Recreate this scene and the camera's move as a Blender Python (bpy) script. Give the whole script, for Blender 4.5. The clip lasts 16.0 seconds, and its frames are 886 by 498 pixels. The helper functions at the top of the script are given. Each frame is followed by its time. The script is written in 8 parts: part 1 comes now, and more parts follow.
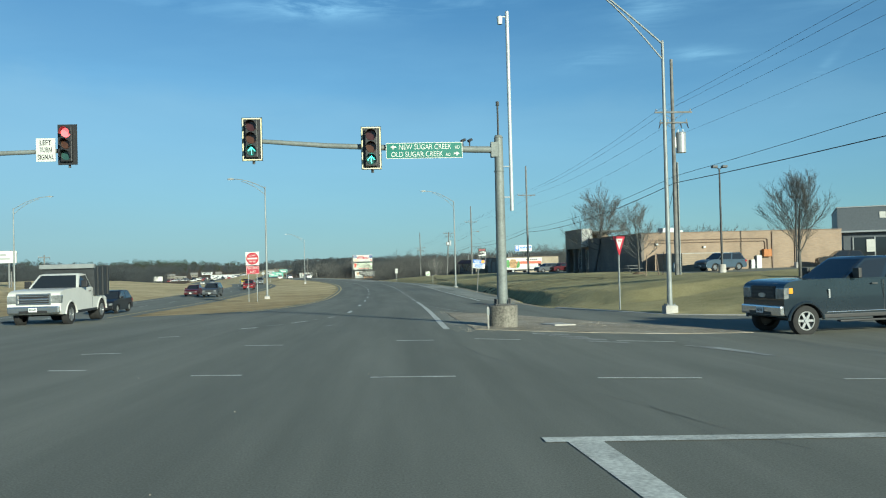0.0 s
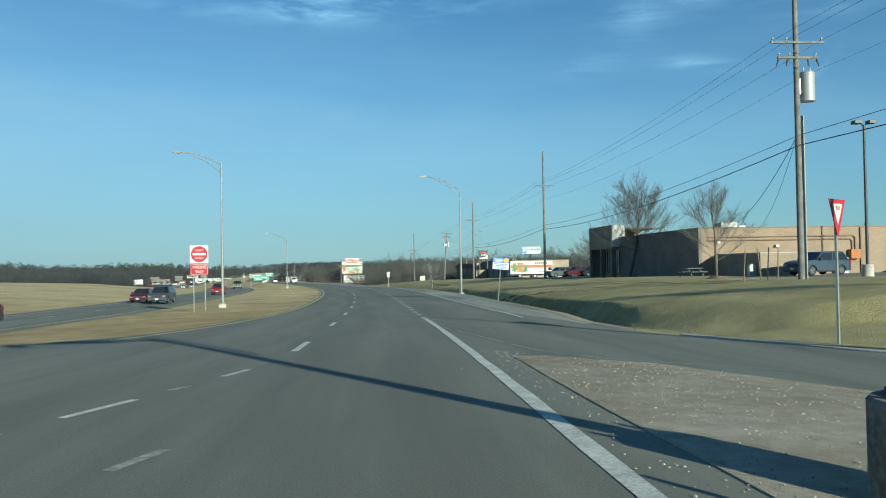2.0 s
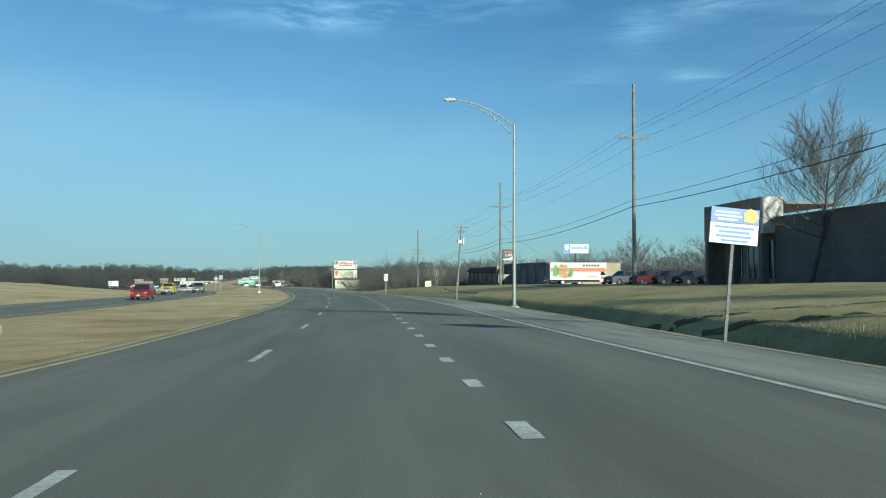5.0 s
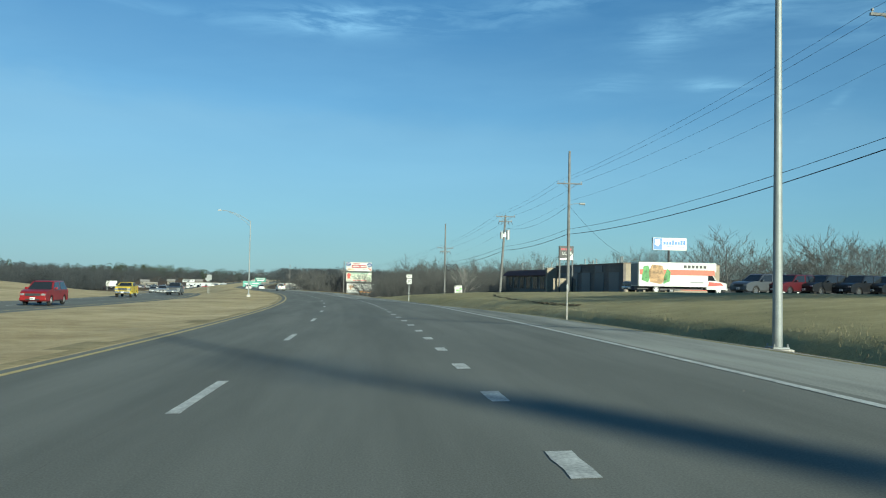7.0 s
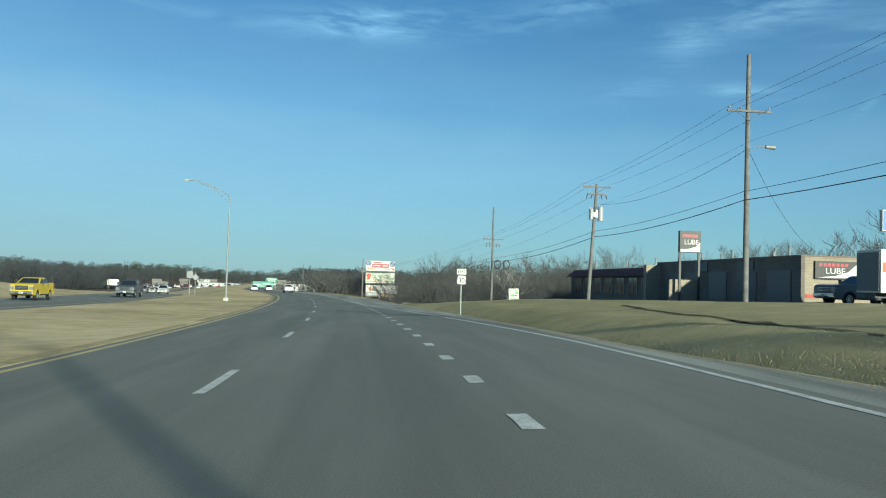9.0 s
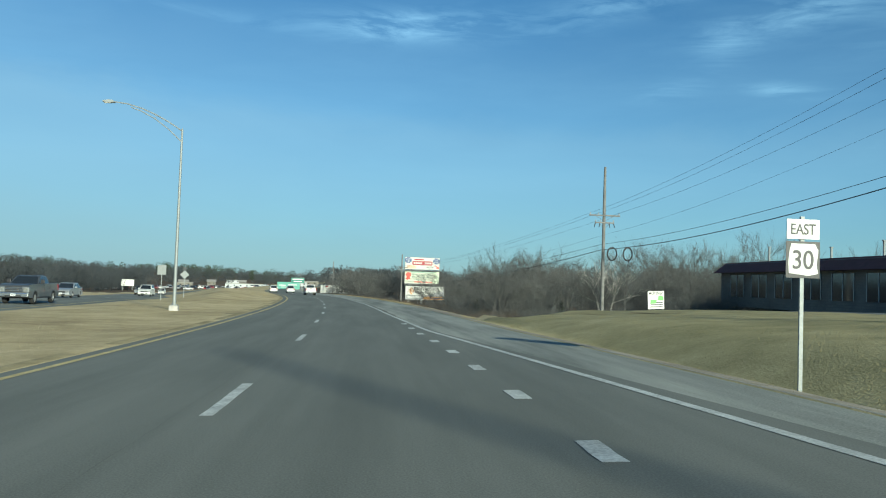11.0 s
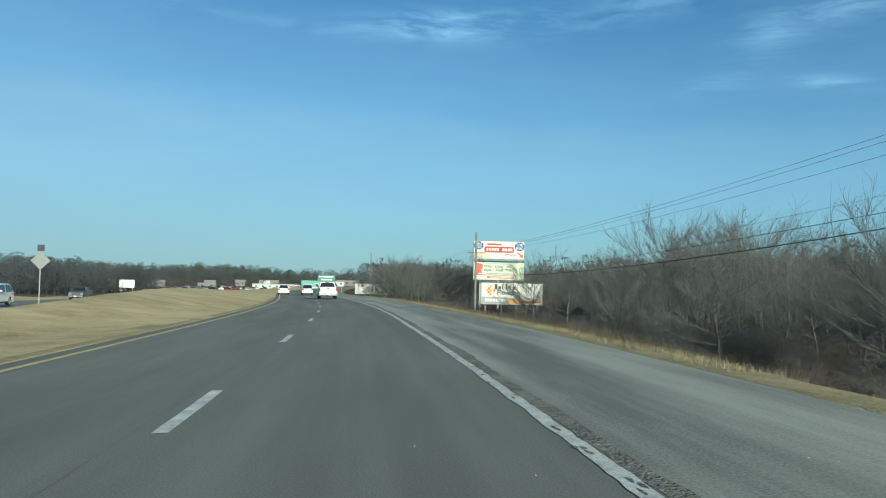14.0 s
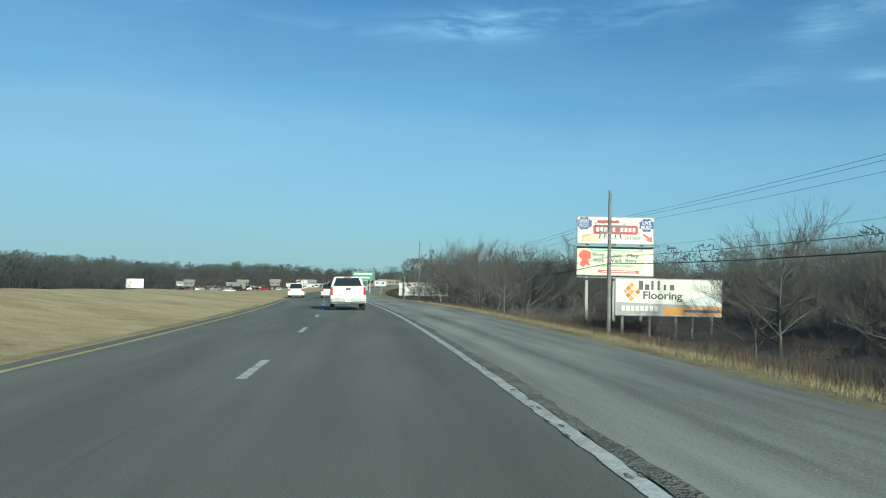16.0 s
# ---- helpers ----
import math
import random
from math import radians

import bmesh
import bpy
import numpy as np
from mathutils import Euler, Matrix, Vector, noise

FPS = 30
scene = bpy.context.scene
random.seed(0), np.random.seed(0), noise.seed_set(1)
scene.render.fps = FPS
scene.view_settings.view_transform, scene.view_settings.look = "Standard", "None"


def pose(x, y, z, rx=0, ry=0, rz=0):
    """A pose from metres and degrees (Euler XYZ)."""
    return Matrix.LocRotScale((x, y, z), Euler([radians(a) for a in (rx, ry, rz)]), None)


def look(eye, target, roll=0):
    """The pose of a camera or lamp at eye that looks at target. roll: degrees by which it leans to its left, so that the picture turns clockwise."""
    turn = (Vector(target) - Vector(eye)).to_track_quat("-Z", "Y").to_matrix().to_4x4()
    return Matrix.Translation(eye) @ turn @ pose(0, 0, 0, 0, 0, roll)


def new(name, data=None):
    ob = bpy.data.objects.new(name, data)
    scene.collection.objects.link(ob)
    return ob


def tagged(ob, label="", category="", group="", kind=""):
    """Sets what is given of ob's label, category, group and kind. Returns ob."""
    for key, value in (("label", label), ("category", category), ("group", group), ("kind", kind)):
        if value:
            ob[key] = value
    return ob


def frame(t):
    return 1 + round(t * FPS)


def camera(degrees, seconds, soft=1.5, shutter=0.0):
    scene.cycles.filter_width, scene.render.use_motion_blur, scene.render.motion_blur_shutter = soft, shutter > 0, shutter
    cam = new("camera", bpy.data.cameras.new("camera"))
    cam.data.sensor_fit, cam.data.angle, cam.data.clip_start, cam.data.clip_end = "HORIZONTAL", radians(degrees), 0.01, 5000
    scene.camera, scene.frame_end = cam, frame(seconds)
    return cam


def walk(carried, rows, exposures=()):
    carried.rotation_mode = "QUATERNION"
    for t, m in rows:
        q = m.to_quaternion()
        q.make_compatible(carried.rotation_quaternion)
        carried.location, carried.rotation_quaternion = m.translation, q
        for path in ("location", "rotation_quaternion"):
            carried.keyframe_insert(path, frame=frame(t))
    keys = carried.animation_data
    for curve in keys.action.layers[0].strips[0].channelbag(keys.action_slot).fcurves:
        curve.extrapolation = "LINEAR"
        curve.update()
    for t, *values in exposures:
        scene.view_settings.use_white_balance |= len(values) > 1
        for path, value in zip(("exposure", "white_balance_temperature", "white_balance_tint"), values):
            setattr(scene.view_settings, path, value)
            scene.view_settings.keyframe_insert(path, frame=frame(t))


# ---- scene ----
cam = camera(57.22, 16.0, soft=1.1)
PATH = [
    (0.0, look((0.000, 0.000, 1.360), (-0.022, 9.999, 1.504), -1.45)),
    (0.5, look((-0.349, 4.341, 1.240), (-0.344, 14.339, 1.407), -1.39)),
    (1.0, look((-0.707, 8.880, 1.104), (-0.670, 18.878, 1.284), -1.29)),
    (1.5, look((-1.081, 13.657, 0.972), (-1.017, 23.654, 1.174), -1.20)),
    (2.0, look((-1.373, 18.999, 0.861), (-1.283, 28.997, 1.072), -0.99)),
    (2.5, look((-1.630, 24.548, 0.744), (-1.532, 34.545, 0.969), -0.79)),
    (3.0, look((-1.934, 30.576, 0.593), (-1.809, 40.573, 0.825), -0.66)),
    (3.5, look((-2.253, 36.788, 0.432), (-2.108, 46.784, 0.675), -0.53)),
    (4.2, look((-2.789, 46.027, 0.159), (-2.637, 56.022, 0.431), -0.29)),
    (6.3, look((-5.245, 76.640, -0.497), (-5.253, 86.634, -0.129), 0.85)),
    (7.0, look((-6.282, 88.041, -0.649), (-6.364, 98.033, -0.263), 1.09)),
    (7.5, look((-7.097, 96.405, -0.737), (-7.233, 106.396, -0.333), 1.38)),
    (8.0, look((-7.954, 104.965, -0.837), (-8.150, 114.955, -0.427), 1.56)),
    (8.5, look((-8.887, 113.742, -0.951), (-9.154, 123.730, -0.538), 1.68)),
    (9.0, look((-9.946, 122.776, -1.048), (-10.300, 132.760, -0.628), 1.77)),
    (9.7, look((-11.670, 135.523, -1.155), (-12.195, 145.500, -0.735), 2.00)),
    (11.8, look((-18.567, 176.442, -1.655), (-19.477, 186.391, -1.218), 1.70)),
    (12.5, look((-21.231, 190.891, -1.825), (-22.244, 200.830, -1.389), 1.58)),
    (13.0, look((-23.306, 201.272, -1.936), (-24.406, 211.202, -1.506), 1.48)),
    (13.5, look((-25.511, 211.892, -2.050), (-26.709, 221.811, -1.633), 1.39)),
    (14.0, look((-27.825, 222.555, -2.150), (-29.129, 232.461, -1.743), 1.35)),
    (14.5, look((-30.230, 233.248, -2.228), (-31.652, 243.137, -1.814), 1.35)),
    (15.0, look((-32.783, 244.047, -2.334), (-34.336, 253.916, -1.912), 1.36)),
    (15.5, look((-35.525, 254.974, -2.448), (-37.222, 264.821, -2.044), 1.33)),
    (16.0, look((-38.397, 265.704, -2.569), (-40.222, 275.528, -2.178), 1.22)),
]
walk(cam, PATH)

random.seed(11)

# ---- world, sun ----
SUN_AZ, SUN_EL = 148.5, 15.5
world = bpy.data.worlds.new("sky")
scene.world = world
world.use_nodes = True
wn = world.node_tree.nodes
wl = world.node_tree.links
wn.clear()
w_out = wn.new("ShaderNodeOutputWorld")
w_bg = wn.new("ShaderNodeBackground")
w_sky = wn.new("ShaderNodeTexSky")
w_sky.sky_type = "NISHITA"
w_sky.sun_disc = False
w_sky.sun_elevation = radians(SUN_EL)
w_sky.sun_rotation = radians(SUN_AZ)
w_sky.air_density, w_sky.dust_density, w_sky.ozone_density = 1.0, 0.1, 4.0
w_bg.inputs["Strength"].default_value = 0.065
wl.new(w_bg.outputs[0], w_out.inputs[0])
# thin high cloud: a few soft streaks, each at its own bearing, height, length, width and slant in degrees
w_tc = wn.new("ShaderNodeTexCoord")


def w_math(op, a, b=None, c=None):
    n = wn.new("ShaderNodeMath")
    n.operation = op
    for k, v in enumerate((a, b, c)):
        if v is None:
            continue
        if isinstance(v, (int, float)):
            n.inputs[k].default_value = v
        else:
            wl.new(v, n.inputs[k])
    return n.outputs[0]


def w_dot(v):
    n = wn.new("ShaderNodeVectorMath")
    n.operation = "DOT_PRODUCT"
    wl.new(w_tc.outputs["Generated"], n.inputs[0])
    n.inputs[1].default_value = v
    return n.outputs["Value"]


def w_noise(scale, stretch, detail, turn=0.0):
    mp = wn.new("ShaderNodeMapping")
    mp.inputs["Scale"].default_value = stretch
    mp.inputs["Rotation"].default_value = (0, radians(turn), 0)
    n = wn.new("ShaderNodeTexNoise")
    n.inputs["Scale"].default_value = scale
    n.inputs["Detail"].default_value = detail
    n.inputs["Roughness"].default_value = 0.6
    n.inputs["Distortion"].default_value = 0.5
    wl.new(w_tc.outputs["Generated"], mp.inputs[0])
    wl.new(mp.outputs[0], n.inputs["Vector"])
    return n.outputs[0]


STREAKS = ((-6.5, 17.9, 5.2, 0.75, 1.5, 0.55), (-9.5, 17.3, 3.0, 0.5, -2, 0.3), (8.0, 19.4, 4.5, 0.9, 10, 0.30), (14.5, 16.4, 1.5, 1.1, 20, 0.30), (11.0, 13.5, 2.0, 0.55, 8, 0.22), (18.2, 13.2, 1.7, 0.35, -6, 0.42), (20.0, 18.0, 4.5, 1.0, 8, 0.34), (30.0, 17.0, 5.0, 1.0, 10, 0.25), (25.0, 11.2, 1.6, 0.22, 48, 0.20), (-24.0, 17.6, 9.0, 0.35, -3, 0.12), (-40.0, 20.0, 9.0, 1.2, 4, 0.3), (44.0, 21.0, 8.0, 1.2, -4, 0.3))
w_cloud = 0.0
for az, el, ln, wd, slant, power in STREAKS:
    sa, ca, se, ce = math.sin(radians(az)), math.cos(radians(az)), math.sin(radians(el)), math.cos(radians(el))
    right, up = Vector((ca, -sa, 0)), Vector((-sa * se, -ca * se, ce))
    k = radians(slant)
    along, across = right * math.cos(k) + up * math.sin(k), up * math.cos(k) - right * math.sin(k)
    mid = Vector((sa * ce, ca * ce, se))
    u = w_math("MULTIPLY_ADD", w_dot(along), 1 / math.sin(radians(ln)), -along.dot(mid) / math.sin(radians(ln)))
    v = w_math("MULTIPLY_ADD", w_dot(across), 1 / math.sin(radians(wd)), -across.dot(mid) / math.sin(radians(wd)))
    q = w_math("ADD", w_math("MULTIPLY", u, u), w_math("MULTIPLY", v, v))
    bell = w_math("MULTIPLY", w_math("POWER", 2.0, w_math("MULTIPLY", q, -1.0)), power)
    w_cloud = w_math("ADD", bell, w_cloud)
w_front = w_math("GREATER_THAN", w_dot((0, 1, 0)), 0.0)
w_wisp = wn.new("ShaderNodeMapRange")
w_wisp.inputs["From Min"].default_value, w_wisp.inputs["From Max"].default_value = 0.41, 0.62
w_wisp.inputs["To Min"].default_value, w_wisp.inputs["To Max"].default_value = 0.04, 1.35
wl.new(w_noise(9.0, (1.1, 1.0, 6.5), 12, -7), w_wisp.inputs["Value"])
w_thin = wn.new("ShaderNodeMapRange")
w_thin.inputs["From Min"].default_value, w_thin.inputs["From Max"].default_value = 0.40, 0.75
w_thin.inputs["To Max"].default_value = 0.13
wl.new(w_noise(1.8, (1.6, 1.2, 7.0), 6, -8), w_thin.inputs["Value"])
w_amount = w_math("ADD", w_math("MULTIPLY", w_math("MULTIPLY", w_cloud, w_wisp.outputs[0]), w_front), w_thin.outputs[0])
w_mix = wn.new("ShaderNodeMixRGB")
w_mix.blend_type = "ADD"
w_mix.inputs[2].default_value = (4.6, 4.4, 4.1, 1)
wl.new(w_amount, w_mix.inputs[0])
wl.new(w_sky.outputs[0], w_mix.inputs[1])
# pale haze that thickens towards the horizon
w_sep = wn.new("ShaderNodeSeparateXYZ")
wl.new(w_tc.outputs["Generated"], w_sep.inputs[0])
w_hz = wn.new("ShaderNodeValToRGB")
w_hz.color_ramp.interpolation = "EASE"
w_hz.color_ramp.elements[0].position, w_hz.color_ramp.elements[0].color = 0.0, (0.72, 0.72, 0.72, 1)
w_hz.color_ramp.elements[1].position, w_hz.color_ramp.elements[1].color = 0.40, (0.0, 0.0, 0.0, 1)
for _p, _c in ((0.035, 0.70), (0.10, 0.60), (0.165, 0.50), (0.215, 0.27)):
    w_hz.color_ramp.elements.new(_p).color = (_c, _c, _c, 1)
wl.new(w_math("MULTIPLY_ADD", w_noise(2.6, (1.0, 1.0, 2.5), 6), 0.10, w_math("MULTIPLY_ADD", w_sep.outputs[0], 0.03, w_math("SUBTRACT", w_sep.outputs[2], 0.05))), w_hz.inputs[0])
w_haze = wn.new("ShaderNodeMixRGB")
w_low = wn.new("ShaderNodeMapRange")
w_low.inputs["From Min"].default_value, w_low.inputs["From Max"].default_value = 0.0, 0.14
wl.new(w_sep.outputs[2], w_low.inputs["Value"])
w_hcol = wn.new("ShaderNodeMixRGB")
w_hcol.inputs[1].default_value, w_hcol.inputs[2].default_value = (5.7, 5.15, 5.25, 1), (6.8, 6.45, 6.8, 1)
wl.new(w_low.outputs[0], w_hcol.inputs[0])
wl.new(w_hcol.outputs[0], w_haze.inputs[2])
# the veil is denser to the left, towards the north-west, with a ragged upper rim
w_side = wn.new("ShaderNodeMapRange")
w_side.inputs["From Min"].default_value, w_side.inputs["From Max"].default_value = -0.45, 0.45
w_side.inputs["To Min"].default_value, w_side.inputs["To Max"].default_value = 1.06, 0.62
wl.new(w_sep.outputs[0], w_side.inputs["Value"])
wl.new(w_math("MULTIPLY", w_hz.outputs[0], w_side.outputs[0]), w_haze.inputs[0])
wl.new(w_mix.outputs[0], w_haze.inputs[1])
w_tint = wn.new("ShaderNodeMixRGB")
w_tint.blend_type = "MULTIPLY"
w_tint.inputs[0].default_value = 1.0
w_tint.inputs[2].default_value = (0.56, 0.86, 1.02, 1)
wl.new(w_haze.outputs[0], w_tint.inputs[1])
wl.new(w_tint.outputs[0], w_bg.inputs[0])

sun_data = bpy.data.lights.new("sun", "SUN")
sun_data.energy, sun_data.angle, sun_data.color = 4.7, radians(1.0), (1.0, 0.92, 0.76)
sun = new("sun", sun_data)
_az, _el = radians(SUN_AZ), radians(SUN_EL)
SUN_DIR = Vector((math.sin(_az) * math.cos(_el), math.cos(_az) * math.cos(_el), math.sin(_el)))
sun.matrix_world = look(SUN_DIR * 50, (0, 0, 0))
scene.view_settings.exposure = 0.7
scene.view_settings.use_white_balance = True
scene.view_settings.white_balance_temperature = 6080
scene.view_settings.white_balance_tint = -6


# ---- materials ----
def mat(name, color, rough=0.6, metal=0.0, var=0.12, scale=6.0, bump=0.0, bscale=40.0, color2=None, spec=0.5, per=0.0, coat=0.0):
    """A surface with broad and fine variation of its colour, and fine relief."""
    m = bpy.data.materials.new(name)
    m.use_nodes = True
    nt = m.node_tree
    b = nt.nodes["Principled BSDF"]
    b.inputs["Roughness"].default_value = rough
    b.inputs["Metallic"].default_value = metal
    b.inputs["Specular IOR Level"].default_value = spec
    b.inputs["Coat Weight"].default_value = coat
    tc = nt.nodes.new("ShaderNodeTexCoord")
    n1 = nt.nodes.new("ShaderNodeTexNoise")
    n1.inputs["Scale"].default_value = scale
    n1.inputs["Detail"].default_value = 5
    n2 = nt.nodes.new("ShaderNodeTexNoise")
    n2.inputs["Scale"].default_value = scale * 9
    n2.inputs["Detail"].default_value = 3
    nt.links.new(tc.outputs["Object"], n1.inputs["Vector"])
    nt.links.new(tc.outputs["Object"], n2.inputs["Vector"])
    add = nt.nodes.new("ShaderNodeMath")
    add.operation = "ADD"
    nt.links.new(n1.outputs[0], add.inputs[0])
    nt.links.new(n2.outputs[0], add.inputs[1])
    mr = nt.nodes.new("ShaderNodeMapRange")
    mr.inputs["From Min"].default_value, mr.inputs["From Max"].default_value = 0.7, 1.3
    nt.links.new(add.outputs[0], mr.inputs["Value"])
    mx = nt.nodes.new("ShaderNodeMixRGB")
    c2 = color2 or tuple(c * (1 - 2 * var) for c in color)
    mx.inputs[1].default_value = (*c2, 1)
    mx.inputs[2].default_value = (*[min(1.0, c * (1 + var)) for c in color], 1)
    nt.links.new(mr.outputs[0], mx.inputs[0])
    out = mx.outputs[0]
    if per:
        oi = nt.nodes.new("ShaderNodeObjectInfo")
        hs = nt.nodes.new("ShaderNodeHueSaturation")
        pm = nt.nodes.new("ShaderNodeMapRange")
        pm.inputs["To Min"].default_value, pm.inputs["To Max"].default_value = 1 - per, 1 + per
        nt.links.new(oi.outputs["Random"], pm.inputs["Value"])
        nt.links.new(pm.outputs[0], hs.inputs["Value"])
        nt.links.new(out, hs.inputs["Color"])
        out = hs.outputs[0]
    nt.links.new(out, b.inputs["Base Color"])
    if bump:
        n3 = nt.nodes.new("ShaderNodeTexNoise")
        n3.inputs["Scale"].default_value = bscale
        n3.inputs["Detail"].default_value = 4
        nt.links.new(tc.outputs["Object"], n3.inputs["Vector"])
        bp = nt.nodes.new("ShaderNodeBump")
        bp.inputs["Strength"].default_value = bump
        bp.inputs["Distance"].default_value = 0.02
        nt.links.new(n3.outputs[0], bp.inputs["Height"])
        nt.links.new(bp.outputs[0], b.inputs["Normal"])
    return m


def glass_dark(name, tint=(0.02, 0.025, 0.03)):
    m = bpy.data.materials.new(name)
    m.use_nodes = True
    b = m.node_tree.nodes["Principled BSDF"]
    b.inputs["Base Color"].default_value = (*tint, 1)
    b.inputs["Roughness"].default_value = 0.06
    b.inputs["Specular IOR Level"].default_value = 0.7
    return m


def ramp_ground(name, stops, scale, fine, rough=0.95, bump=0.5, bscale=18.0, stretch=(1, 1, 1)):
    """Ground cover: patches at two scales through a colour ramp."""
    m = bpy.data.materials.new(name)
    m.use_nodes = True
    nt = m.node_tree
    b = nt.nodes["Principled BSDF"]
    b.inputs["Roughness"].default_value = rough
    b.inputs["Specular IOR Level"].default_value = 0.15
    tc = nt.nodes.new("ShaderNodeTexCoord")
    mp = nt.nodes.new("ShaderNodeMapping")
    mp.inputs["Scale"].default_value = stretch
    mp.inputs["Rotation"].default_value = (0, 0, radians(8))
    nt.links.new(tc.outputs["Object"], mp.inputs[0])
    acc = None
    for sc, wgt, det in ((scale, 0.42, 6), (scale * 7, 0.33, 5), (fine, 0.25, 4)):
        n = nt.nodes.new("ShaderNodeTexNoise")
        n.inputs["Scale"].default_value = sc
        n.inputs["Detail"].default_value = det
        n.inputs["Roughness"].default_value = 0.65
        nt.links.new(mp.outputs[0], n.inputs["Vector"])
        k = nt.nodes.new("ShaderNodeMath")
        k.operation = "MULTIPLY"
        k.inputs[1].default_value = wgt
        nt.links.new(n.outputs[0], k.inputs[0])
        if acc is None:
            acc = k.outputs[0]
        else:
            a = nt.nodes.new("ShaderNodeMath")
            nt.links.new(acc, a.inputs[0])
            nt.links.new(k.outputs[0], a.inputs[1])
            acc = a.outputs[0]
    rp = nt.nodes.new("ShaderNodeValToRGB")
    el = rp.color_ramp.elements
    while len(el) < len(stops):
        el.new(0.5)
    for e, (pos, col) in zip(el, stops):
        e.position, e.color = pos, (*col, 1)
    nt.links.new(acc, rp.inputs[0])
    nt.links.new(rp.outputs[0], b.inputs["Base Color"])
    n3 = nt.nodes.new("ShaderNodeTexNoise")
    n3.inputs["Scale"].default_value = bscale
    n3.inputs["Detail"].default_value = 6
    nt.links.new(tc.outputs["Object"], n3.inputs["Vector"])
    bp = nt.nodes.new("ShaderNodeBump")
    bp.inputs["Strength"].default_value = bump
    bp.inputs["Distance"].default_value = 0.08
    nt.links.new(n3.outputs[0], bp.inputs["Height"])
    nt.links.new(bp.outputs[0], b.inputs["Normal"])
    return m


M_GRASS = ramp_ground("winter_grass", [(0.36, (0.26, 0.20, 0.11)), (0.45, (0.42, 0.335, 0.185)), (0.54, (0.545, 0.445, 0.255)), (0.64, (0.66, 0.55, 0.335))], 0.09, 9.0)


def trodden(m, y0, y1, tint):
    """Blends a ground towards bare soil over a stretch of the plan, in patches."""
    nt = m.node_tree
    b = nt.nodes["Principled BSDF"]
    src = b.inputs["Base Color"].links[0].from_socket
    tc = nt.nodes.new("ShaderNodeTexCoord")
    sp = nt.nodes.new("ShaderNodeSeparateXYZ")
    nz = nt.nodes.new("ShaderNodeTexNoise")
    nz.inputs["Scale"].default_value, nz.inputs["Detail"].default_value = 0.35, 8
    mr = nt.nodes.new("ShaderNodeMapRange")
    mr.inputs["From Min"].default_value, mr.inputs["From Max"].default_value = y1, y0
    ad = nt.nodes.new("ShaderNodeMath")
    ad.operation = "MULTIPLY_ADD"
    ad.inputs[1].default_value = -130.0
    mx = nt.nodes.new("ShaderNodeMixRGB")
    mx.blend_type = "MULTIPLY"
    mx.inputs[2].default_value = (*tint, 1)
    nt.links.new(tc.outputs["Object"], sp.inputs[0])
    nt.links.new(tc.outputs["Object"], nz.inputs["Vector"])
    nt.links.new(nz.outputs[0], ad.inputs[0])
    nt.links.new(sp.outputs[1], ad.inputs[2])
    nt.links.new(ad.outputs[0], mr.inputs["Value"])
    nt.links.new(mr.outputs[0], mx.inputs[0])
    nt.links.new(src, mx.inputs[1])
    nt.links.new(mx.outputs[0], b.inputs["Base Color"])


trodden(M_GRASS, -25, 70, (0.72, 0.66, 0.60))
M_LAWN = ramp_ground("thin_olive_lawn", [(0.36, (0.198, 0.181, 0.087)), (0.45, (0.293, 0.258, 0.128)), (0.54, (0.376, 0.326, 0.17)), (0.62, (0.472, 0.404, 0.229))], 0.08, 9.0)
M_VERGE = ramp_ground("dull_verge_grass", [(0.36, (0.17, 0.142, 0.08)), (0.46, (0.27, 0.225, 0.122)), (0.54, (0.355, 0.295, 0.165)), (0.64, (0.45, 0.38, 0.22))], 0.3, 12.0)
M_LITTER = ramp_ground("brown_leaf_litter", [(0.38, (0.06, 0.045, 0.03)), (0.5, (0.12, 0.088, 0.058)), (0.62, (0.2, 0.15, 0.10))], 0.2, 6.0)


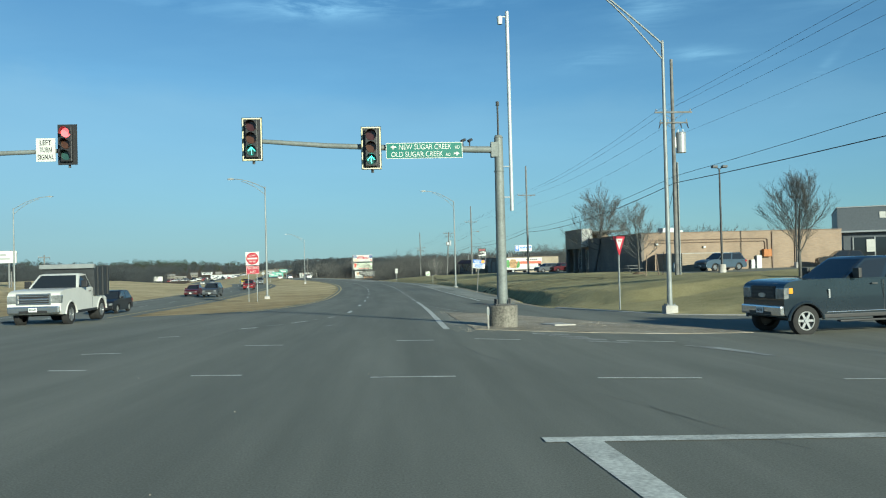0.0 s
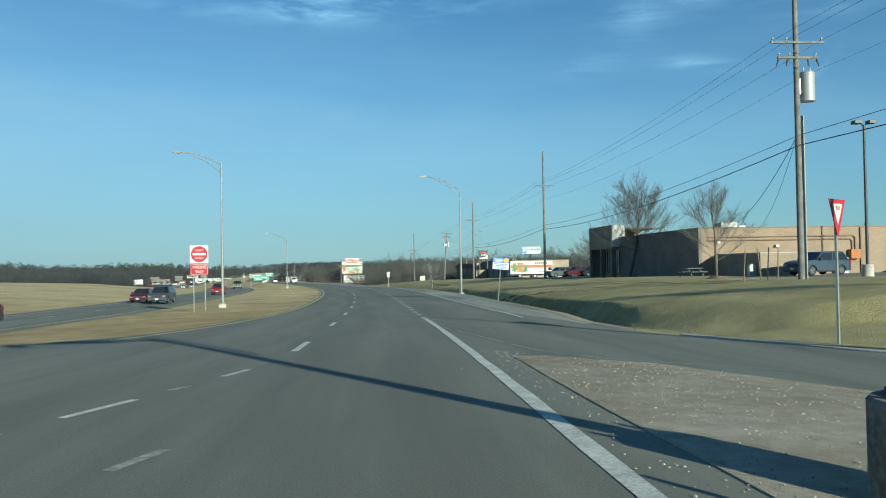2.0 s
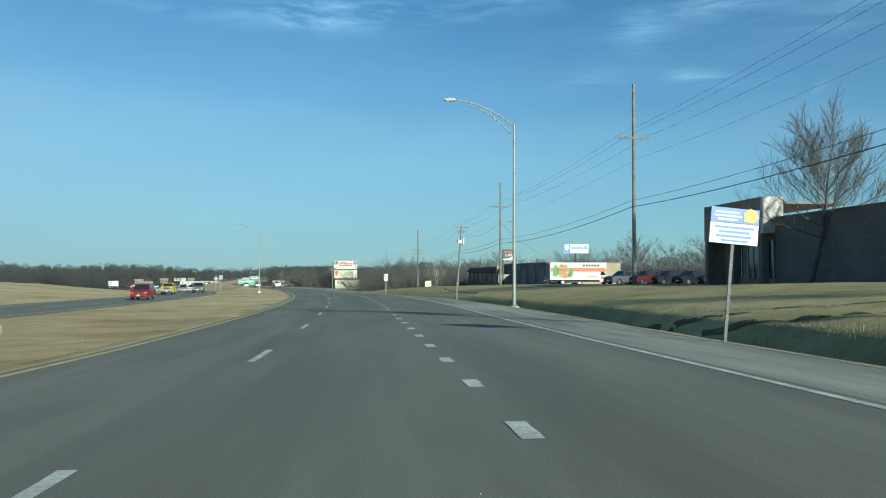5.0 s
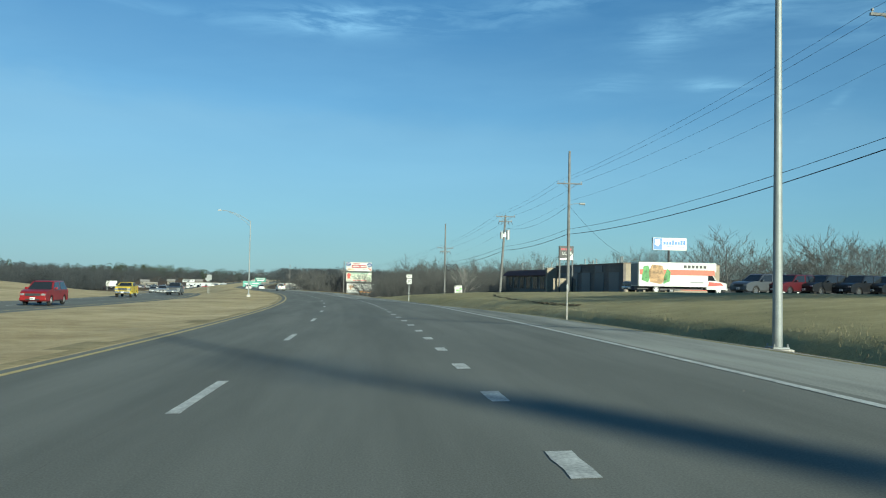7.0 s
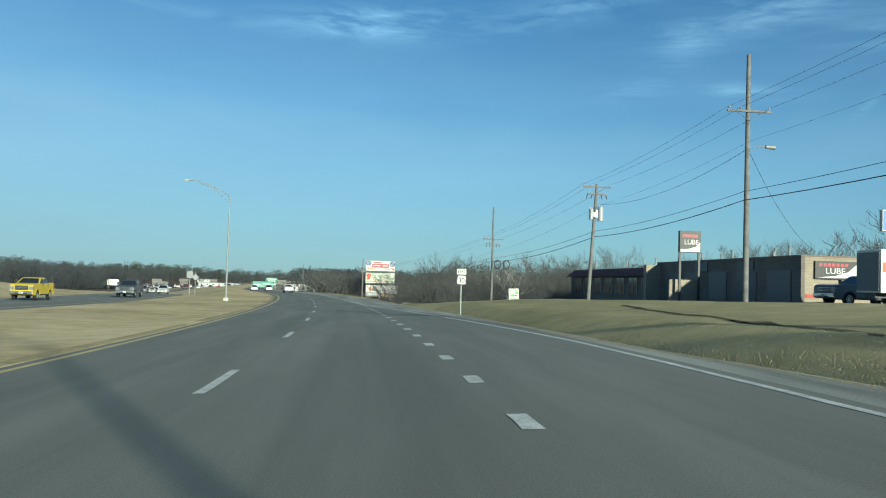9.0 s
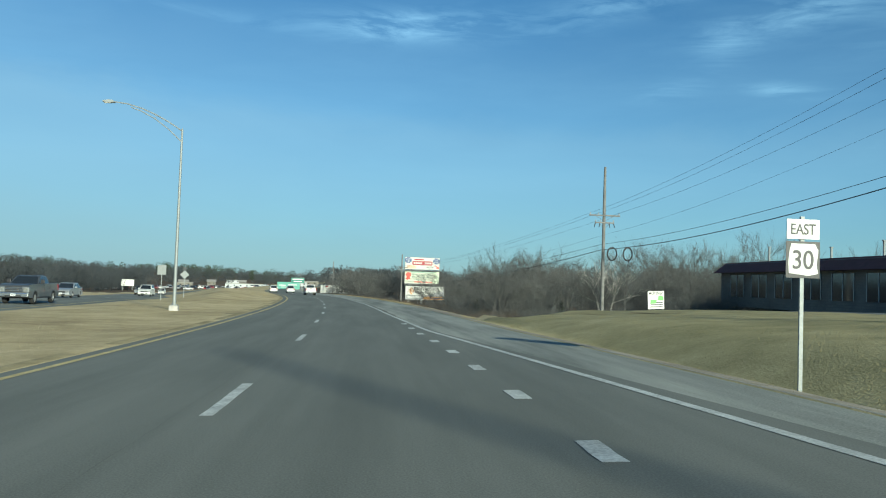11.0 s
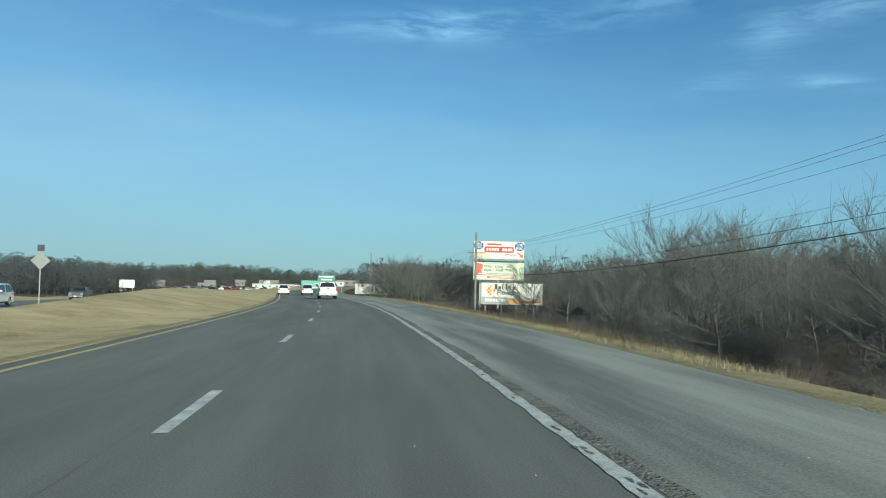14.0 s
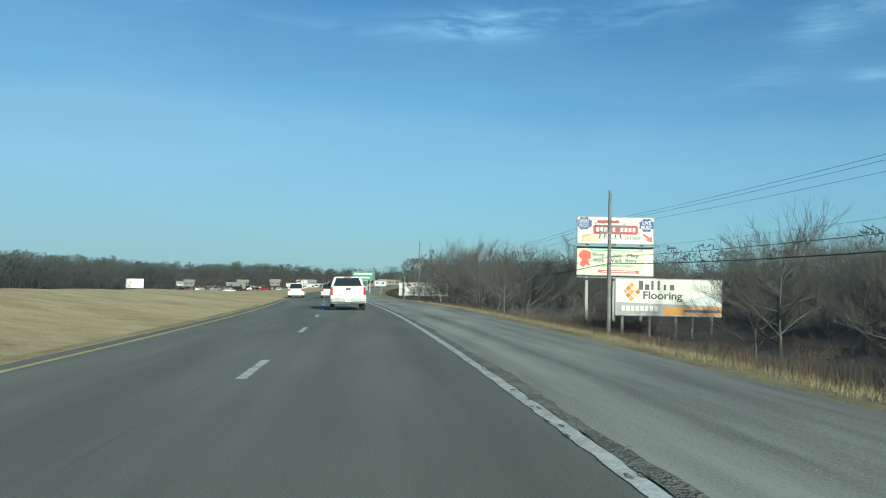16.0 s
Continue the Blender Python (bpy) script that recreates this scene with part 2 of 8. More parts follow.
def pavement_mat(name, dark, mid, pale, bands=0.34, patches=0.3, fine=0.36, grit=60.0, bump=0.25):
    """Asphalt worn in streaks along the road: the sheet's own map runs across (x) and along (y) it."""
    m = bpy.data.materials.new(name)
    m.use_nodes = True
    nt = m.node_tree
    b = nt.nodes["Principled BSDF"]
    b.inputs["Roughness"].default_value = 0.86
    b.inputs["Specular IOR Level"].default_value = 0.35
    uv = nt.nodes.new("ShaderNodeUVMap")
    uv.uv_map = "along"
    acc = None
    for sx, sy, sc, det, w in ((1.0, 0.006, 0.9, 3, bands), (1.0, 0.10, 0.55, 6, patches), (1.0, 0.7, grit, 3, fine)):
        mp = nt.nodes.new("ShaderNodeMapping")
        mp.inputs["Scale"].default_value = (sx, sy, 1)
        nt.links.new(uv.outputs[0], mp.inputs[0])
        n = nt.nodes.new("ShaderNodeTexNoise")
        n.inputs["Scale"].default_value = sc
        n.inputs["Detail"].default_value = det
        n.inputs["Roughness"].default_value = 0.65
        nt.links.new(mp.outputs[0], n.inputs["Vector"])
        k = nt.nodes.new("ShaderNodeMath")
        k.operation = "MULTIPLY"
        k.inputs[1].default_value = w
        nt.links.new(n.outputs[0], k.inputs[0])
        if acc is None:
            acc = k.outputs[0]
        else:
            a = nt.nodes.new("ShaderNodeMath")
            nt.links.new(acc, a.inputs[0])
            nt.links.new(k.outputs[0], a.inputs[1])
            acc = a.outputs[0]
    rp = nt.nodes.new("ShaderNodeValToRGB")
    el = rp.color_ramp.elements
    el.new(0.5)
    for e, (pos, col) in zip(el, ((0.425, dark), (0.5, mid), (0.575, pale))):
        e.position, e.color = pos, (*col, 1)
    nt.links.new(acc, rp.inputs[0])
    nt.links.new(rp.outputs[0], b.inputs["Base Color"])
    bp = nt.nodes.new("ShaderNodeBump")
    bp.inputs["Strength"].default_value = bump
    bp.inputs["Distance"].default_value = 0.02
    nt.links.new(acc, bp.inputs["Height"])
    nt.links.new(bp.outputs[0], b.inputs["Normal"])
    return m


M_ROAD = pavement_mat("asphalt", (0.122, 0.126, 0.104), (0.157, 0.161, 0.134), (0.196, 0.199, 0.167), bands=0.2, patches=0.38, fine=0.42)
M_SHOULDER = pavement_mat("worn_shoulder", (0.145, 0.150, 0.125), (0.262, 0.266, 0.225), (0.37, 0.37, 0.312), bands=0.28, patches=0.46, fine=0.26, grit=40.0, bump=0.25)
M_GRAVEL = ramp_ground("dirt_and_gravel", [(0.36, (0.20, 0.172, 0.13)), (0.5, (0.31, 0.272, 0.21)), (0.64, (0.44, 0.40, 0.335))], 0.5, 25.0, bump=0.3, bscale=60)
M_PAINT_W = mat("white_road_paint", (0.56, 0.57, 0.52), 0.8, var=0.22, scale=3.0, bump=0.2, bscale=60)
M_PAINT_Y = mat("yellow_road_paint", (0.58, 0.46, 0.19), 0.75, var=0.2, scale=3.0)
M_MAST = mat("weathered_grey_green_steel", (0.19, 0.21, 0.20), 0.6, 0.1, var=0.15, scale=2)
M_GALV = mat("galvanised_steel", (0.25, 0.27, 0.27), 0.55, 0.25, var=0.1, scale=3)
M_WOODPOLE = mat("weathered_pole_wood", (0.172, 0.172, 0.166), 0.9, var=0.25, scale=2.0, bump=0.3, bscale=30)
M_DARKSTEEL = mat("dark_steel", (0.05, 0.052, 0.055), 0.5, 0.3)
M_BLACK = mat("black_plastic", (0.018, 0.018, 0.02), 0.5)
M_CABLE = mat("black_cable", (0.02, 0.02, 0.022), 0.6)
M_CONC = mat("grey_concrete", (0.42, 0.40, 0.37), 0.9, var=0.18, scale=2.5, bump=0.3, bscale=25)
M_OLDCONC = mat("stained_concrete", (0.19, 0.178, 0.152), 0.92, var=0.3, scale=2.0, bump=0.4, bscale=20)
M_SIGNRED = mat("red_sign_sheeting", (0.36, 0.022, 0.04), 0.45, var=0.05)
M_SIGNWHITE = mat("white_sign_sheeting", (0.52, 0.53, 0.50), 0.45, var=0.04)
M_SIGNGREEN = mat("green_sign_sheeting", (0.0, 0.135, 0.10), 0.45, var=0.05)
M_SIGNBLUE = mat("blue_sign_sheeting", (0.05, 0.16, 0.50), 0.45, var=0.05)
M_SIGNBLACK = mat("black_lettering", (0.02, 0.02, 0.022), 0.5, var=0.02)
M_SIGNBACK = mat("bare_aluminium_sign_back", (0.22, 0.235, 0.235), 0.55, 0.4, var=0.1)
M_YELLOW = mat("yellow_border", (0.66, 0.62, 0.40), 0.5, var=0.05)


# ---- building helpers ----
def link(name, bm, material, parent=None, label="", smooth=False, kind=""):
    me = bpy.data.meshes.new(name)
    bmesh.ops.recalc_face_normals(bm, faces=bm.faces)
    bm.to_mesh(me)
    bm.free()
    if smooth:
        me.polygons.foreach_set("use_smooth", [True] * len(me.polygons))
        me.set_sharp_from_angle(angle=radians(38))
    for one in material if isinstance(material, (list, tuple)) else (material,):
        me.materials.append(one)
    ob = new(name, me)
    ob.parent = parent
    if label or kind:
        tagged(ob, label=label, kind=kind)
    return ob


def part(name, bm, material, parent, label="", smooth=False):
    """Links a bmesh as one mesh object under a thing or under a part."""
    return link(name, bm, material, parent, label, smooth)


def thing(name, m, label, category, group="", kind=""):
    ob = new(name)
    ob.empty_display_size = 0.3
    ob.matrix_basis = m
    return tagged(ob, label, category, group, kind)


def box(bm, a, b, bevel=0.0):
    """An upright box between two corners."""
    lo = [min(u, v) for u, v in zip(a, b)]
    hi = [max(u, v) for u, v in zip(a, b)]
    m = Matrix.LocRotScale([(u + v) / 2 for u, v in zip(lo, hi)], None, [max(v - u, 1e-4) for u, v in zip(lo, hi)])
    r = bmesh.ops.create_cube(bm, size=1, matrix=m)
    if bevel:
        ed = list({e for v in r["verts"] for e in v.link_edges})
        bmesh.ops.bevel(bm, geom=ed, offset=bevel, segments=2, affect="EDGES", profile=0.6)
    return bm


def rod(bm, p, q, r0, r1=None, n=10, caps=True):
    """A round bar from p to q, tapering from r0 to r1."""
    p, q = Vector(p), Vector(q)
    r1 = r0 if r1 is None else r1
    d = (q - p).normalized()
    a = d.orthogonal().normalized()
    c = d.cross(a)
    rings = []
    for o, r in ((p, r0), (q, r1)):
        rings.append([bm.verts.new(o + (a * math.cos(t) + c * math.sin(t)) * r) for t in (2 * math.pi * i / n for i in range(n))])
    for i in range(n):
        bm.faces.new((rings[0][i], rings[0][(i + 1) % n], rings[1][(i + 1) % n], rings[1][i]))
    if caps:
        bm.faces.new(rings[0][::-1])
        bm.faces.new(rings[1])
    return bm


def tube(bm, pts, r, n=6):
    """A round bar through several points."""
    pts = [Vector(q) for q in pts]
    rings = []
    for i, q in enumerate(pts):
        d = (pts[min(i + 1, len(pts) - 1)] - pts[max(i - 1, 0)]).normalized()
        a = d.cross(Vector((0.13, 0.21, 0.97))).normalized()
        c = d.cross(a)
        rr = r[i] if isinstance(r, (list, tuple)) else r
        rings.append([bm.verts.new(q + (a * math.cos(t) + c * math.sin(t)) * rr) for t in (2 * math.pi * k / n for k in range(n))])
    for u, v in zip(rings, rings[1:]):
        for i in range(n):
            bm.faces.new((u[i], u[(i + 1) % n], v[(i + 1) % n], v[i]))
    bm.faces.new(rings[0][::-1])
    bm.faces.new(rings[-1])
    return bm


def prism(bm, outline, axis, lo, hi):
    """A flat outline pushed along an axis: 'x' takes (y, z), 'y' takes (x, z), 'z' takes (x, y)."""
    def put(u, v, w):
        return {"x": (w, u, v), "y": (u, w, v), "z": (u, v, w)}[axis]
    a = [bm.verts.new(put(u, v, lo)) for u, v in outline]
    b = [bm.verts.new(put(u, v, hi)) for u, v in outline]
    n = len(outline)
    bm.faces.new(a[::-1])
    bm.faces.new(b)
    for i in range(n):
        bm.faces.new((a[i], a[(i + 1) % n], b[(i + 1) % n], b[i]))
    return bm


def text_part(name, words, height, loc, material, parent, label="", width=None, rot=(90, 0, 0), align="CENTER", bold=0.004):
    """Raised lettering in the built-in font, as a mesh; it faces -y unless turned."""
    cu = bpy.data.curves.new(name, "FONT")
    cu.body, cu.align_x, cu.align_y, cu.extrude, cu.offset = words, align, "CENTER", 0.004, bold
    tmp = bpy.data.objects.new(name, cu)
    scene.collection.objects.link(tmp)
    bpy.context.view_layer.update()
    me = bpy.data.meshes.new_from_object(tmp.evaluated_get(bpy.context.evaluated_depsgraph_get()))
    bpy.data.objects.remove(tmp)
    bpy.data.curves.remove(cu)
    xs = [v.co.x for v in me.vertices]
    ys = [v.co.y for v in me.vertices]
    k = height / max(max(ys) - min(ys), 1e-6)
    kx = width / max(max(xs) - min(xs), 1e-6) if width else k
    for v in me.vertices:
        v.co = ((v.co.x - (max(xs) + min(xs)) / 2) * kx, (v.co.y - (max(ys) + min(ys)) / 2) * k, v.co.z)
    me.materials.append(material)
    ob = new(name, me)
    ob.parent = parent
    ob.matrix_basis = pose(*loc, *rot)
    if label:
        tagged(ob, label=label)
    return ob


# ---- the line of the road: s along the lane line, d to the right of it ----
_hs = (0, 20, 50, 80, 110, 140, 170, 200, 230, 260, 290, 320, 345, 370, 400, 440, 520, 640)
_hv = (3.3, 3.37, 3.93, 4.94, 6.31, 7.91, 9.65, 11.41, 13.1, 14.7, 16.4, 18.3, 18.9, 18.6, 17.4, 15.6, 12.5, 9.0)
_s = np.arange(-700.0, 3200.0, 1.0)
_h = np.radians(np.interp(_s, _hs, _hv))
_cx, _cy = np.cumsum(-np.sin(_h)), np.cumsum(np.cos(_h))
_cx, _cy = _cx - _cx[700] - 2.28, _cy - _cy[700]


def heading(s):
    return float(np.degrees(np.interp(s, _s, _h)))


def xy(s, d):
    a = np.interp(s, _s, _h)
    return float(np.interp(s, _s, _cx) + math.cos(a) * d), float(np.interp(s, _s, _cy) + math.sin(a) * d)


_zs = (-60, 0, 4.2, 8.8, 13.6, 18.9, 24.5, 30.5, 36.7, 43.2, 46, 60, 76.6, 88, 96.5, 105, 114, 123, 132, 155, 177, 192, 202, 213, 224, 235, 246, 257, 268, 330, 420, 520, 640, 800, 1200, 3200)
_zv = (1.55, 0.058, -0.06, -0.195, -0.325, -0.44, -0.562, -0.71, -0.87, -1.06, -1.14, -1.49, -1.80, -1.95, -2.04, -2.14, -2.25, -2.35, -2.44, -2.70, -2.957, -3.127, -3.238, -3.352, -3.452, -3.54, -3.64, -3.75, -3.871, -4.5, -5.3, -5.9, -5.8, -5.0, -4.0, 2.0)
_bs = (-60, 0, 9, 19, 30, 43, 60, 77, 88, 97, 105, 123, 136, 177, 192, 213, 268, 330, 440)
_bv = (-1.1, -1.15, -0.98, -0.68, -0.35, -0.04, 0.6, 1.16, 1.39, 1.68, 1.87, 2.1, 2.3, 2.0, 1.89, 1.69, 1.55, 1.3, 0.4)


def zr(s):
    return float(np.interp(s, _zs, _zv))


def bank(s):
    return math.radians(float(np.interp(s, _bs, _bv)))


def r_edge(s):
    """The right edge of the pavement."""
    return float(np.interp(s, (-40, -9, -8, 27, 27.5, 29, 31, 33, 34.1, 36.4, 38.4, 42, 45, 50, 62, 90, 121, 131, 141, 152, 190, 225, 280, 315, 420), (9.0, 9.0, 70, 70, 34, 22, 17.5, 14.9, 13.75, 12.55, 11.9, 10.5, 9.8, 9.3, 9.9, 10.1, 9.6, 8.8, 7.9, 7.6, 6.7, 7.0, 7.3, 8.0, 7.6)))


def l_edge(s):
    """The left edge of the pavement."""
    return float(np.interp(s, (-9, -8, 33, 35, 38, 41, 44, 50, 60, 70, 150, 205), (-5, -70, -70, -16, -10.5, -7.0, -5.7, -4.9, -4.4, -4.0, -4.1, -4.5)))


def opp_near(s):
    return float(np.interp(s, (36, 40, 60, 120, 200, 255, 285, 330, 400, 520), (-12.2, -12.6, -14.8, -16.3, -16.6, -18.5, -20.5, -26, -31, -34)))


def lot(s):
    """How high the land beside the road lies above it."""
    return float(np.interp(s, (-60, 10, 30, 70, 90, 166, 192, 215, 231, 246, 262, 330, 420, 600), (0.2, 0.4, 1.25, 1.45, 1.5, 1.2, 1.05, 0.6, 0.1, -1.6, -1.9, -2.2, -1.0, 1.0)))


def ravine(s, o):
    """The ravine cuts in earlier close to the road."""
    return s + 34 * max(0.0, 1 - o / 15) * min(1.0, max(0.0, (s - 190) / 12))


def hills(s, d):
    """The low hills about a kilometre off, by their bearing from the middle of the road."""
    if s < 420 and d > -330:
        return 0.0
    x, y = xy(s, d)
    r, az = math.hypot(x + 20, y - 150), math.degrees(math.atan2(x + 20, y - 150))
    top = float(np.interp(az, (-60, -34, -29, -25.5, -22.5, -19, -16, -13, -5, 6, 20), (7, 7, 4.5, 2.5, 5.5, 5.0, 1.5, 0.5, 0.5, 0, 0)))
    return top * math.exp(-((r - 950) / 230) ** 2) if r < 950 else top


def gz(s, d):
    """The height of the ground."""
    z, b = zr(s), math.sin(bank(s))
    R, L = r_edge(s), l_edge(s)
    fall = -float(np.interp(s, (6, 18, 44, 56), (0, 0.036, 0.036, 0))) * max(0.0, min(d, R, 13.5) - 4)
    if L <= d <= R:
        return z + b * (max(-16.0, min(16.0, d)) - 2) + fall
    if d > R:
        e = b * (min(16.0, R) - 2) + fall
        o = d - R
        se = ravine(s, o)
        H = lot(se)
        if s < 42:
            pts = ((0, e + 0.04), (1.5, e + 0.10), (5, 0.1), (9.5, 0.75), (13, H), (60, H + 0.1))
        elif se < 238:
            dip = float(np.interp(se, (42, 52, 175, 200, 238), (0, -0.5, -0.5, -0.2, -0.3)))
            w = float(np.interp(s, (42, 54, 122, 145), (0, 1, 1, 0)))
            rise = ((0, e, e), (0.9, e - 0.1, e - 0.1), (1.6, e + dip * 0.8, e + dip), (2.0, e + dip, e + dip), (2.75, e + dip * 0.5 + 0.06, 0.27 * H), (4.3, 0.43 * H, 0.47 * H), (9, 0.75 * H, 0.78 * H), (14, H, H), (60, H + 0.1, H + 0.1))
            pts = [(a, p + (q - p) * w) for a, p, q in rise]
        else:
            pts = ((0, e), (0.8, e - 0.02), (2.2, e - 0.3), (6, 0.55 * H), (11, H), (60, H + 0.4))
        v = float(np.interp(o, [q[0] for q in pts], [q[1] for q in pts]))
        if o > 60:
            v += float(np.interp(d, (70, 200, 500, 3000), (0, 0.5, 4, 40)))
        return z + v
    e = b * (max(-16.0, L) - 2)
    N = opp_near(s)
    F = N - 10.5
    crest = float(np.interp(s, (240, 275, 300, 360, 420, 520), (0, 0.95, 1.25, 1.0, 0.3, 0)))
    low = float(np.interp(s, (-60, 240, 285, 330, 420, 500), (-0.3, -0.4, -0.7, -1.2, -2.2, -2.6)))
    mid = 0.5 * (min(L, -5.0) + N)
    hill = float(np.interp(s, (-100, 60, 140, 260, 330, 372, 450, 520, 700), (-0.5, 0.6, 1.7, 2.3, 2.5, -1.0, -4.0, -4.5, -4.0)))
    ridge = float(np.interp(s, (0, 200, 300, 420, 520, 700, 1100), (-2, -1, -0.5, -2.5, -3, -3, -2)))
    pts = [(F - 130, ridge), (F - 60, hill), (F - 32, 0.65 * hill - 0.2), (F - 10, low + 0.25), (F - 2, low - 0.1), (F, low), (N, low), (N + 2.0, low + 0.06), (mid, -0.28 + crest), (min(L, -5.0) - 2.2, e - 0.14 + 0.3 * crest), (min(L, -5.0), e)]
    v = float(np.interp(d, [q[0] for q in pts], [q[1] for q in pts]))
    if d < F - 130:
        v += float(np.interp(-d, (160, 260, 500, 900), (0, 2.5, 8, 15)))
    return z + v + hills(s, d)


def stand(s, d, turn=0.0, dz=0.0):
    """The pose of a thing that stands at (s, d) and faces along the road."""
    return pose(*xy(s, d), gz(s, d) + dz, 0, 0, heading(s) + turn)


def sd(x, y):
    """The (s, d) of a place on the plan."""
    k = int(np.argmin((_cx - x) ** 2 + (_cy - y) ** 2))
    a, dx, dy = _h[k], x - _cx[k], y - _cy[k]
    return float(_s[k] - math.sin(a) * dx + math.cos(a) * dy), float(math.cos(a) * dx + math.sin(a) * dy)


def at_xy(x, y, turn=0.0, dz=0.0):
    """The pose of a thing at a place of the plan; turn is its bearing from +y, to the left."""
    return pose(x, y, gz(*sd(x, y)) + dz, 0, 0, turn)


# ---- ground ----
def rows_of(spans):
    out = []
    for a, b, step in spans:
        out += list(np.arange(a, b, step))
    return out


def sheet(name, s_rows, cols, zf, material, kind="structure", label="", category="", smooth=True):
    """A surface over (s, d); cols(s) gives the d of each column, zf the height."""
    verts, faces = [], []
    for s in s_rows:
        for d in cols(s):
            verts.append((*xy(s, d), zf(s, d)))
    n = len(cols(s_rows[0]))
    for i in range(len(s_rows) - 1):
        for j in range(n - 1):
            k = i * n + j
            faces.append((k, k + 1, k + n + 1, k + n))
    me = bpy.data.meshes.new(name)
    me.from_pydata(verts, [], faces)
    if smooth:
        me.polygons.foreach_set("use_smooth", [True] * len(faces))
    along = [(d, s) for s in s_rows for d in cols(s)]
    layer = me.uv_layers.new(name="along")
    layer.data.foreach_set("uv", [c for f in faces for k in f for c in along[k]])
    me.materials.append(material)
    return tagged(new(name, me), label, category, kind=kind)


G_ROWS = rows_of([(-600, -60, 30), (-60, 20, 4), (20, 62, 1.0), (62, 196, 3), (196, 242, 1.0), (242, 330, 3), (330, 450, 6), (450, 800, 20), (800, 1400, 50), (1400, 3100, 150)])
L_OFF = [0, 0.4, 1, 1.8, 2.6, 3.5, 4.5, 5.5, 6.5, 7.5, 8.5, 9.5, 10.5, 11.5, 12.5, 13.5, 15, 16.5, 18, 20, 22, 24, 26, 28, 31, 34, 38, 44, 52, 60, 70, 85, 100, 120, 150, 180, 220, 260, 300, 350, 400, 460, 530, 600, 820]
R_OFF = [0, 0.35, 0.8, 1.3, 1.6, 2.0, 2.4, 2.8, 3.3, 3.9, 4.6, 5.5, 6.5, 7.7, 9, 10.5, 12, 14, 16, 19, 22, 26, 31, 37, 45, 56, 70, 100, 160, 260, 400, 700, 1500, 3000]


def ground_cols(s):
    L, R = l_edge(s), r_edge(s)
    N = opp_near(s)
    left = sorted([L - o for o in L_OFF] + [N + 0.02, N - 0.25, N - 10.25, N - 10.52])
    return left + [L + 0.25, L + 1.2] + [L + 1.2 + (R - L - 2.4) * k / 12 for k in range(1, 12)] + [R - 1.2, R - 0.25] + [R + o for o in R_OFF]


def ground_z(s, d):
    L, R = l_edge(s), r_edge(s)
    z = gz(s, d)
    if s > 36 and opp_near(s) - 10.3 < d < opp_near(s) - 0.2 and d < L - 1:
        return z - 0.12
    if s > 36 and d < L - 1 and min(abs(d - opp_near(s)), abs(d - opp_near(s) + 10.5)) < 0.06:
        return z + 0.034
    if L + 0.1 < d < R - 0.1:
        return z - min(0.3, 0.08 + 0.2 * min(d - L, R - d))
    far = max(0.0, max(L - d, d - R))
    n = noise.noise(Vector((*[c * 0.35 for c in xy(s, d)], 0))) * min(0.05, far * 0.02)
    n += noise.noise(Vector((*[c * 0.05 for c in xy(s, d)], 3))) * min(0.25, max(0, far - 4) * 0.012)
    if 1.2 < d - R < 6 and 42 < s < 240:
        n += 0.09 * noise.noise(Vector((*[c * 1.7 for c in xy(s, d)], 7)))
    return z + n


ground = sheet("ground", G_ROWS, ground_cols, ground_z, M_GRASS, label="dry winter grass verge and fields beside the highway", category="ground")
ground.data.materials.append(M_LAWN)
ground.data.materials.append(M_LITTER)
ground.data.materials.append(M_ROAD)
ground.data.materials.append(M_GRAVEL)
ground.data.materials.append(M_VERGE)
_n = len(ground_cols(0))
_slots = []
for _a in G_ROWS[:-1]:
    _cs = ground_cols(_a)
    for _j in range(_n - 1):
        _d = _cs[_j]
        _o = _d - r_edge(_a)
        if 44 < _a < 232 and 0 <= _o < 0.5:
            _slots.append(4)
        elif 56 < _a < 212 and 18.5 < _o and _d < 62:
            _slots.append(3)
        elif _a > 228 and 0 <= _o < 3.0:
            _slots.append(5)
        elif 40 < _a < 330 and l_edge(_a) - 0.7 - 0.9 * noise.noise(Vector((_a * 0.21, 2.0, 0))) < _d < l_edge(_a):
            _slots.append(5)
        elif _d < 0 or (_a > 205 and 0 <= _o < 3.0):
            _slots.append(2 if _d < -190 or (_a > 345 and _d < -56) else 0)
        elif 238 < ravine(_a, _o) <= 247 and _o >= 3.0:
            _slots.append(5)
        elif ravine(_a, _o) > 247 and _o >= 3.0 or _d > 95:
            _slots.append(2)
        else:
            _slots.append(1)
ground.data.polygons.foreach_set("material_index", _slots)

# ---- pavement ----
ROAD_ROWS = rows_of([(-600, -60, 20), (-60, 20, 2), (20, 62, 0.5), (62, 330, 2), (330, 450, 5), (450, 800, 20), (800, 1500, 100)])


def road_right(s):
    """Where the dark asphalt ends and the worn shoulder begins."""
    if s < 48:
        return r_edge(s)
    return float(np.interp(s, (48, 56, 150, 165, 187, 194, 205, 330, 1500), (9.2, 7.85, 7.6, 6.4, 4.15, 3.8, 3.76, 3.85, 3.85)))


def y_edge(s):
    """The yellow line beside the median."""
    return float(np.interp(s, (40, 46, 51, 57, 69, 100, 150, 205, 260, 900), (-5.6, -4.85, -4.33, -4.05, -3.62, -3.58, -3.68, -3.95, -3.88, -3.85)))


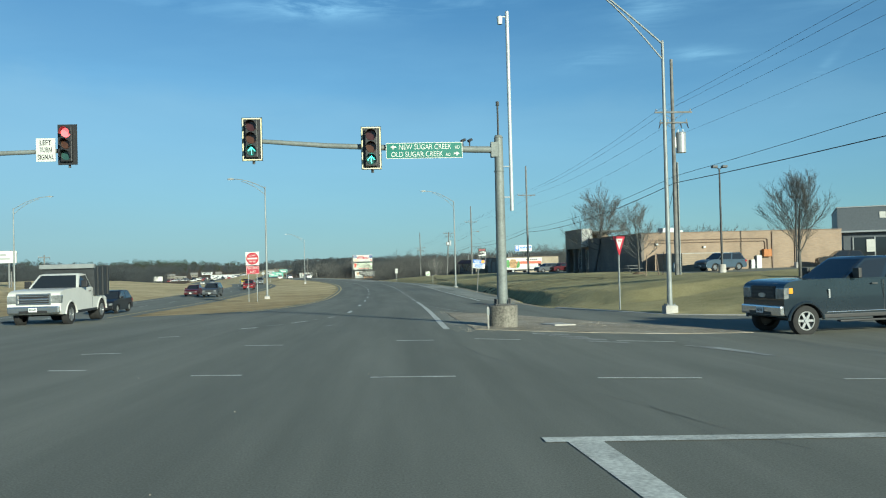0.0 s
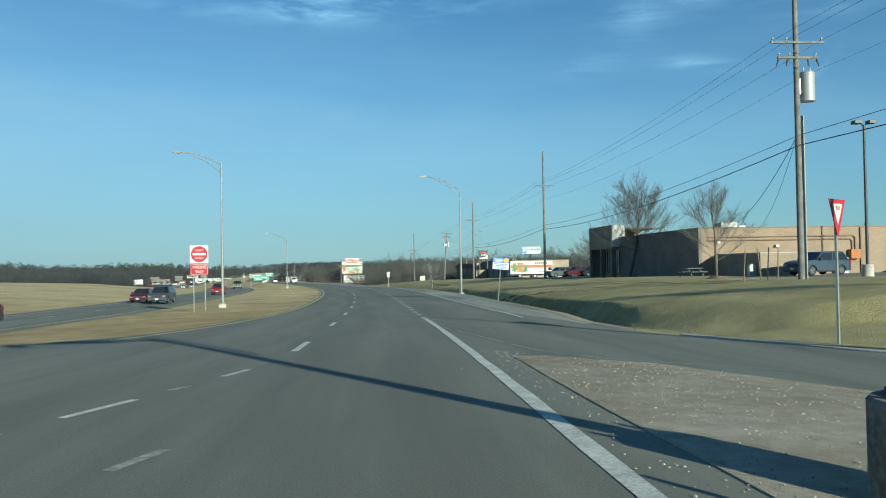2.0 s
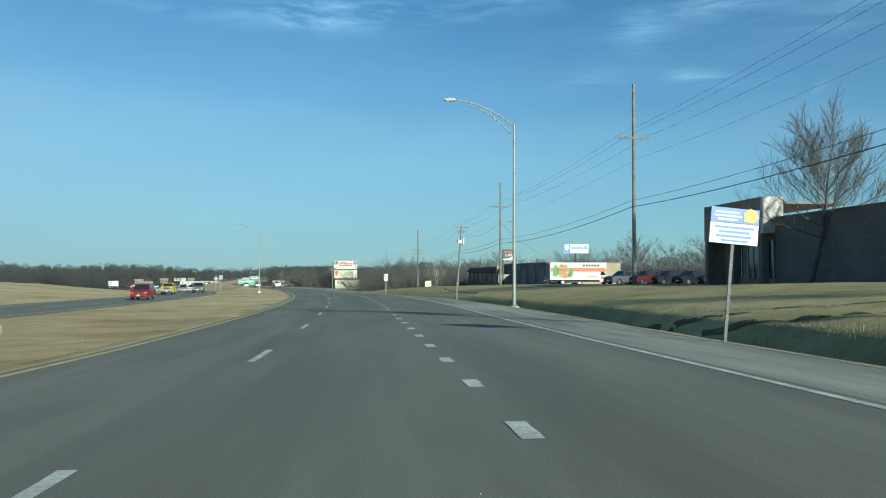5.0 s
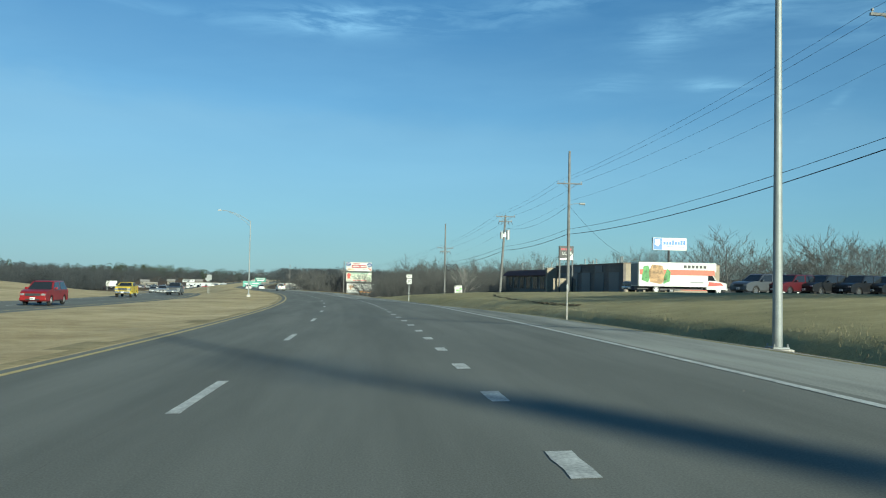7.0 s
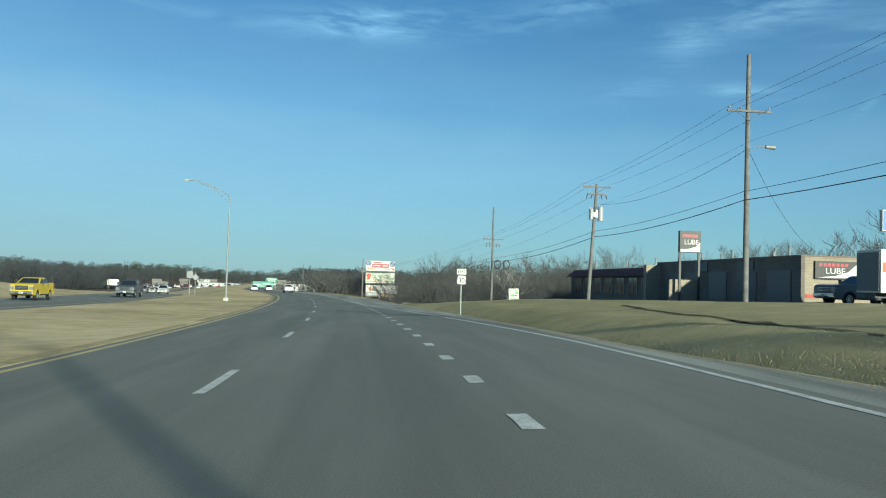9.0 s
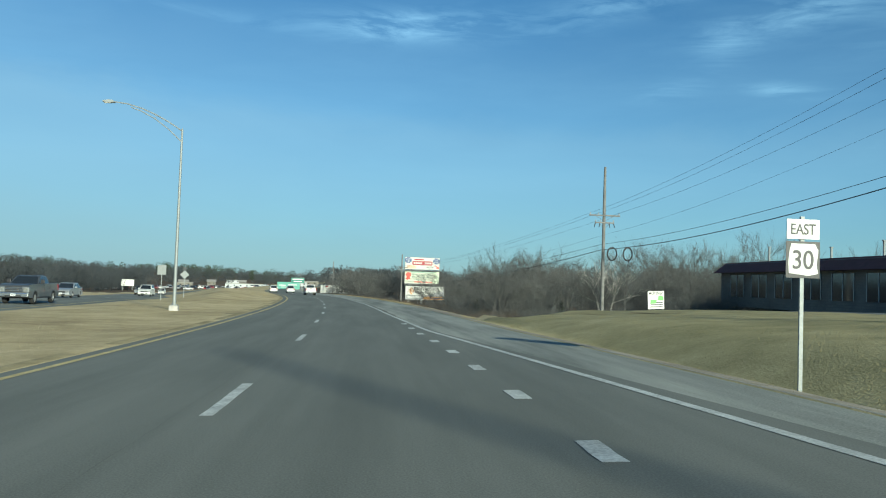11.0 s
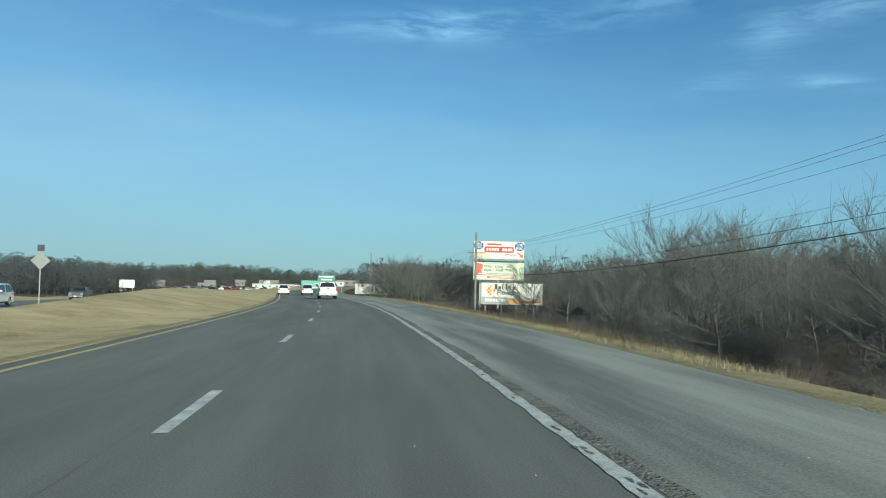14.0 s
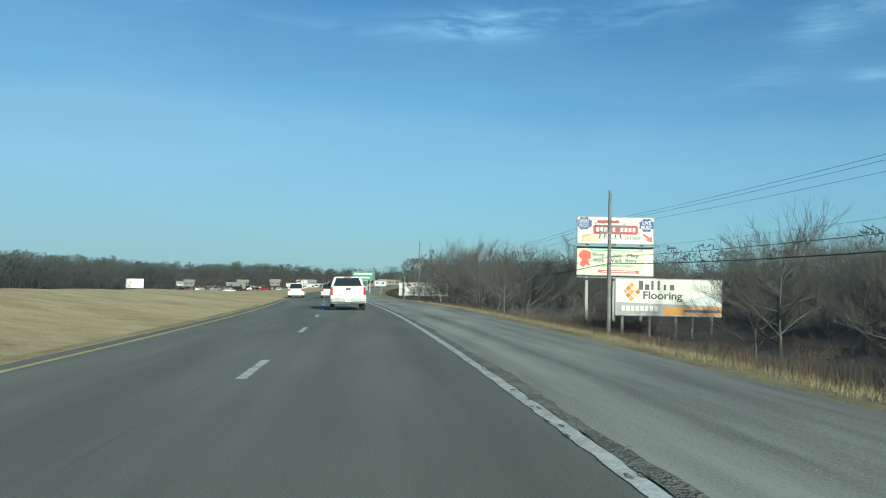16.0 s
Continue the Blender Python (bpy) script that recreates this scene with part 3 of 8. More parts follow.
def lane_off(s):
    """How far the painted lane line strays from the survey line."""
    return float(np.interp(s, (36, 52, 95, 112, 150, 195, 250, 258, 275, 300), (0.10, 0.05, 0.10, 0.15, 0.17, -0.07, -0.04, 0.09, 0.11, 0.0)))


def road_left(s):
    return l_edge(s) if s < 60 else max(l_edge(s), y_edge(s) - 0.22)


def lanes(k):
    def cols(s):
        L, R = road_left(s), road_right(s)
        inner = [-14 + 30 * i / k for i in range(k + 1)] if s < 62 else [L + (R - L) * i / k for i in range(k + 1)]
        return [L] + [max(L, min(R, c)) for c in inner] + [R]
    return cols


road = sheet("road", ROAD_ROWS, lanes(30), gz, M_ROAD, label="dark grey asphalt highway with faint tyre tracks", category="road")
SH_ROWS = [s for s in ROAD_ROWS if 48 <= s < 1500]
shoulder_r = sheet("shoulder_1", SH_ROWS, lambda s: [road_right(s) + (r_edge(s) + 0.15 - road_right(s)) * i / 6 for i in range(7)], lambda s, d: gz(s, min(d, r_edge(s))) - 0.012, M_SHOULDER, label="worn pale asphalt shoulder strewn with grit", category="shoulder")
shoulder_l = sheet("shoulder_2", [s for s in ROAD_ROWS if 60 <= s < 1500], lambda s: [l_edge(s) - 0.1 + (road_left(s) - l_edge(s) + 0.1) * i / 3 for i in range(4)], lambda s, d: gz(s, max(d, l_edge(s))) - 0.012, M_ROAD, label="narrow worn shoulder beside the median", category="shoulder")
opp_road = sheet("road_2", [s for s in ROAD_ROWS if 34 <= s < 1200], lambda s: [opp_near(s) - 10.5 * i / 12 for i in range(13)], lambda s, d: gz(s, d) + 0.03, M_ROAD, label="opposite asphalt carriageway beyond the grass median", category="road")


def stripe(name, s0, s1, d0, d1, material=M_PAINT_W, lift=0.006, step=1.5, wob=0.0, label="", slant=0.0):
    """A painted line on the pavement; d may be a number or a function of s."""
    f0 = d0 if callable(d0) else (lambda s: d0)
    f1 = d1 if callable(d1) else (lambda s: d1)
    n = max(2, int((s1 - s0) / step) + 1)
    verts, faces = [], []
    for i in range(n):
        s = s0 + (s1 - s0) * i / (n - 1)
        for q, f in enumerate((f0, f1)):
            j = random.uniform(-wob, wob) if wob else 0
            verts.append((*xy(s + slant * q, f(s) + j), gz(s, f(s)) + lift))
        if i:
            k = 2 * i
            faces.append((k - 2, k - 1, k + 1, k))
    me = bpy.data.meshes.new(name)
    me.from_pydata(verts, [], faces)
    me.materials.append(material)
    return tagged(new(name, me), label or "worn white paint line on the asphalt", "road marking", kind="structure")


def w_edge(s):
    return float(np.interp(s, (47, 51, 60, 90, 118, 131, 142, 148, 156, 165, 187, 190, 198, 208, 219, 230, 252, 263, 275, 330, 1500), (8.6, 7.7, 7.62, 7.47, 7.58, 7.32, 7.3, 7.02, 6.5, 5.9, 3.98, 3.85, 3.68, 3.52, 3.56, 3.54, 3.56, 3.67, 3.72, 3.68, 3.66)))


stripe("edge_line", 52, 196, lambda s: w_edge(s) - 0.07, lambda s: w_edge(s) + 0.07, wob=0.008)
stripe("edge_line", 196, 335, lambda s: w_edge(s) - 0.075, lambda s: w_edge(s) + 0.075, wob=0.016, step=0.22, label="worn white edge line chipped along its sides")
stripe("edge_line", 335, 900, lambda s: w_edge(s) - 0.07, lambda s: w_edge(s) + 0.07, wob=0.008)
stripe("yellow_line", 41, 900, lambda s: y_edge(s) - 0.08, lambda s: y_edge(s) + 0.08, M_PAINT_Y, label="faded yellow paint line beside the median")
stripe("gore_line", 22.2, 52.5, lambda s: float(np.interp(s, (22, 36, 44, 52), (3.48, 3.56, 3.62, 3.59))), lambda s: float(np.interp(s, (22, 36, 44, 52), (3.66, 3.74, 3.80, 3.77))), wob=0.012)
for i in range(0, 34):
    s0 = (35.87 if i < 9 else 35.7 if i < 12 else 36.67) + 12.19 * i
    stripe("lane_dash", s0, s0 + 3.05, lane_off(s0) - 0.075, lane_off(s0) + 0.075, wob=0.006, step=0.4)
for i in range(39):
    s0 = 52.97 + 3.68 * i
    dm = float(np.interp(s0, (52, 95, 103, 113, 150, 180, 186), (3.68, 3.62, 3.68, 3.77, 3.77, 3.65, 3.51)))
    stripe("short_dash", s0, s0 + 0.91, dm - 0.11, dm + 0.11, wob=0.012, step=0.25)
for i in range(40):
    s0 = 50 + 12.19 * i
    stripe("lane_dash", s0, s0 + 3.05, lambda s: opp_near(s) - 5.2, lambda s: opp_near(s) - 5.05, lift=0.036)
stripe("yellow_line", 40, 700, lambda s: opp_near(s) - 1.2, lambda s: opp_near(s) - 1.05, M_PAINT_Y, lift=0.037, label="faded yellow paint line beside the median")
stripe("edge_line", 40, 700, lambda s: opp_near(s) - 9.0, lambda s: opp_near(s) - 8.88, lift=0.037)

# ravelled strip between the edge line and the shoulder
M_RAVEL = ramp_ground("broken_asphalt", [(0.40, (0.11, 0.11, 0.093)), (0.5, (0.185, 0.182, 0.155)), (0.6, (0.29, 0.285, 0.24))], 1.2, 30.0, rough=0.95, bump=0.8, bscale=25)
stripe("broken_strip", 204, 420, lambda s: w_edge(s) + 0.09, lambda s: w_edge(s) + 0.29 + 0.05 * math.sin(s * 0.7) * math.sin(s * 0.23), M_RAVEL, lift=0.003, step=0.4, wob=0.03, label="dark ravelled asphalt strip beside the edge line")

# ---- intersection: island, kerb, marks ----
def flat(name, outline, material, lift, kind="structure", label="", category="road marking", thick=0.0):
    """A flat patch on the pavement, its outline in (s, d)."""
    bm = bmesh.new()
    vs = [bm.verts.new((*xy(s, d), gz(s, d) + lift)) for s, d in outline]
    f = bm.faces.new(vs)
    if thick:
        r = bmesh.ops.extrude_face_region(bm, geom=[f])
        for v in r["geom"]:
            if isinstance(v, bmesh.types.BMVert):
                v.co.z -= thick
    bmesh.ops.triangulate(bm, faces=bm.faces)
    ob = link(name, bm, material)
    return tagged(ob, label, category, kind=kind)


ISLAND = [(22.0, 4.35), (24.9, 4.3), (27, 4.25), (30, 4.25), (33.6, 4.3), (33.9, 4.9), (32.6, 6.6), (30.5, 7.6), (28.5, 8.6), (26, 10.2), (24.3, 12.2), (22.6, 12.4), (21.6, 9.8), (21.4, 7.4)]
flat("traffic_island", ISLAND, M_GRAVEL, 0.012, label="low traffic island of bare dirt and loose gravel", category="traffic island", thick=0.08)


def kerb_run(name, line, w=0.3, h=0.05):
    bm = bmesh.new()
    prev = None
    for i, (s, d) in enumerate(line):
        a, b = line[max(i - 1, 0)], line[min(i + 1, len(line) - 1)]
        pa, pb = Vector(xy(*a)), Vector(xy(*b))
        n = (pb - pa).normalized()
        n = Vector((n.y, -n.x))
        o = Vector(xy(s, d))
        z = gz(s, d - 0.05)
        ring = [bm.verts.new((*(o + n * u), z + v)) for u, v in ((0, -0.15), (0.015, h), (0.04, h + 0.01), (w, h + 0.01), (w, -0.15))]
        if prev:
            for k in range(4):
                bm.faces.new((prev[k], prev[k + 1], ring[k + 1], ring[k]))
        prev = ring
    ob = link(name, bm, M_CONC)
    return tagged(ob, "pale concrete kerb along the slip lane", "kerb", kind="structure")


kerb_run("kerb", [(s, r_edge(s)) for s in (27.3, 28, 29, 30, 31, 32, 33, 34, 35, 36.4, 38.4, 40, 42)], h=0.03)
# stop line and corner mark of the near lane
flat("stop_mark", [(6.68, 3.62), (6.62, 3.92), (4.0, 4.0), (4.0, 3.76)], M_PAINT_W, 0.006, label="worn white paint corner on the asphalt")
flat("stop_line", [(6.70, 3.45), (6.49, 3.45), (6.30, 12.5), (6.52, 12.5)], M_PAINT_W, 0.007, label="worn white stop line on the asphalt")
M_SCUFF = mat("scuffed_road_paint", (0.30, 0.305, 0.28), 0.85, var=0.35, scale=1.6)
CROSS = [(13.1, -3.3, -2.7), (12.0, -0.8, -0.05), (11.4, 1.85, 3.05), (11.0, 5.0, 6.45), (10.8, 8.4, 9.8), (17.7, -1.06, -0.25), (18.35, 2.2, 3.05), (18.5, 4.0, 5.05), (18.7, 7.35, 8.75), (24.3, -2.4, -1.95)]
for s0, a, b in CROSS:
    flat("turn_dash", [(s0 + 0.05, a), (s0 + 0.0, b), (s0 - 0.11, b), (s0 - 0.06, a)], M_PAINT_W, 0.006, label="thin white dash across the intersection")
for k in range(4):
    flat("yield_bar", [(20.9 - 0.75 * k, 5.7 + 0.3 * k), (20.6 - 0.75 * k, 6.6 + 0.3 * k), (20.2 - 0.75 * k, 6.6 + 0.3 * k), (20.5 - 0.75 * k, 5.7 + 0.3 * k)], M_SCUFF, 0.006, label="scuffed white paint bar on the asphalt")
flat("faded_arrow", [(17.6, 8.5), (17.2, 9.2), (15.6, 9.4), (14.8, 9.4), (15.0, 9.2), (16.4, 8.9)], M_SCUFF, 0.006, label="faded white paint wedge on the asphalt")
GUIDE = ((16.19, -3.95, 16.29, -3.23), (21.03, -3.88, 21.32, -3.42), (24.35, -2.44, 25.09, -2.05), (25.79, -1.91, 26.51, -1.49), (27.39, -1.29, 28.70, -0.96), (29.52, -0.78, 29.98, -0.64), (31.12, -0.42, 32.08, -0.21), (32.95, -0.21, 33.34, -0.05), (24.84, 0.01, 25.59, 0.21))
for k, (s0, d0, s1, d1) in enumerate(GUIDE):
    n = math.hypot(s1 - s0, d1 - d0)
    a, b = -0.055 * (d1 - d0) / n, 0.055 * (s1 - s0) / n
    flat("turn_dash", [(s0 + a, d0 + b), (s1 + a, d1 + b), (s1 - a, d1 - b), (s0 - a, d0 - b)], M_SCUFF if k in (3, 5, 7, 8) else M_PAINT_W, 0.006, label="thin white dash guiding traffic through the intersection")
flat("concrete_pad", [(24.92, 6.67), (25.61, 7.4), (24.78, 7.74), (24.3, 7.0)], M_CONC, 0.05, label="square concrete cover set in the dirt island", category="utility cover", thick=0.06)
stripe("slip_line", 31.8, 45, lambda s: float(np.interp(s, (31.8, 32.5, 33.4, 35.4, 39.6, 41.3, 44.8), (8.6, 7.18, 6.01, 4.91, 4.45, 4.22, 3.80))), lambda s: float(np.interp(s, (31.8, 32.5, 33.4, 35.4, 39.6, 41.3, 44.8), (8.6, 7.18, 6.01, 4.91, 4.45, 4.22, 3.80))) + 0.08, material=M_SCUFF, label="faded thin white line of the slip lane")

# cracks and seams in the asphalt
M_SEAM = mat("black_crack", (0.10, 0.103, 0.092), 0.8)


def crack(pts, w=0.025, wob=0.05):
    bm = bmesh.new()
    line = []
    for (s0, d0), (s1, d1) in zip(pts, pts[1:]):
        n = max(2, int(max(abs(s1 - s0), abs(d1 - d0)) / 0.35))
        line += [(s0 + (s1 - s0) * i / n + random.uniform(-wob, wob), d0 + (d1 - d0) * i / n + random.uniform(-wob, wob)) for i in range(n)]
    prev = None
    for s, d in line:
        k = w * random.uniform(0.3, 1.2)
        pr = [bm.verts.new((*xy(s, d - k / 2), gz(s, d) + 0.004)), bm.verts.new((*xy(s + k * 0.4, d + k / 2), gz(s, d) + 0.004))]
        if prev:
            bm.faces.new((prev[0], prev[1], pr[1], pr[0]))
        prev = pr
    return tagged(link("pavement_crack", bm, M_SEAM), "thin dark crack in the asphalt", "crack", kind="structure")


crack([(9.5, 4.6), (7.2, 5.1), (5.5, 5.6)], 0.010, 0.03)
crack([(8.4, 4.9), (6.3, 4.95)], 0.008, 0.03)
crack([(18.5, 3.4), (15, 3.7), (12, 4.2)], 0.014, 0.03)
crack([(45, 4.0), (39.7, 4.55), (36, 5.4), (33.5, 6.4)], 0.016, 0.03)
crack([(33.6, 4.25), (30.2, 4.3), (26, 4.3), (22, 4.4)], 0.028, 0.03)
for s0 in (198, 205, 213, 221, 226, 233, 241, 248, 255, 262, 268, 271, 274.5, 279):
    crack([(s0, w_edge(s0) - 0.1), (s0 + 0.5, 3.9), (s0 + 0.4, 4.3)], 0.02, 0.05)
for k in range(150):
    s0 = random.uniform(200, 300)
    d0 = w_edge(s0) + random.uniform(-0.075, 0.085)
    flat("paint_chip", [(s0 + random.uniform(0.03, 0.14) * math.cos(a), d0 + random.uniform(0.012, 0.032) * math.sin(a)) for a in (0.2, 1.3, 2.4, 3.5, 4.6, 5.6)], M_RAVEL, 0.010, label="dark chip worn out of the white edge line")
crack([(20, -1.2), (44, -0.5), (70, -0.25), (120, -0.25), (200, -0.3), (300, -0.3)], 0.006, 0.015)


# ---- tyre ruts across the lawn ----
M_RUT = ramp_ground("bare_damp_soil", [(0.40, (0.075, 0.06, 0.035)), (0.5, (0.12, 0.098, 0.055)), (0.6, (0.19, 0.155, 0.085))], 0.8, 14.0)


def rut(line, w, label="dark tyre rut worn into the winter lawn"):
    bm = bmesh.new()
    prev = None
    n = 60
    ss, dd = [q[0] for q in line], [q[1] for q in line]
    for i in range(n + 1):
        u = i / n * (len(line) - 1)
        k = np.arange(len(line))
        s0, d0 = float(np.interp(u, k, ss)), float(np.interp(u, k, dd))
        s1, d1 = float(np.interp(u + 0.1, k, ss)), float(np.interp(u + 0.1, k, dd))
        a, b = Vector(xy(s0, d0)), Vector(xy(s1, d1))
        t = (b - a).normalized() if (b - a).length > 1e-5 else t
        side = Vector((t.y, -t.x)) * w * random.uniform(0.3, 0.6)
        ring = []
        for q in (a - side, a + side):
            es, ed = sd(*q)
            ring.append(bm.verts.new((*q, ground_z(es, ed) + 0.022)))
        if prev:
            bm.faces.new((prev[0], prev[1], ring[1], ring[0]))
        prev = ring
    return tagged(link("tyre_rut", bm, M_RUT), label, "tyre rut", kind="structure")


rut([(84, 11.9), (80, 12.4), (77.5, 13.2), (76.2, 14.4), (75.2, 16.6), (72.5, 18.6), (68, 20.0), (62, 21.0)], 0.34)
rut([(87, 12.0), (82.6, 12.5), (80.8, 13.4), (79.8, 15.2), (78.4, 17.8), (75, 20.0), (70, 21.6), (64, 22.6)], 0.34)
rut([(128, 13.2), (136, 13.0), (146, 13.6), (156, 14.6), (164, 16.2)], 0.28)
rut([(222, 11.0), (218, 13.2), (214, 15.4), (208, 17.0), (200, 18.0)], 0.4)


# ---- poles and lamps ----
def lamp_post(s, d, height, reach, rise, side=-1, base=True, curve=1.8, label="tall galvanised street lamp with a curved bracket arm", dz=0.0):
    t = thing("street_lamp", stand(s, d, dz=dz), label, "street lamp", "street lamps")
    bm = bmesh.new()
    rod(bm, (0, 0, 0.35 if base else 0), (0, 0, height), 0.115, 0.06, 14)
    rod(bm, (0, 0, height), (0, 0, height + 0.12), 0.07, 0.02, 10)
    part("pole", bm, M_GALV, t, smooth=True)
    if base:
        bm = bmesh.new()
        box(bm, (-0.27, -0.27, -0.25), (0.27, 0.27, 0.32), 0.03)
        part("footing", bm, M_CONC, t, "pale concrete footing")
        bm = bmesh.new()
        box(bm, (-0.2, -0.2, 0.32), (0.2, 0.2, 0.36), 0.01)
        for a, b in ((-1, -1), (-1, 1), (1, -1), (1, 1)):
            rod(bm, (a * 0.16, b * 0.16, 0.36), (a * 0.16, b * 0.16, 0.43), 0.02, n=6)
        part("base_plate", bm, M_GALV, t)
    bm = bmesh.new()
    up = [(side * reach * k, 0, height + rise * (1 - (1 - k) ** curve) - 0.05) for k in (0, 0.2, 0.4, 0.6, 0.8, 1.0)]
    dn = [(side * reach * k, 0, height - 0.75 + (rise + 0.55) * (1 - (1 - k) ** (curve + 0.2))) for k in (0, 0.2, 0.4, 0.6, 0.75)]
    tube(bm, up, 0.042, 8)
    tube(bm, dn, 0.034, 8)
    rod(bm, (side * reach * 0.4, 0, up[2][2]), (side * reach * 0.4, 0, dn[2][2]), 0.015, n=5)
    part("bracket_arm", bm, M_GALV, t, smooth=True)
    bm = bmesh.new()
    e = up[-1]
    x = e[0]
    outline = [(x - side * 0.08, e[2] - 0.05), (x, e[2] + 0.07), (x + side * 0.28, e[2] + 0.10), (x + side * 0.62, e[2] + 0.03), (x + side * 0.66, e[2] - 0.03), (x + side * 0.2, e[2] - 0.08)]
    prism(bm, outline, "y", -0.14, 0.14)
    head = part("luminaire", bm, M_GALV, t)
    bm = bmesh.new()
    box(bm, (x + side * 0.15, -0.1, e[2] - 0.10), (x + side * 0.55, 0.1, e[2] - 0.075))
    part("lens", bm, M_SIGNWHITE, head, "pale glass lens")
    return t


lamp_post(86.2, -10.5, 11.7, 3.2, 1.0)
lamp_post(106.0, 11.6, 11.5, 3.7, 1.5)
lamp_post(34.42, 14.05, 11.75, 3.6, 2.9, curve=1.12)
lamp_post(213.2, -9.3, 11.3, 4.2, 1.6)
lamp_post(112, -46, 11.6, 4.4, 1.6, side=1, label="tall galvanised street lamp beyond the opposite carriageway")


def floodlight_post(x, y, height, label, heads=2, turn=0.0):
    t = thing("floodlight_post", at_xy(x, y, turn), label, "lamp post", "parking lot lamps")
    bm = bmesh.new()
    rod(bm, (0, 0, 0.6), (0, 0, height), 0.085, 0.06, 12)
    part("pole", bm, M_DARKSTEEL, t, smooth=True)
    bm = bmesh.new()
    rod(bm, (0, 0, -0.2), (0, 0, 0.62), 0.3, 0.27, 14)
    part("footing", bm, M_CONC, t, "pale concrete footing", smooth=True)
    for k in range(heads):
        a = -1 if k == 0 else 1
        bm = bmesh.new()
        rod(bm, (0, 0, height - 0.05), (a * 0.25, 0, height + 0.1), 0.03, n=6)
        box(bm, (a * 0.18, -0.22, height + 0.05), (a * 0.55, 0.22, height + 0.22), 0.02)
        part("floodlight", bm, M_DARKSTEEL, t)
    return t


floodlight_post(20.3, 59.6, 7.65, "dark parking lot floodlight post with a concrete footing")
floodlight_post(37.2, 86.0, 7.4, "dark parking lot floodlight post beside the brick building")
floodlight_post(29.5, 146, 6.4, "dark parking lot lamp with a flat double head")

M_CERAMIC = mat("grey_insulator", (0.35, 0.34, 0.33), 0.3)
M_TANK = mat("pale_grey_transformer_paint", (0.33, 0.35, 0.36), 0.45, 0.2, var=0.08)


def utility_pole(x, y, top, arms, label, base_z=None, lean=(0, 0), transformers=(), riser=False, lamp=False, hd=None):
    """arms: (height, half width); heights are in the world."""
    s, d = sd(x, y)
    g = gz(s, d) if base_z is None else base_z
    t = thing("utility_pole", pose(x, y, g - 0.02, 0, 0, heading(s) if hd is None else hd), label, "utility pole", "utility poles")
    H = top - g
    bm = bmesh.new()
    tube(bm, [(lean[0] * k, lean[1] * k, H * k - (0.3 if k == 0 else 0)) for k in (0, 0.25, 0.5, 0.75, 1)], [0.17, 0.16, 0.145, 0.13, 0.11], 12)
    part("pole", bm, M_WOODPOLE, t, smooth=True)
    for az, hw in arms:
        k = (az - g) / H
        ox, oy, z = lean[0] * k, lean[1] * k, az - g
        bm = bmesh.new()
        box(bm, (ox - hw, oy - 0.2, z - 0.06), (ox + hw, oy - 0.1, z + 0.06), 0.008)
        rod(bm, (ox - hw * 0.55, oy - 0.14, z - 0.05), (ox, oy - 0.14, z - 0.55), 0.018, n=5)
        rod(bm, (ox + hw * 0.55, oy - 0.14, z - 0.05), (ox, oy - 0.14, z - 0.55), 0.018, n=5)
        arm = part("crossarm", bm, M_WOODPOLE, t)
        for u in (-0.92, -0.4, 0.92):
            bm = bmesh.new()
            rod(bm, (ox + hw * u, oy - 0.15, z + 0.06), (ox + hw * u, oy - 0.15, z + 0.16), 0.02, n=6)
            rod(bm, (ox + hw * u, oy - 0.15, z + 0.14), (ox + hw * u, oy - 0.15, z + 0.24), 0.06, 0.045, 8)
            part("insulator", bm, M_CERAMIC, arm, smooth=True)
        if hw < 1.2:
            for u in (-0.95, -0.5, 0.5, 0.95):
                bm = bmesh.new()
                rod(bm, (ox + hw * u, oy - 0.15, z - 0.08), (ox + hw * u * 1.12, oy - 0.15, z - 0.42), 0.045, 0.03, 7)
                part("insulator", bm, M_DARKSTEEL, arm, "dark hanging insulator", smooth=True)
    for side, z0, hh, r in transformers:
        k = (z0 - g) / H
        ox, z = lean[0] * k + side * (0.2 + r), z0 - g
        bm = bmesh.new()
        rod(bm, (ox, 0, z), (ox, 0, z + hh), r, r, 16)
        rod(bm, (ox, 0, z + hh), (ox, 0, z + hh + 0.06), r * 1.04, r * 0.9, 16)
        box(bm, (ox - side * r, -0.06, z + hh * 0.25), (ox - side * (r + 0.2), 0.06, z + hh * 0.8))
        tr = part("transformer", bm, M_TANK, t, "pale grey transformer can", smooth=True)
        for e in (-0.5, 0.5):
            bm = bmesh.new()
            rod(bm, (ox + r * e, 0, z + hh + 0.05), (ox + r * e, 0, z + hh + 0.28), 0.035, 0.025, 7)
            part("bushing", bm, M_CERAMIC, tr)
    if riser:
        bm = bmesh.new()
        for u, v in ((0.17, -0.10), (0.20, -0.18)):
            rod(bm, (u, v, 0), (u, v, H * 0.52), 0.045, n=10)
        part("conduit", bm, M_GALV, t, "shiny galvanised riser conduit", smooth=True)
    if lamp:
        z = H * 0.62
        bm = bmesh.new()
        tube(bm, [(0.1, 0, z), (0.6, 0, z + 0.12), (1.2, 0, z + 0.15)], 0.025, 6)
        rod(bm, (1.1, 0, z + 0.14), (1.65, 0, z + 0.12), 0.10, 0.14, 10)
        part("lamp_arm", bm, M_GALV, t, "grey cobra-head lamp on a short arm", smooth=True)
    return t


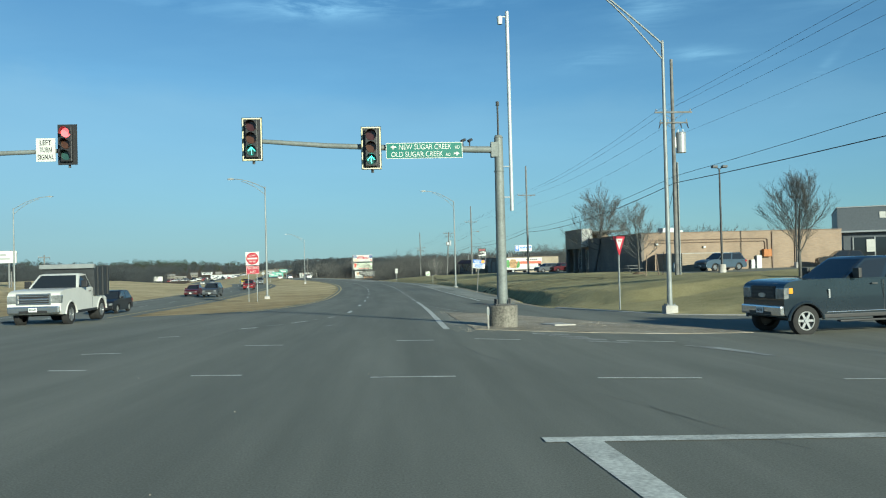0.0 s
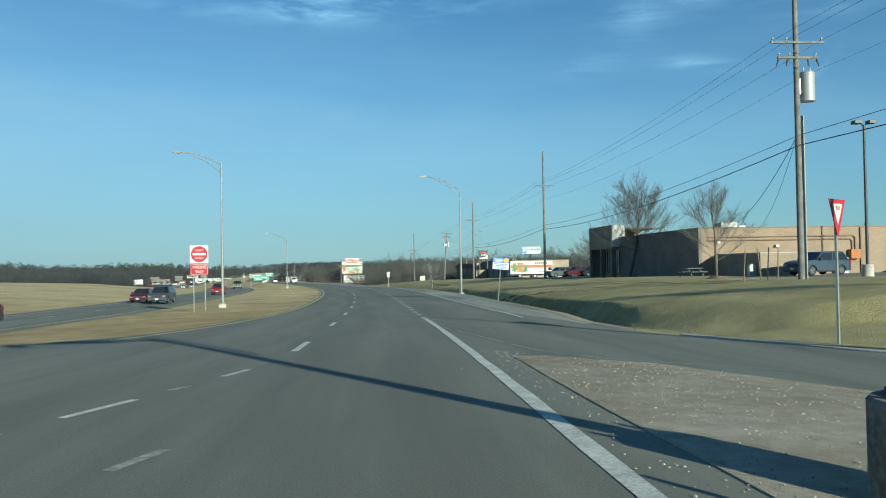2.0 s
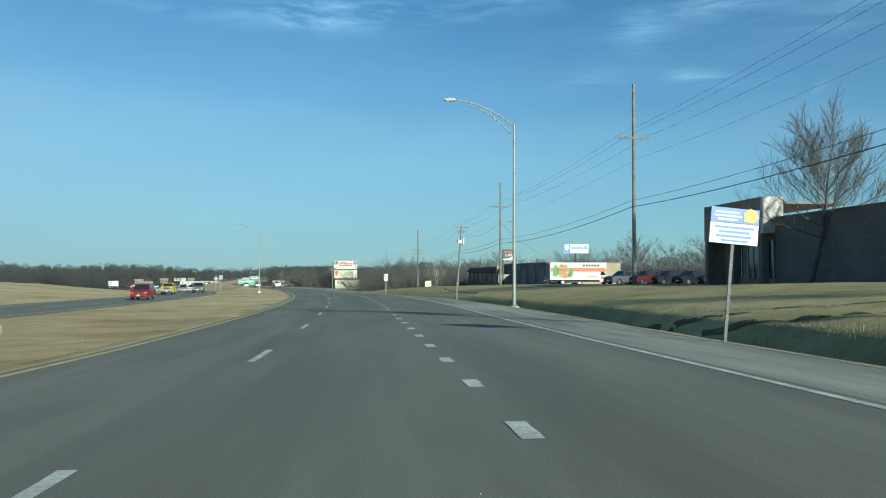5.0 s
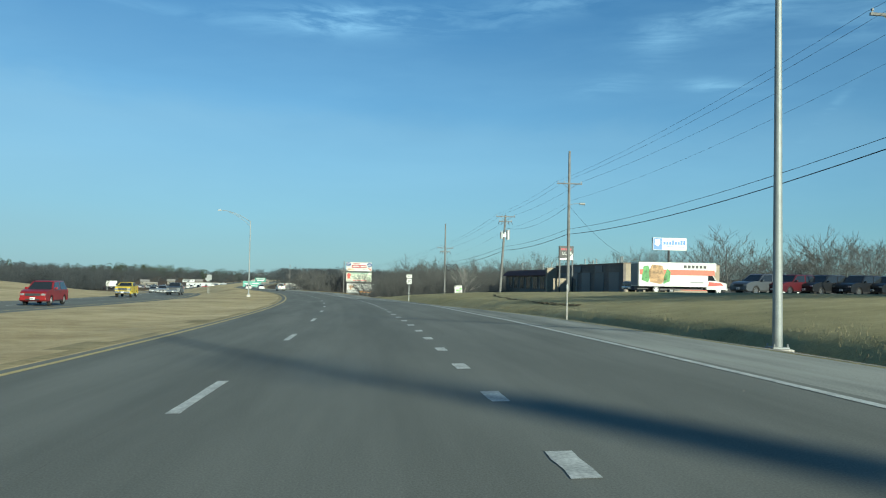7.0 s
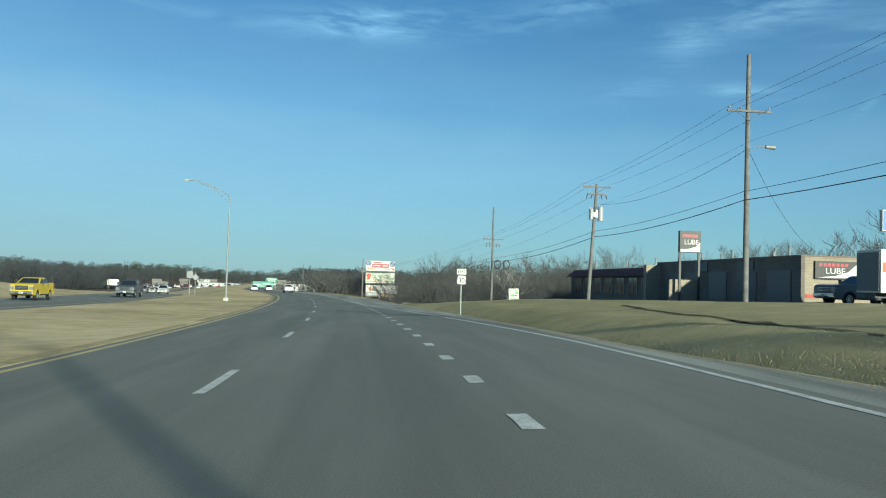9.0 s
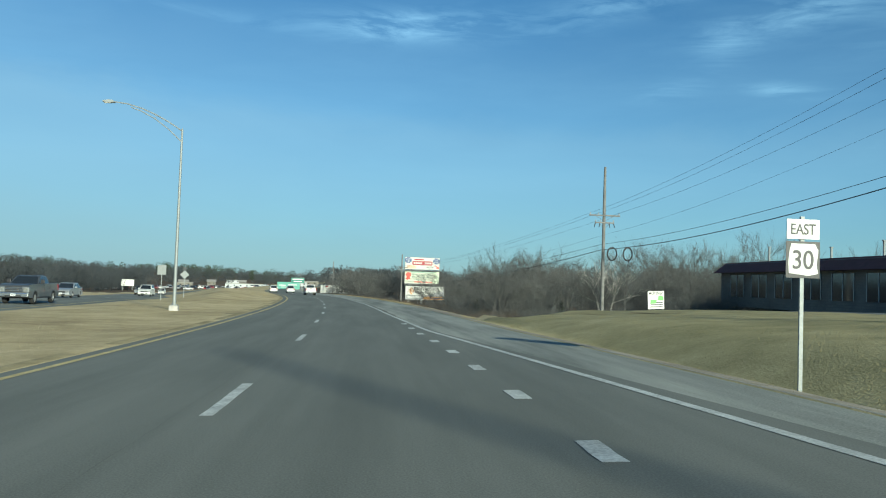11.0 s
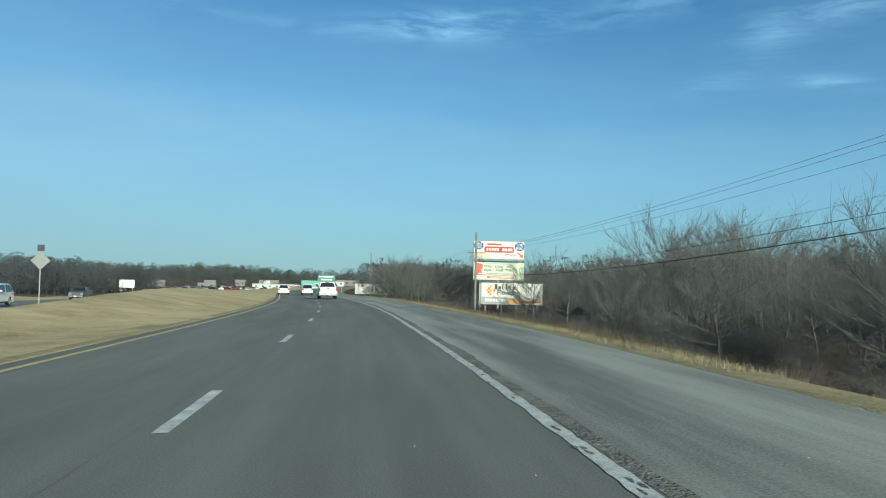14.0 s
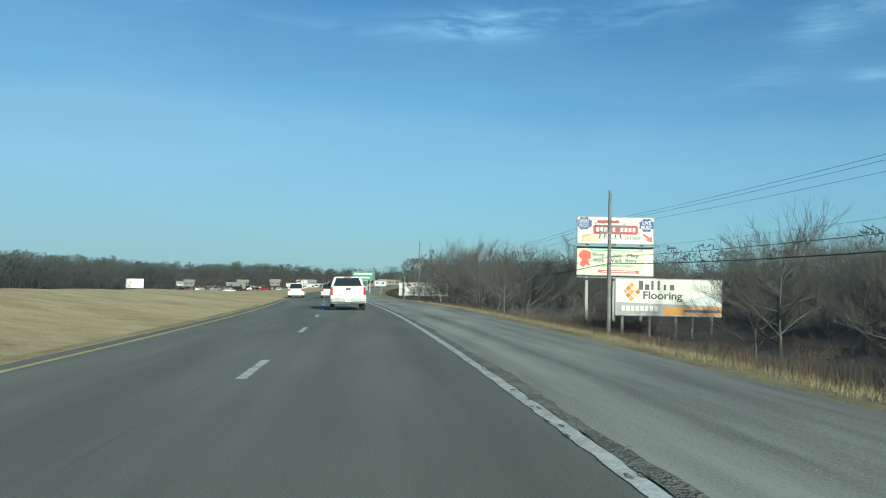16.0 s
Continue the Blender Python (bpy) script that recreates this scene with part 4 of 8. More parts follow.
utility_pole(27.2, -55.0, 17.6, ((15.1, 1.35),), "weathered wooden utility pole behind the intersection")
utility_pole(17.05, 59.8, 15.8, ((11.87, 1.4), (11.1, 1.05)), "weathered utility pole with a transformer and steel risers", transformers=((1, 8.9, 1.45, 0.36),), riser=True)
utility_pole(12.5, 122.2, 15.3, ((10.9, 1.33),), "weathered wooden utility pole with one crossarm")
utility_pole(5.6, 169.4, 12.6, ((9.3, 1.3),), "weathered utility pole with a small street lamp", lamp=True)
utility_pole(0.4, 194.8, 8.2, ((7.95, 1.3), (7.3, 0.9)), "leaning utility pole with two transformer cans", lean=(0.75, 0.5), transformers=((-1, 5.0, 0.85, 0.2), (1, 4.9, 1.2, 0.26)))
utility_pole(-7.1, 234.2, 9.6, ((5.2, 1.45), (4.55, 0.9)), "weathered utility pole at the edge of the ravine")
utility_pole(-37.26, 326.9, 4.4, ((1.75, 1.2), (1.2, 0.8)), "weathered utility pole in front of the billboards")
utility_pole(-69.3, 409.0, 4.4, ((0.3, 1.4), (-0.5, 1.0)), "weathered utility pole far along the road")
utility_pole(-108, 520, 1.5, ((0.6, 1.4),), "weathered utility pole far along the road")

utility_pole(-84.5, 158.0, 5.6, ((4.9, 1.2),), "far utility pole beyond the opposite carriageway")
utility_pole(-82.0, 166.0, 4.6, ((4.1, 1.1),), "far utility pole beyond the opposite carriageway")

# ---- wires ----
POLES = [(27.2, -55.0, 15.35, 8.6), (17.2, 59.8, 12.05, 6.8), (12.5, 122.2, 11.1, 5.5), (5.6, 169.4, 9.5, 4.35), (1.1, 195.4, 8.2, 3.65), (-7.1, 234.2, 5.4, 2.25), (-37.26, 326.9, 1.95, -0.9), (-69.3, 409, 0.5, -2.2), (-108, 520, 0.8, -2.5)]


def wire(p, q, sag, r, label, n=14):
    p, q = Vector(p), Vector(q)
    bm = bmesh.new()
    tube(bm, [p.lerp(q, k / n) - Vector((0, 0, sag * 4 * (k / n) * (1 - k / n))) for k in range(n + 1)], r, 5)
    return tagged(link("overhead_wire", bm, M_CABLE), label, "wire", "overhead wires")


for (x0, y0, a0, c0), (x1, y1, a1, c1) in zip(POLES, POLES[1:]):
    span = math.hypot(x1 - x0, y1 - y0) * (0.75 if y0 < 0 else 1.0)
    for u in (-1.25, -0.5, 1.25):
        wire((x0 + u, y0, a0), (x1 + u, y1, a1), span * 0.011, 0.008, "thin black power line strung between utility poles")
    wire((x0 + 0.15, y0, a0 - 1.9), (x1 + 0.15, y1, a1 - 1.9), span * 0.012, 0.006, "thin black neutral wire strung between utility poles")
    wire((x0 - 0.15, y0, c0 + (2.15 if y0 < 0 else 0.35)), (x1 - 0.15, y1, c1 + 0.35), span * 0.011, 0.015, "thick black telephone cable strung between utility poles")
    wire((x0 - 0.15, y0, c0 - 0.15), (x1 - 0.15, y1, c1 - 0.15), span * 0.013, 0.026, "thick black telephone cable strung between utility poles")
wire((17.2, 59.8, 7.5), (23.6, 89.9, 3.6), 1.2, 0.018, "black service cable from the pole to the brick building")
wire((17.2, 59.8, 7.8), (25.5, 89.9, 3.7), 2.2, 0.012, "black service cable from the pole to the brick building")
wire((5.7, 169.4, 7.2), (1.1, 195.4, 6.4), 0.9, 0.012, "slack black cable between two utility poles")
wire((5.7, 169.4, 7.0), (15.5, 184.0, 2.2), 0.8, 0.012, "black service cable to the shop building")
for k, (u, v) in enumerate(((0.035, 0.0), (0.11, 0.0))):
    cxx, cyy, cz = -7.1 + (5.6 + 7.1) * u, 234.2 + (169.4 - 234.2) * u * 0.6, 2.25 - 0.75
    bm = bmesh.new()
    for ring in range(3):
        R = 0.62 - 0.05 * ring
        tube(bm, [(R * 0.75 * math.cos(t) + 0.02 * ring, 0.03 * ring, R * math.sin(t)) for t in (2 * math.pi * i / 20 for i in range(21))], 0.025, 5)
    c = tagged(link("cable_coil", bm, M_CABLE), "coil of spare black telephone cable hung from the line", "cable coil", "cable coils")
    c.matrix_basis = pose(-7.0 + 1.15 * k + 0.6, 233.6 - 1.6 * k, 1.72 - 0.05 * k, 0, 0, 12 + 8 * k)

# ---- traffic signals ----


def glow(name, color, power):
    m = bpy.data.materials.new(name)
    m.use_nodes = True
    b = m.node_tree.nodes["Principled BSDF"]
    b.inputs["Base Color"].default_value = (*color, 1)
    b.inputs["Emission Color"].default_value = (*color, 1)
    b.inputs["Emission Strength"].default_value = power
    return m


M_GREENLIT = glow("lit_green_arrow", (0.15, 0.95, 0.75), 2.2)
M_REDLIT = glow("lit_red_lens", (1.0, 0.08, 0.09), 1.8)
M_REDOFF = mat("unlit_red_lens", (0.05, 0.016, 0.016), 0.25)
M_AMBEROFF = mat("unlit_amber_lens", (0.07, 0.03, 0.016), 0.25)
M_GREENOFF = mat("unlit_green_lens", (0.03, 0.08, 0.07), 0.25)


def signal_head(parent, x, z, border, lit):
    """A three-lens head whose middle stands at (x, z) on the arm; it faces -y."""
    bm = bmesh.new()
    box(bm, (x - 0.29, -0.30, z - 0.62), (x + 0.29, -0.28, z + 0.62), 0.0)
    back = part("signal_head", bm, M_BLACK, parent, "black three-lens traffic signal head")
    if border:
        bm = bmesh.new()
        for a, b in (((-0.275, -0.605), (-0.242, 0.605)), ((0.242, -0.605), (0.275, 0.605)), ((-0.275, 0.572), (0.275, 0.605)), ((-0.275, -0.605), (0.275, -0.572))):
            box(bm, (x + a[0], -0.308, z + a[1]), (x + b[0], -0.302, z + b[1]))
        part("reflective_border", bm, M_YELLOW, back, "yellow reflective border")
    bm = bmesh.new()
    box(bm, (x - 0.17, -0.42, z - 0.53), (x + 0.17, -0.30, z + 0.53), 0.02)
    rod(bm, (x + 0.02, -0.2, z - 0.70), (x + 0.02, -0.2, z - 0.6), 0.04, n=8)
    part("housing", bm, M_BLACK, back)
    for k, (zz, off) in enumerate(((0.35, M_REDOFF), (0.0, M_AMBEROFF), (-0.35, M_GREENOFF))):
        on = lit == k
        bm = bmesh.new()
        rod(bm, (x, -0.425, z + zz), (x, -0.435, z + zz), 0.145, 0.14, 20)
        lens = part("lens", bm, M_REDLIT if on and k == 0 else off, back, smooth=True)
        bm = bmesh.new()
        n = 12
        ring = []
        for i in range(n + 1):
            a = math.pi * (-0.12 + 1.24 * i / n)
            ring.append([bm.verts.new((x + 0.155 * math.cos(a), y, z + zz + 0.155 * math.sin(a))) for y in (-0.42, -0.62 + 0.05 * math.cos(2 * a))])
        for u, v in zip(ring, ring[1:]):
            bm.faces.new((u[0], v[0], v[1], u[1]))
        part("visor", bm, M_BLACK, back)
        if on and k == 2:
            bm = bmesh.new()
            box(bm, (x - 0.010, -0.445, z + zz - 0.10), (x + 0.010, -0.438, z + zz + 0.09))
            for sgn in (-1, 1):
                o = [(x, z + zz + 0.12), (x + sgn * 0.10, z + zz + 0.01), (x + sgn * 0.10, z + zz - 0.015), (x, z + zz + 0.09)]
                prism(bm, o, "y", -0.445, -0.438)
            part("arrow", bm, M_GREENLIT, back, "lit green arrow")


SIG = stand(23.55, 5.32)
sig = thing("traffic_signal", SIG, "traffic signal mast on a stained concrete plinth with a long arm", "traffic signal", "traffic signals")
bm = bmesh.new()
rod(bm, (0, 0, -0.2), (0, 0, 0.62), 0.43, 0.43, 28)
rod(bm, (0, 0, 0.62), (0, 0, 0.64), 0.43, 0.41, 28)
part("plinth", bm, M_OLDCONC, sig, "stained round concrete plinth", smooth=True)
bm = bmesh.new()
box(bm, (-0.24, -0.24, 0.64), (0.24, 0.24, 0.69), 0.01)
for a, b in ((-1, -1), (-1, 1), (1, -1), (1, 1)):
    rod(bm, (a * 0.19, b * 0.19, 0.69), (a * 0.19, b * 0.19, 0.82), 0.035, n=8)
part("base_plate", bm, M_DARKSTEEL, sig)
bm = bmesh.new()
rod(bm, (0, 0, 0.69), (0, 0, 5.55), 0.155, 0.125, 20)
rod(bm, (0, 0, 5.55), (0, 0, 5.62), 0.135, 0.10, 20)
for zz in (3.2, 4.55):
    rod(bm, (0, 0, zz), (0, 0, zz + 0.03), 0.15, n=20)
part("mast", bm, M_MAST, sig, smooth=True)
bm = bmesh.new()
box(bm, (-0.24, -0.12, 4.98), (0.02, 0.12, 5.42), 0.02)
part("arm_flange", bm, M_MAST, sig)
bm = bmesh.new()
ARM = [(-0.2, -0.02, 5.20), (-2.5, -0.02, 5.27), (-5.0, -0.02, 5.40), (-7.4, -0.02, 5.60)]
tube(bm, ARM, [0.10, 0.088, 0.075, 0.06], 14)
part("mast_arm", bm, M_MAST, sig, smooth=True)
signal_head(sig, -3.72, 5.27, True, 2)
signal_head(sig, -7.1, 5.58, True, 2)
bm = bmesh.new()
box(bm, (-3.30, -0.20, 4.96), (-1.08, -0.18, 5.42), 0.0)
sgn = part("street_sign", bm, M_SIGNWHITE, sig, "green street name sign with a white border")
bm = bmesh.new()
box(bm, (-3.28, -0.206, 4.98), (-1.10, -0.201, 5.40))
part("green_face", bm, M_SIGNGREEN, sgn)
text_part("lettering", "NEW SUGAR CREEK", 0.15, (-2.16, -0.208, 5.295), M_SIGNWHITE, sgn, "white lettering", width=1.52)
text_part("lettering", "RD", 0.09, (-1.23, -0.208, 5.27), M_SIGNWHITE, sgn, width=0.13)
text_part("lettering", "OLD SUGAR CREEK", 0.15, (-2.40, -0.208, 5.085), M_SIGNWHITE, sgn, "white lettering", width=1.50)
text_part("lettering", "RD", 0.09, (-1.50, -0.208, 5.06), M_SIGNWHITE, sgn, width=0.13)
for x0, k, zz in ((-3.08, -1, 5.295), (-1.26, 1, 5.085)):
    bm = bmesh.new()
    prism(bm, [(x0 - k * 0.08, zz - 0.025), (x0 + k * 0.0, zz - 0.025), (x0 + k * 0.0, zz - 0.07), (x0 + k * 0.09, zz), (x0 + k * 0.0, zz + 0.07), (x0 + k * 0.0, zz + 0.025), (x0 - k * 0.08, zz + 0.025)], "y", -0.211, -0.207)
    part("arrow", bm, M_SIGNWHITE, sgn)
for x0 in (-0.85, -1.05):
    bm = bmesh.new()
    rod(bm, (x0, 0, 5.3), (x0, 0, 5.47), 0.02, n=6)
    rod(bm, (x0 - 0.05, -0.05, 5.46), (x0 + 0.07, 0.03, 5.52), 0.04, n=8)
    part("detector", bm, M_DARKSTEEL, sig)
bm = bmesh.new()
rod(bm, (0, 0.02, 5.6), (0, 0.02, 6.55), 0.028, n=8)
rod(bm, (0, 0.02, 6.5), (0, 0.02, 6.62), 0.05, n=8)
part("antenna", bm, M_DARKSTEEL, sig)
bm = bmesh.new()
rod(bm, (0.35, 0, 3.4), (0.35, 0, 9.28), 0.055, n=12)
for zz in (3.8, 4.7):
    rod(bm, (0.1, 0, zz), (0.36, 0, zz), 0.02, n=6)
part("camera_mast", bm, mat("white_pole_paint", (0.46, 0.49, 0.50), 0.4, 0.2), sig, "slim white camera mast", smooth=True)
bm = bmesh.new()
rod(bm, (0.33, 0, 9.12), (0.09, -0.02, 9.12), 0.02, n=6)
rod(bm, (0.13, 0, 8.90), (0.13, 0, 9.12), 0.07, 0.09, 10)
part("camera_dome", bm, M_SIGNWHITE, sig, "small white dome")

sig2 = thing("traffic_signal", stand(25.6, -17.5), "traffic signal mast with a red lens lit and a white sign", "traffic signal", "traffic signals")
bm = bmesh.new()
rod(bm, (0, 0, -0.4), (0, 0, 6.1), 0.155, 0.125, 18)
part("mast", bm, M_MAST, sig2, smooth=True)
bm = bmesh.new()
tube(bm, [(0.1, 0, 5.25), (4, 0, 5.35), (9.7, 0, 5.5)], [0.1, 0.085, 0.065], 12)
part("mast_arm", bm, M_MAST, sig2, smooth=True)
signal_head(sig2, 9.78, 5.64, False, 0)
bm = bmesh.new()
box(bm, (8.78, -0.16, 5.15), (9.36, -0.145, 5.87), 0.0)
sg = part("sign_panel", bm, M_SIGNWHITE, sig2, "white sign with black lettering")
for k, w in enumerate(("LEFT", "TURN", "SIGNAL")):
    text_part("lettering", w, 0.15, (9.07, -0.163, 5.73 - 0.22 * k), M_SIGNBLACK, sg, width=(0.34, 0.36, 0.48)[k])


# ---- signs ----
def post(bm, x, y, z0, z1, w=0.035):
    box(bm, (x - w, y - w * 0.6, z0), (x + w, y + w * 0.6, z1))


t = thing("wrong_way_sign", stand(78.9, -10.9, 2, 0.18), "red and white road signs on two steel posts in the median", "road sign")
for u in (-0.4, 0.4):
    bm = bmesh.new()
    post(bm, u, 0.03, -0.5, 4.5)
    part("post", bm, M_GALV, t)
bm = bmesh.new()
box(bm, (-0.64, -0.02, 3.32), (0.64, 0.0, 4.6), 0.0)
pn = part("sign_panel", bm, M_SIGNWHITE, t, "white square panel with a red disc")
bm = bmesh.new()
rod(bm, (0, -0.022, 3.96), (0, -0.028, 3.96), 0.58, 0.58, 40)
part("red_disc", bm, M_SIGNRED, pn)
bm = bmesh.new()
box(bm, (-0.46, -0.034, 3.88), (0.46, -0.029, 4.04))
part("white_bar", bm, M_SIGNWHITE, pn)
text_part("lettering", "DO NOT", 0.15, (0, -0.031, 4.24), M_SIGNWHITE, pn, width=0.6)
text_part("lettering", "ENTER", 0.15, (0, -0.031, 3.68), M_SIGNWHITE, pn, width=0.6)
bm = bmesh.new()
box(bm, (-0.62, -0.02, 2.47), (0.62, 0.0, 3.25), 0.0)
pn = part("sign_panel", bm, M_SIGNRED, t, "red panel with white lettering")
text_part("lettering", "WRONG", 0.23, (0, -0.023, 3.03), M_SIGNWHITE, pn, width=0.98)
text_part("lettering", "WAY", 0.23, (0, -0.023, 2.69), M_SIGNWHITE, pn, width=0.6)
bm = bmesh.new()
for a, b in (((-0.59, 2.5), (0.59, 2.52)), ((-0.59, 3.2), (0.59, 3.22)), ((-0.59, 2.5), (-0.57, 3.22)), ((0.57, 2.5), (0.59, 3.22))):
    box(bm, (a[0], -0.025, a[1]), (b[0], -0.021, b[1]))
part("white_border", bm, M_SIGNWHITE, pn)

t = thing("yield_sign", stand(37.5, 12.75, 38), "red and white yield sign on a steel post beside the kerb", "road sign")
bm = bmesh.new()
post(bm, 0, 0.03, -0.3, 3.35, 0.04)
part("post", bm, M_GALV, t)
bm = bmesh.new()
prism(bm, [(-0.46, 3.45), (0.46, 3.45), (0.03, 2.58), (-0.03, 2.58)], "y", -0.02, 0.0)
pn = part("sign_panel", bm, M_SIGNRED, t, "red triangle pointing down")
bm = bmesh.new()
prism(bm, [(-0.27, 3.34), (0.27, 3.34), (0.0, 2.83)], "y", -0.026, -0.021)
inner = part("white_triangle", bm, M_SIGNWHITE, pn)
text_part("lettering", "YIELD", 0.08, (0, -0.029, 3.24), M_SIGNRED, pn, width=0.26)

t = thing("route_sign", stand(174.4, 9.3), "white route number sign with an east panel on a post", "road sign")
bm = bmesh.new()
post(bm, 0, 0.03, -0.3, 3.1)
part("post", bm, M_GALV, t)
bm = bmesh.new()
box(bm, (-0.3, -0.015, 2.7), (0.3, 0.0, 3.05), 0.0)
pn = part("sign_panel", bm, M_SIGNWHITE, t)
text_part("lettering", "EAST", 0.19, (0, -0.018, 2.875), M_SIGNBLACK, pn, width=0.45)
bm = bmesh.new()
box(bm, (-0.31, -0.015, 2.02), (0.31, 0.0, 2.66), 0.0)
pn = part("sign_panel", bm, M_SIGNBLACK, t, "black square panel with a white shield")
bm = bmesh.new()
prism(bm, [(-0.22, 2.62), (0.22, 2.62), (0.28, 2.5), (0.25, 2.25), (0.28, 2.1), (0.1, 2.06), (-0.26, 2.1), (-0.27, 2.3), (-0.25, 2.5)], "y", -0.021, -0.016)
part("white_shield", bm, M_SIGNWHITE, pn)
text_part("lettering", "30", 0.33, (0, -0.024, 2.34), M_SIGNBLACK, pn, width=0.38)


def bars(parent, rows, y, material, thick=0.004):
    """Unreadable lines of writing as plain bars: (x0, x1, z0, z1)."""
    for x0, x1, z0, z1 in rows:
        bm = bmesh.new()
        box(bm, (x0, y - thick, z0), (x1, y, z1))
        part("writing", bm, material, parent)


t = thing("memorial_sign", stand(74.5, 10.15) @ pose(0, 0, 0, 0, 5, 0), "leaning blue and white highway sponsor sign on one post", "road sign")
bm = bmesh.new()
post(bm, 0, 0.03, -0.3, 2.95)
part("post", bm, M_WOODPOLE, t, "weathered wooden post")
bm = bmesh.new()
box(bm, (-0.56, -0.02, 2.2), (0.56, 0.0, 2.66))
pn = part("sign_panel", bm, M_SIGNWHITE, t, "white lower panel")
bars(pn, [(-0.46, 0.46, 2.54, 2.59), (-0.36, 0.36, 2.44, 2.49), (-0.42, 0.40, 2.34, 2.39), (-0.3, 0.34, 2.25, 2.29)], -0.021, M_SIGNBLUE)
bm = bmesh.new()
box(bm, (-0.56, -0.02, 2.67), (0.56, 0.0, 3.0))
pn = part("sign_panel", bm, M_SIGNBLUE, t, "blue upper panel")
bars(pn, [(-0.46, 0.1, 2.88, 2.92), (-0.48, 0.16, 2.80, 2.84), (-0.4, 0.05, 2.72, 2.76)], -0.021, M_SIGNWHITE)
bm = bmesh.new()
prism(bm, [(0.2, 2.72), (0.44, 2.70), (0.54, 2.82), (0.5, 2.96), (0.34, 3.02), (0.2, 2.92)], "y", -0.03, -0.022)
part("emblem", bm, mat("orange_sheeting", (0.75, 0.33, 0.06), 0.5), pn, "orange emblem shape")


M_POST = mat("weathered_pale_post", (0.30, 0.295, 0.27), 0.8, var=0.2)


def delineator(s, d, h, label):
    t = thing("marker_post", stand(s, d), label, "marker post", "marker posts")
    bm = bmesh.new()
    box(bm, (-0.026, -0.012, -0.2), (0.026, 0.012, h), 0.008)
    part("post", bm, M_POST, t)
    bm = bmesh.new()
    box(bm, (-0.036, -0.022, h - 0.22), (0.036, -0.016, h - 0.05))
    part("reflector", bm, M_SIGNBACK, t)


delineator(22.35, 4.75, 0.62, "short white plastic marker post beside the plinth")
delineator(117.8, 9.75, 1.35, "slim white marker post at the shoulder's edge")
delineator(362, 9.2, 2.6, "white marker post at the shoulder's edge")
delineator(398, 8.6, 2.0, "white marker post at the shoulder's edge")

t = thing("yard_sign", at_xy(-4.7, 221.0, 12, 0.0) @ pose(0, 0, 0, 0, -3, 0), "white advertising board on the grass with a green picture", "advertising sign")
bm = bmesh.new()
box(bm, (-0.62, -0.02, 0.12), (0.62, 0.01, 1.42))
pn = part("sign_panel", bm, M_SIGNWHITE, t)
for u in (-0.5, 0.5):
    bm = bmesh.new()
    post(bm, u, 0.04, -0.3, 1.3, 0.04)
    part("post", bm, M_WOODPOLE, t)
text_part("lettering", "MOVING?", 0.2, (0, -0.024, 1.26), M_SIGNBLACK, pn, width=1.05)
bm = bmesh.new()
prism(bm, [(0.1, 0.75), (0.55, 0.72), (0.56, 1.0), (0.4, 1.1), (0.2, 1.05)], "y", -0.027, -0.021)
prism(bm, [(-0.45, 0.5), (0.0, 0.52), (0.05, 0.78), (-0.4, 0.8)], "y", -0.027, -0.021)
part("picture", bm, mat("green_print", (0.16, 0.45, 0.12), 0.6), pn, "green printed shapes")
bars(pn, [(-0.1, 0.5, 0.55, 0.62), (-0.4, 0.5, 0.4, 0.46), (-0.5, 0.5, 0.24, 0.3)], -0.022, M_SIGNBLACK)


def sign_back(s, d, z1, shape, label, turn=0):
    t = thing("road_sign", stand(s, d, 180 + turn), label, "road sign", "signs seen from behind")
    bm = bmesh.new()
    post(bm, 0, -0.03, -0.3, z1)
    part("post", bm, M_GALV, t)
    bm = bmesh.new()
    if shape == "diamond":
        prism(bm, [(-0.62, z1 - 0.75), (0, z1 - 0.13), (0.62, z1 - 0.75), (0, z1 - 1.37)], "y", -0.01, 0.01)
    else:
        box(bm, (-0.45, -0.01, z1 - 1.1), (0.45, 0.01, z1 - 0.05))
    part("sign_panel", bm, M_SIGNBACK, t)
    if shape == "diamond":
        bm = bmesh.new()
        box(bm, (-0.22, -0.03, z1 - 0.12), (0.22, 0.0, z1 + 0.3))
        part("plate", bm, M_DARKSTEEL, t, "small dark plate")


sign_back(280.9, -18.2, 4.0, "diamond", "back of a diamond road sign on a steel post")
sign_back(252.7, -17.2, 3.8, "square", "back of a square road sign on a steel post")

# guide signs and billboards
M_FADEGREEN = mat("faded_green_panel", (0.09, 0.29, 0.23), 0.6, var=0.12, scale=1.0)
t = thing("guide_sign", at_xy(-85.65, 429.4, 19), "green highway guide sign on two posts", "road sign")
bm = bmesh.new()
box(bm, (-2.2, -0.05, 2.6), (2.2, 0.0, 4.4), 0.0)
pn = part("sign_panel", bm, M_SIGNGREEN, t)
bars(pn, [(-1.8, 1.8, 3.75, 4.05), (-1.3, 1.4, 3.0, 3.3)], -0.051, M_SIGNWHITE)
for u in (-1.5, 1.5):
    bm = bmesh.new()
    post(bm, u, 0.08, -0.5, 4.2, 0.08)
    part("post", bm, M_GALV, t)
t = thing("guide_sign", at_xy(-91.87, 442.0, 19), "pale faded green sign board behind the guide sign", "road sign")
bm = bmesh.new()
box(bm, (-4.2, 0, 0.4), (3.6, 0.06, 2.9))
pn = part("sign_panel", bm, M_FADEGREEN, t)
bars(pn, [(-3.6, -1.2, 1.6, 1.9), (-0.4, 2.6, 1.8, 2.1), (-2.8, 1.0, 1.0, 1.2)], -0.001, M_SIGNWHITE)
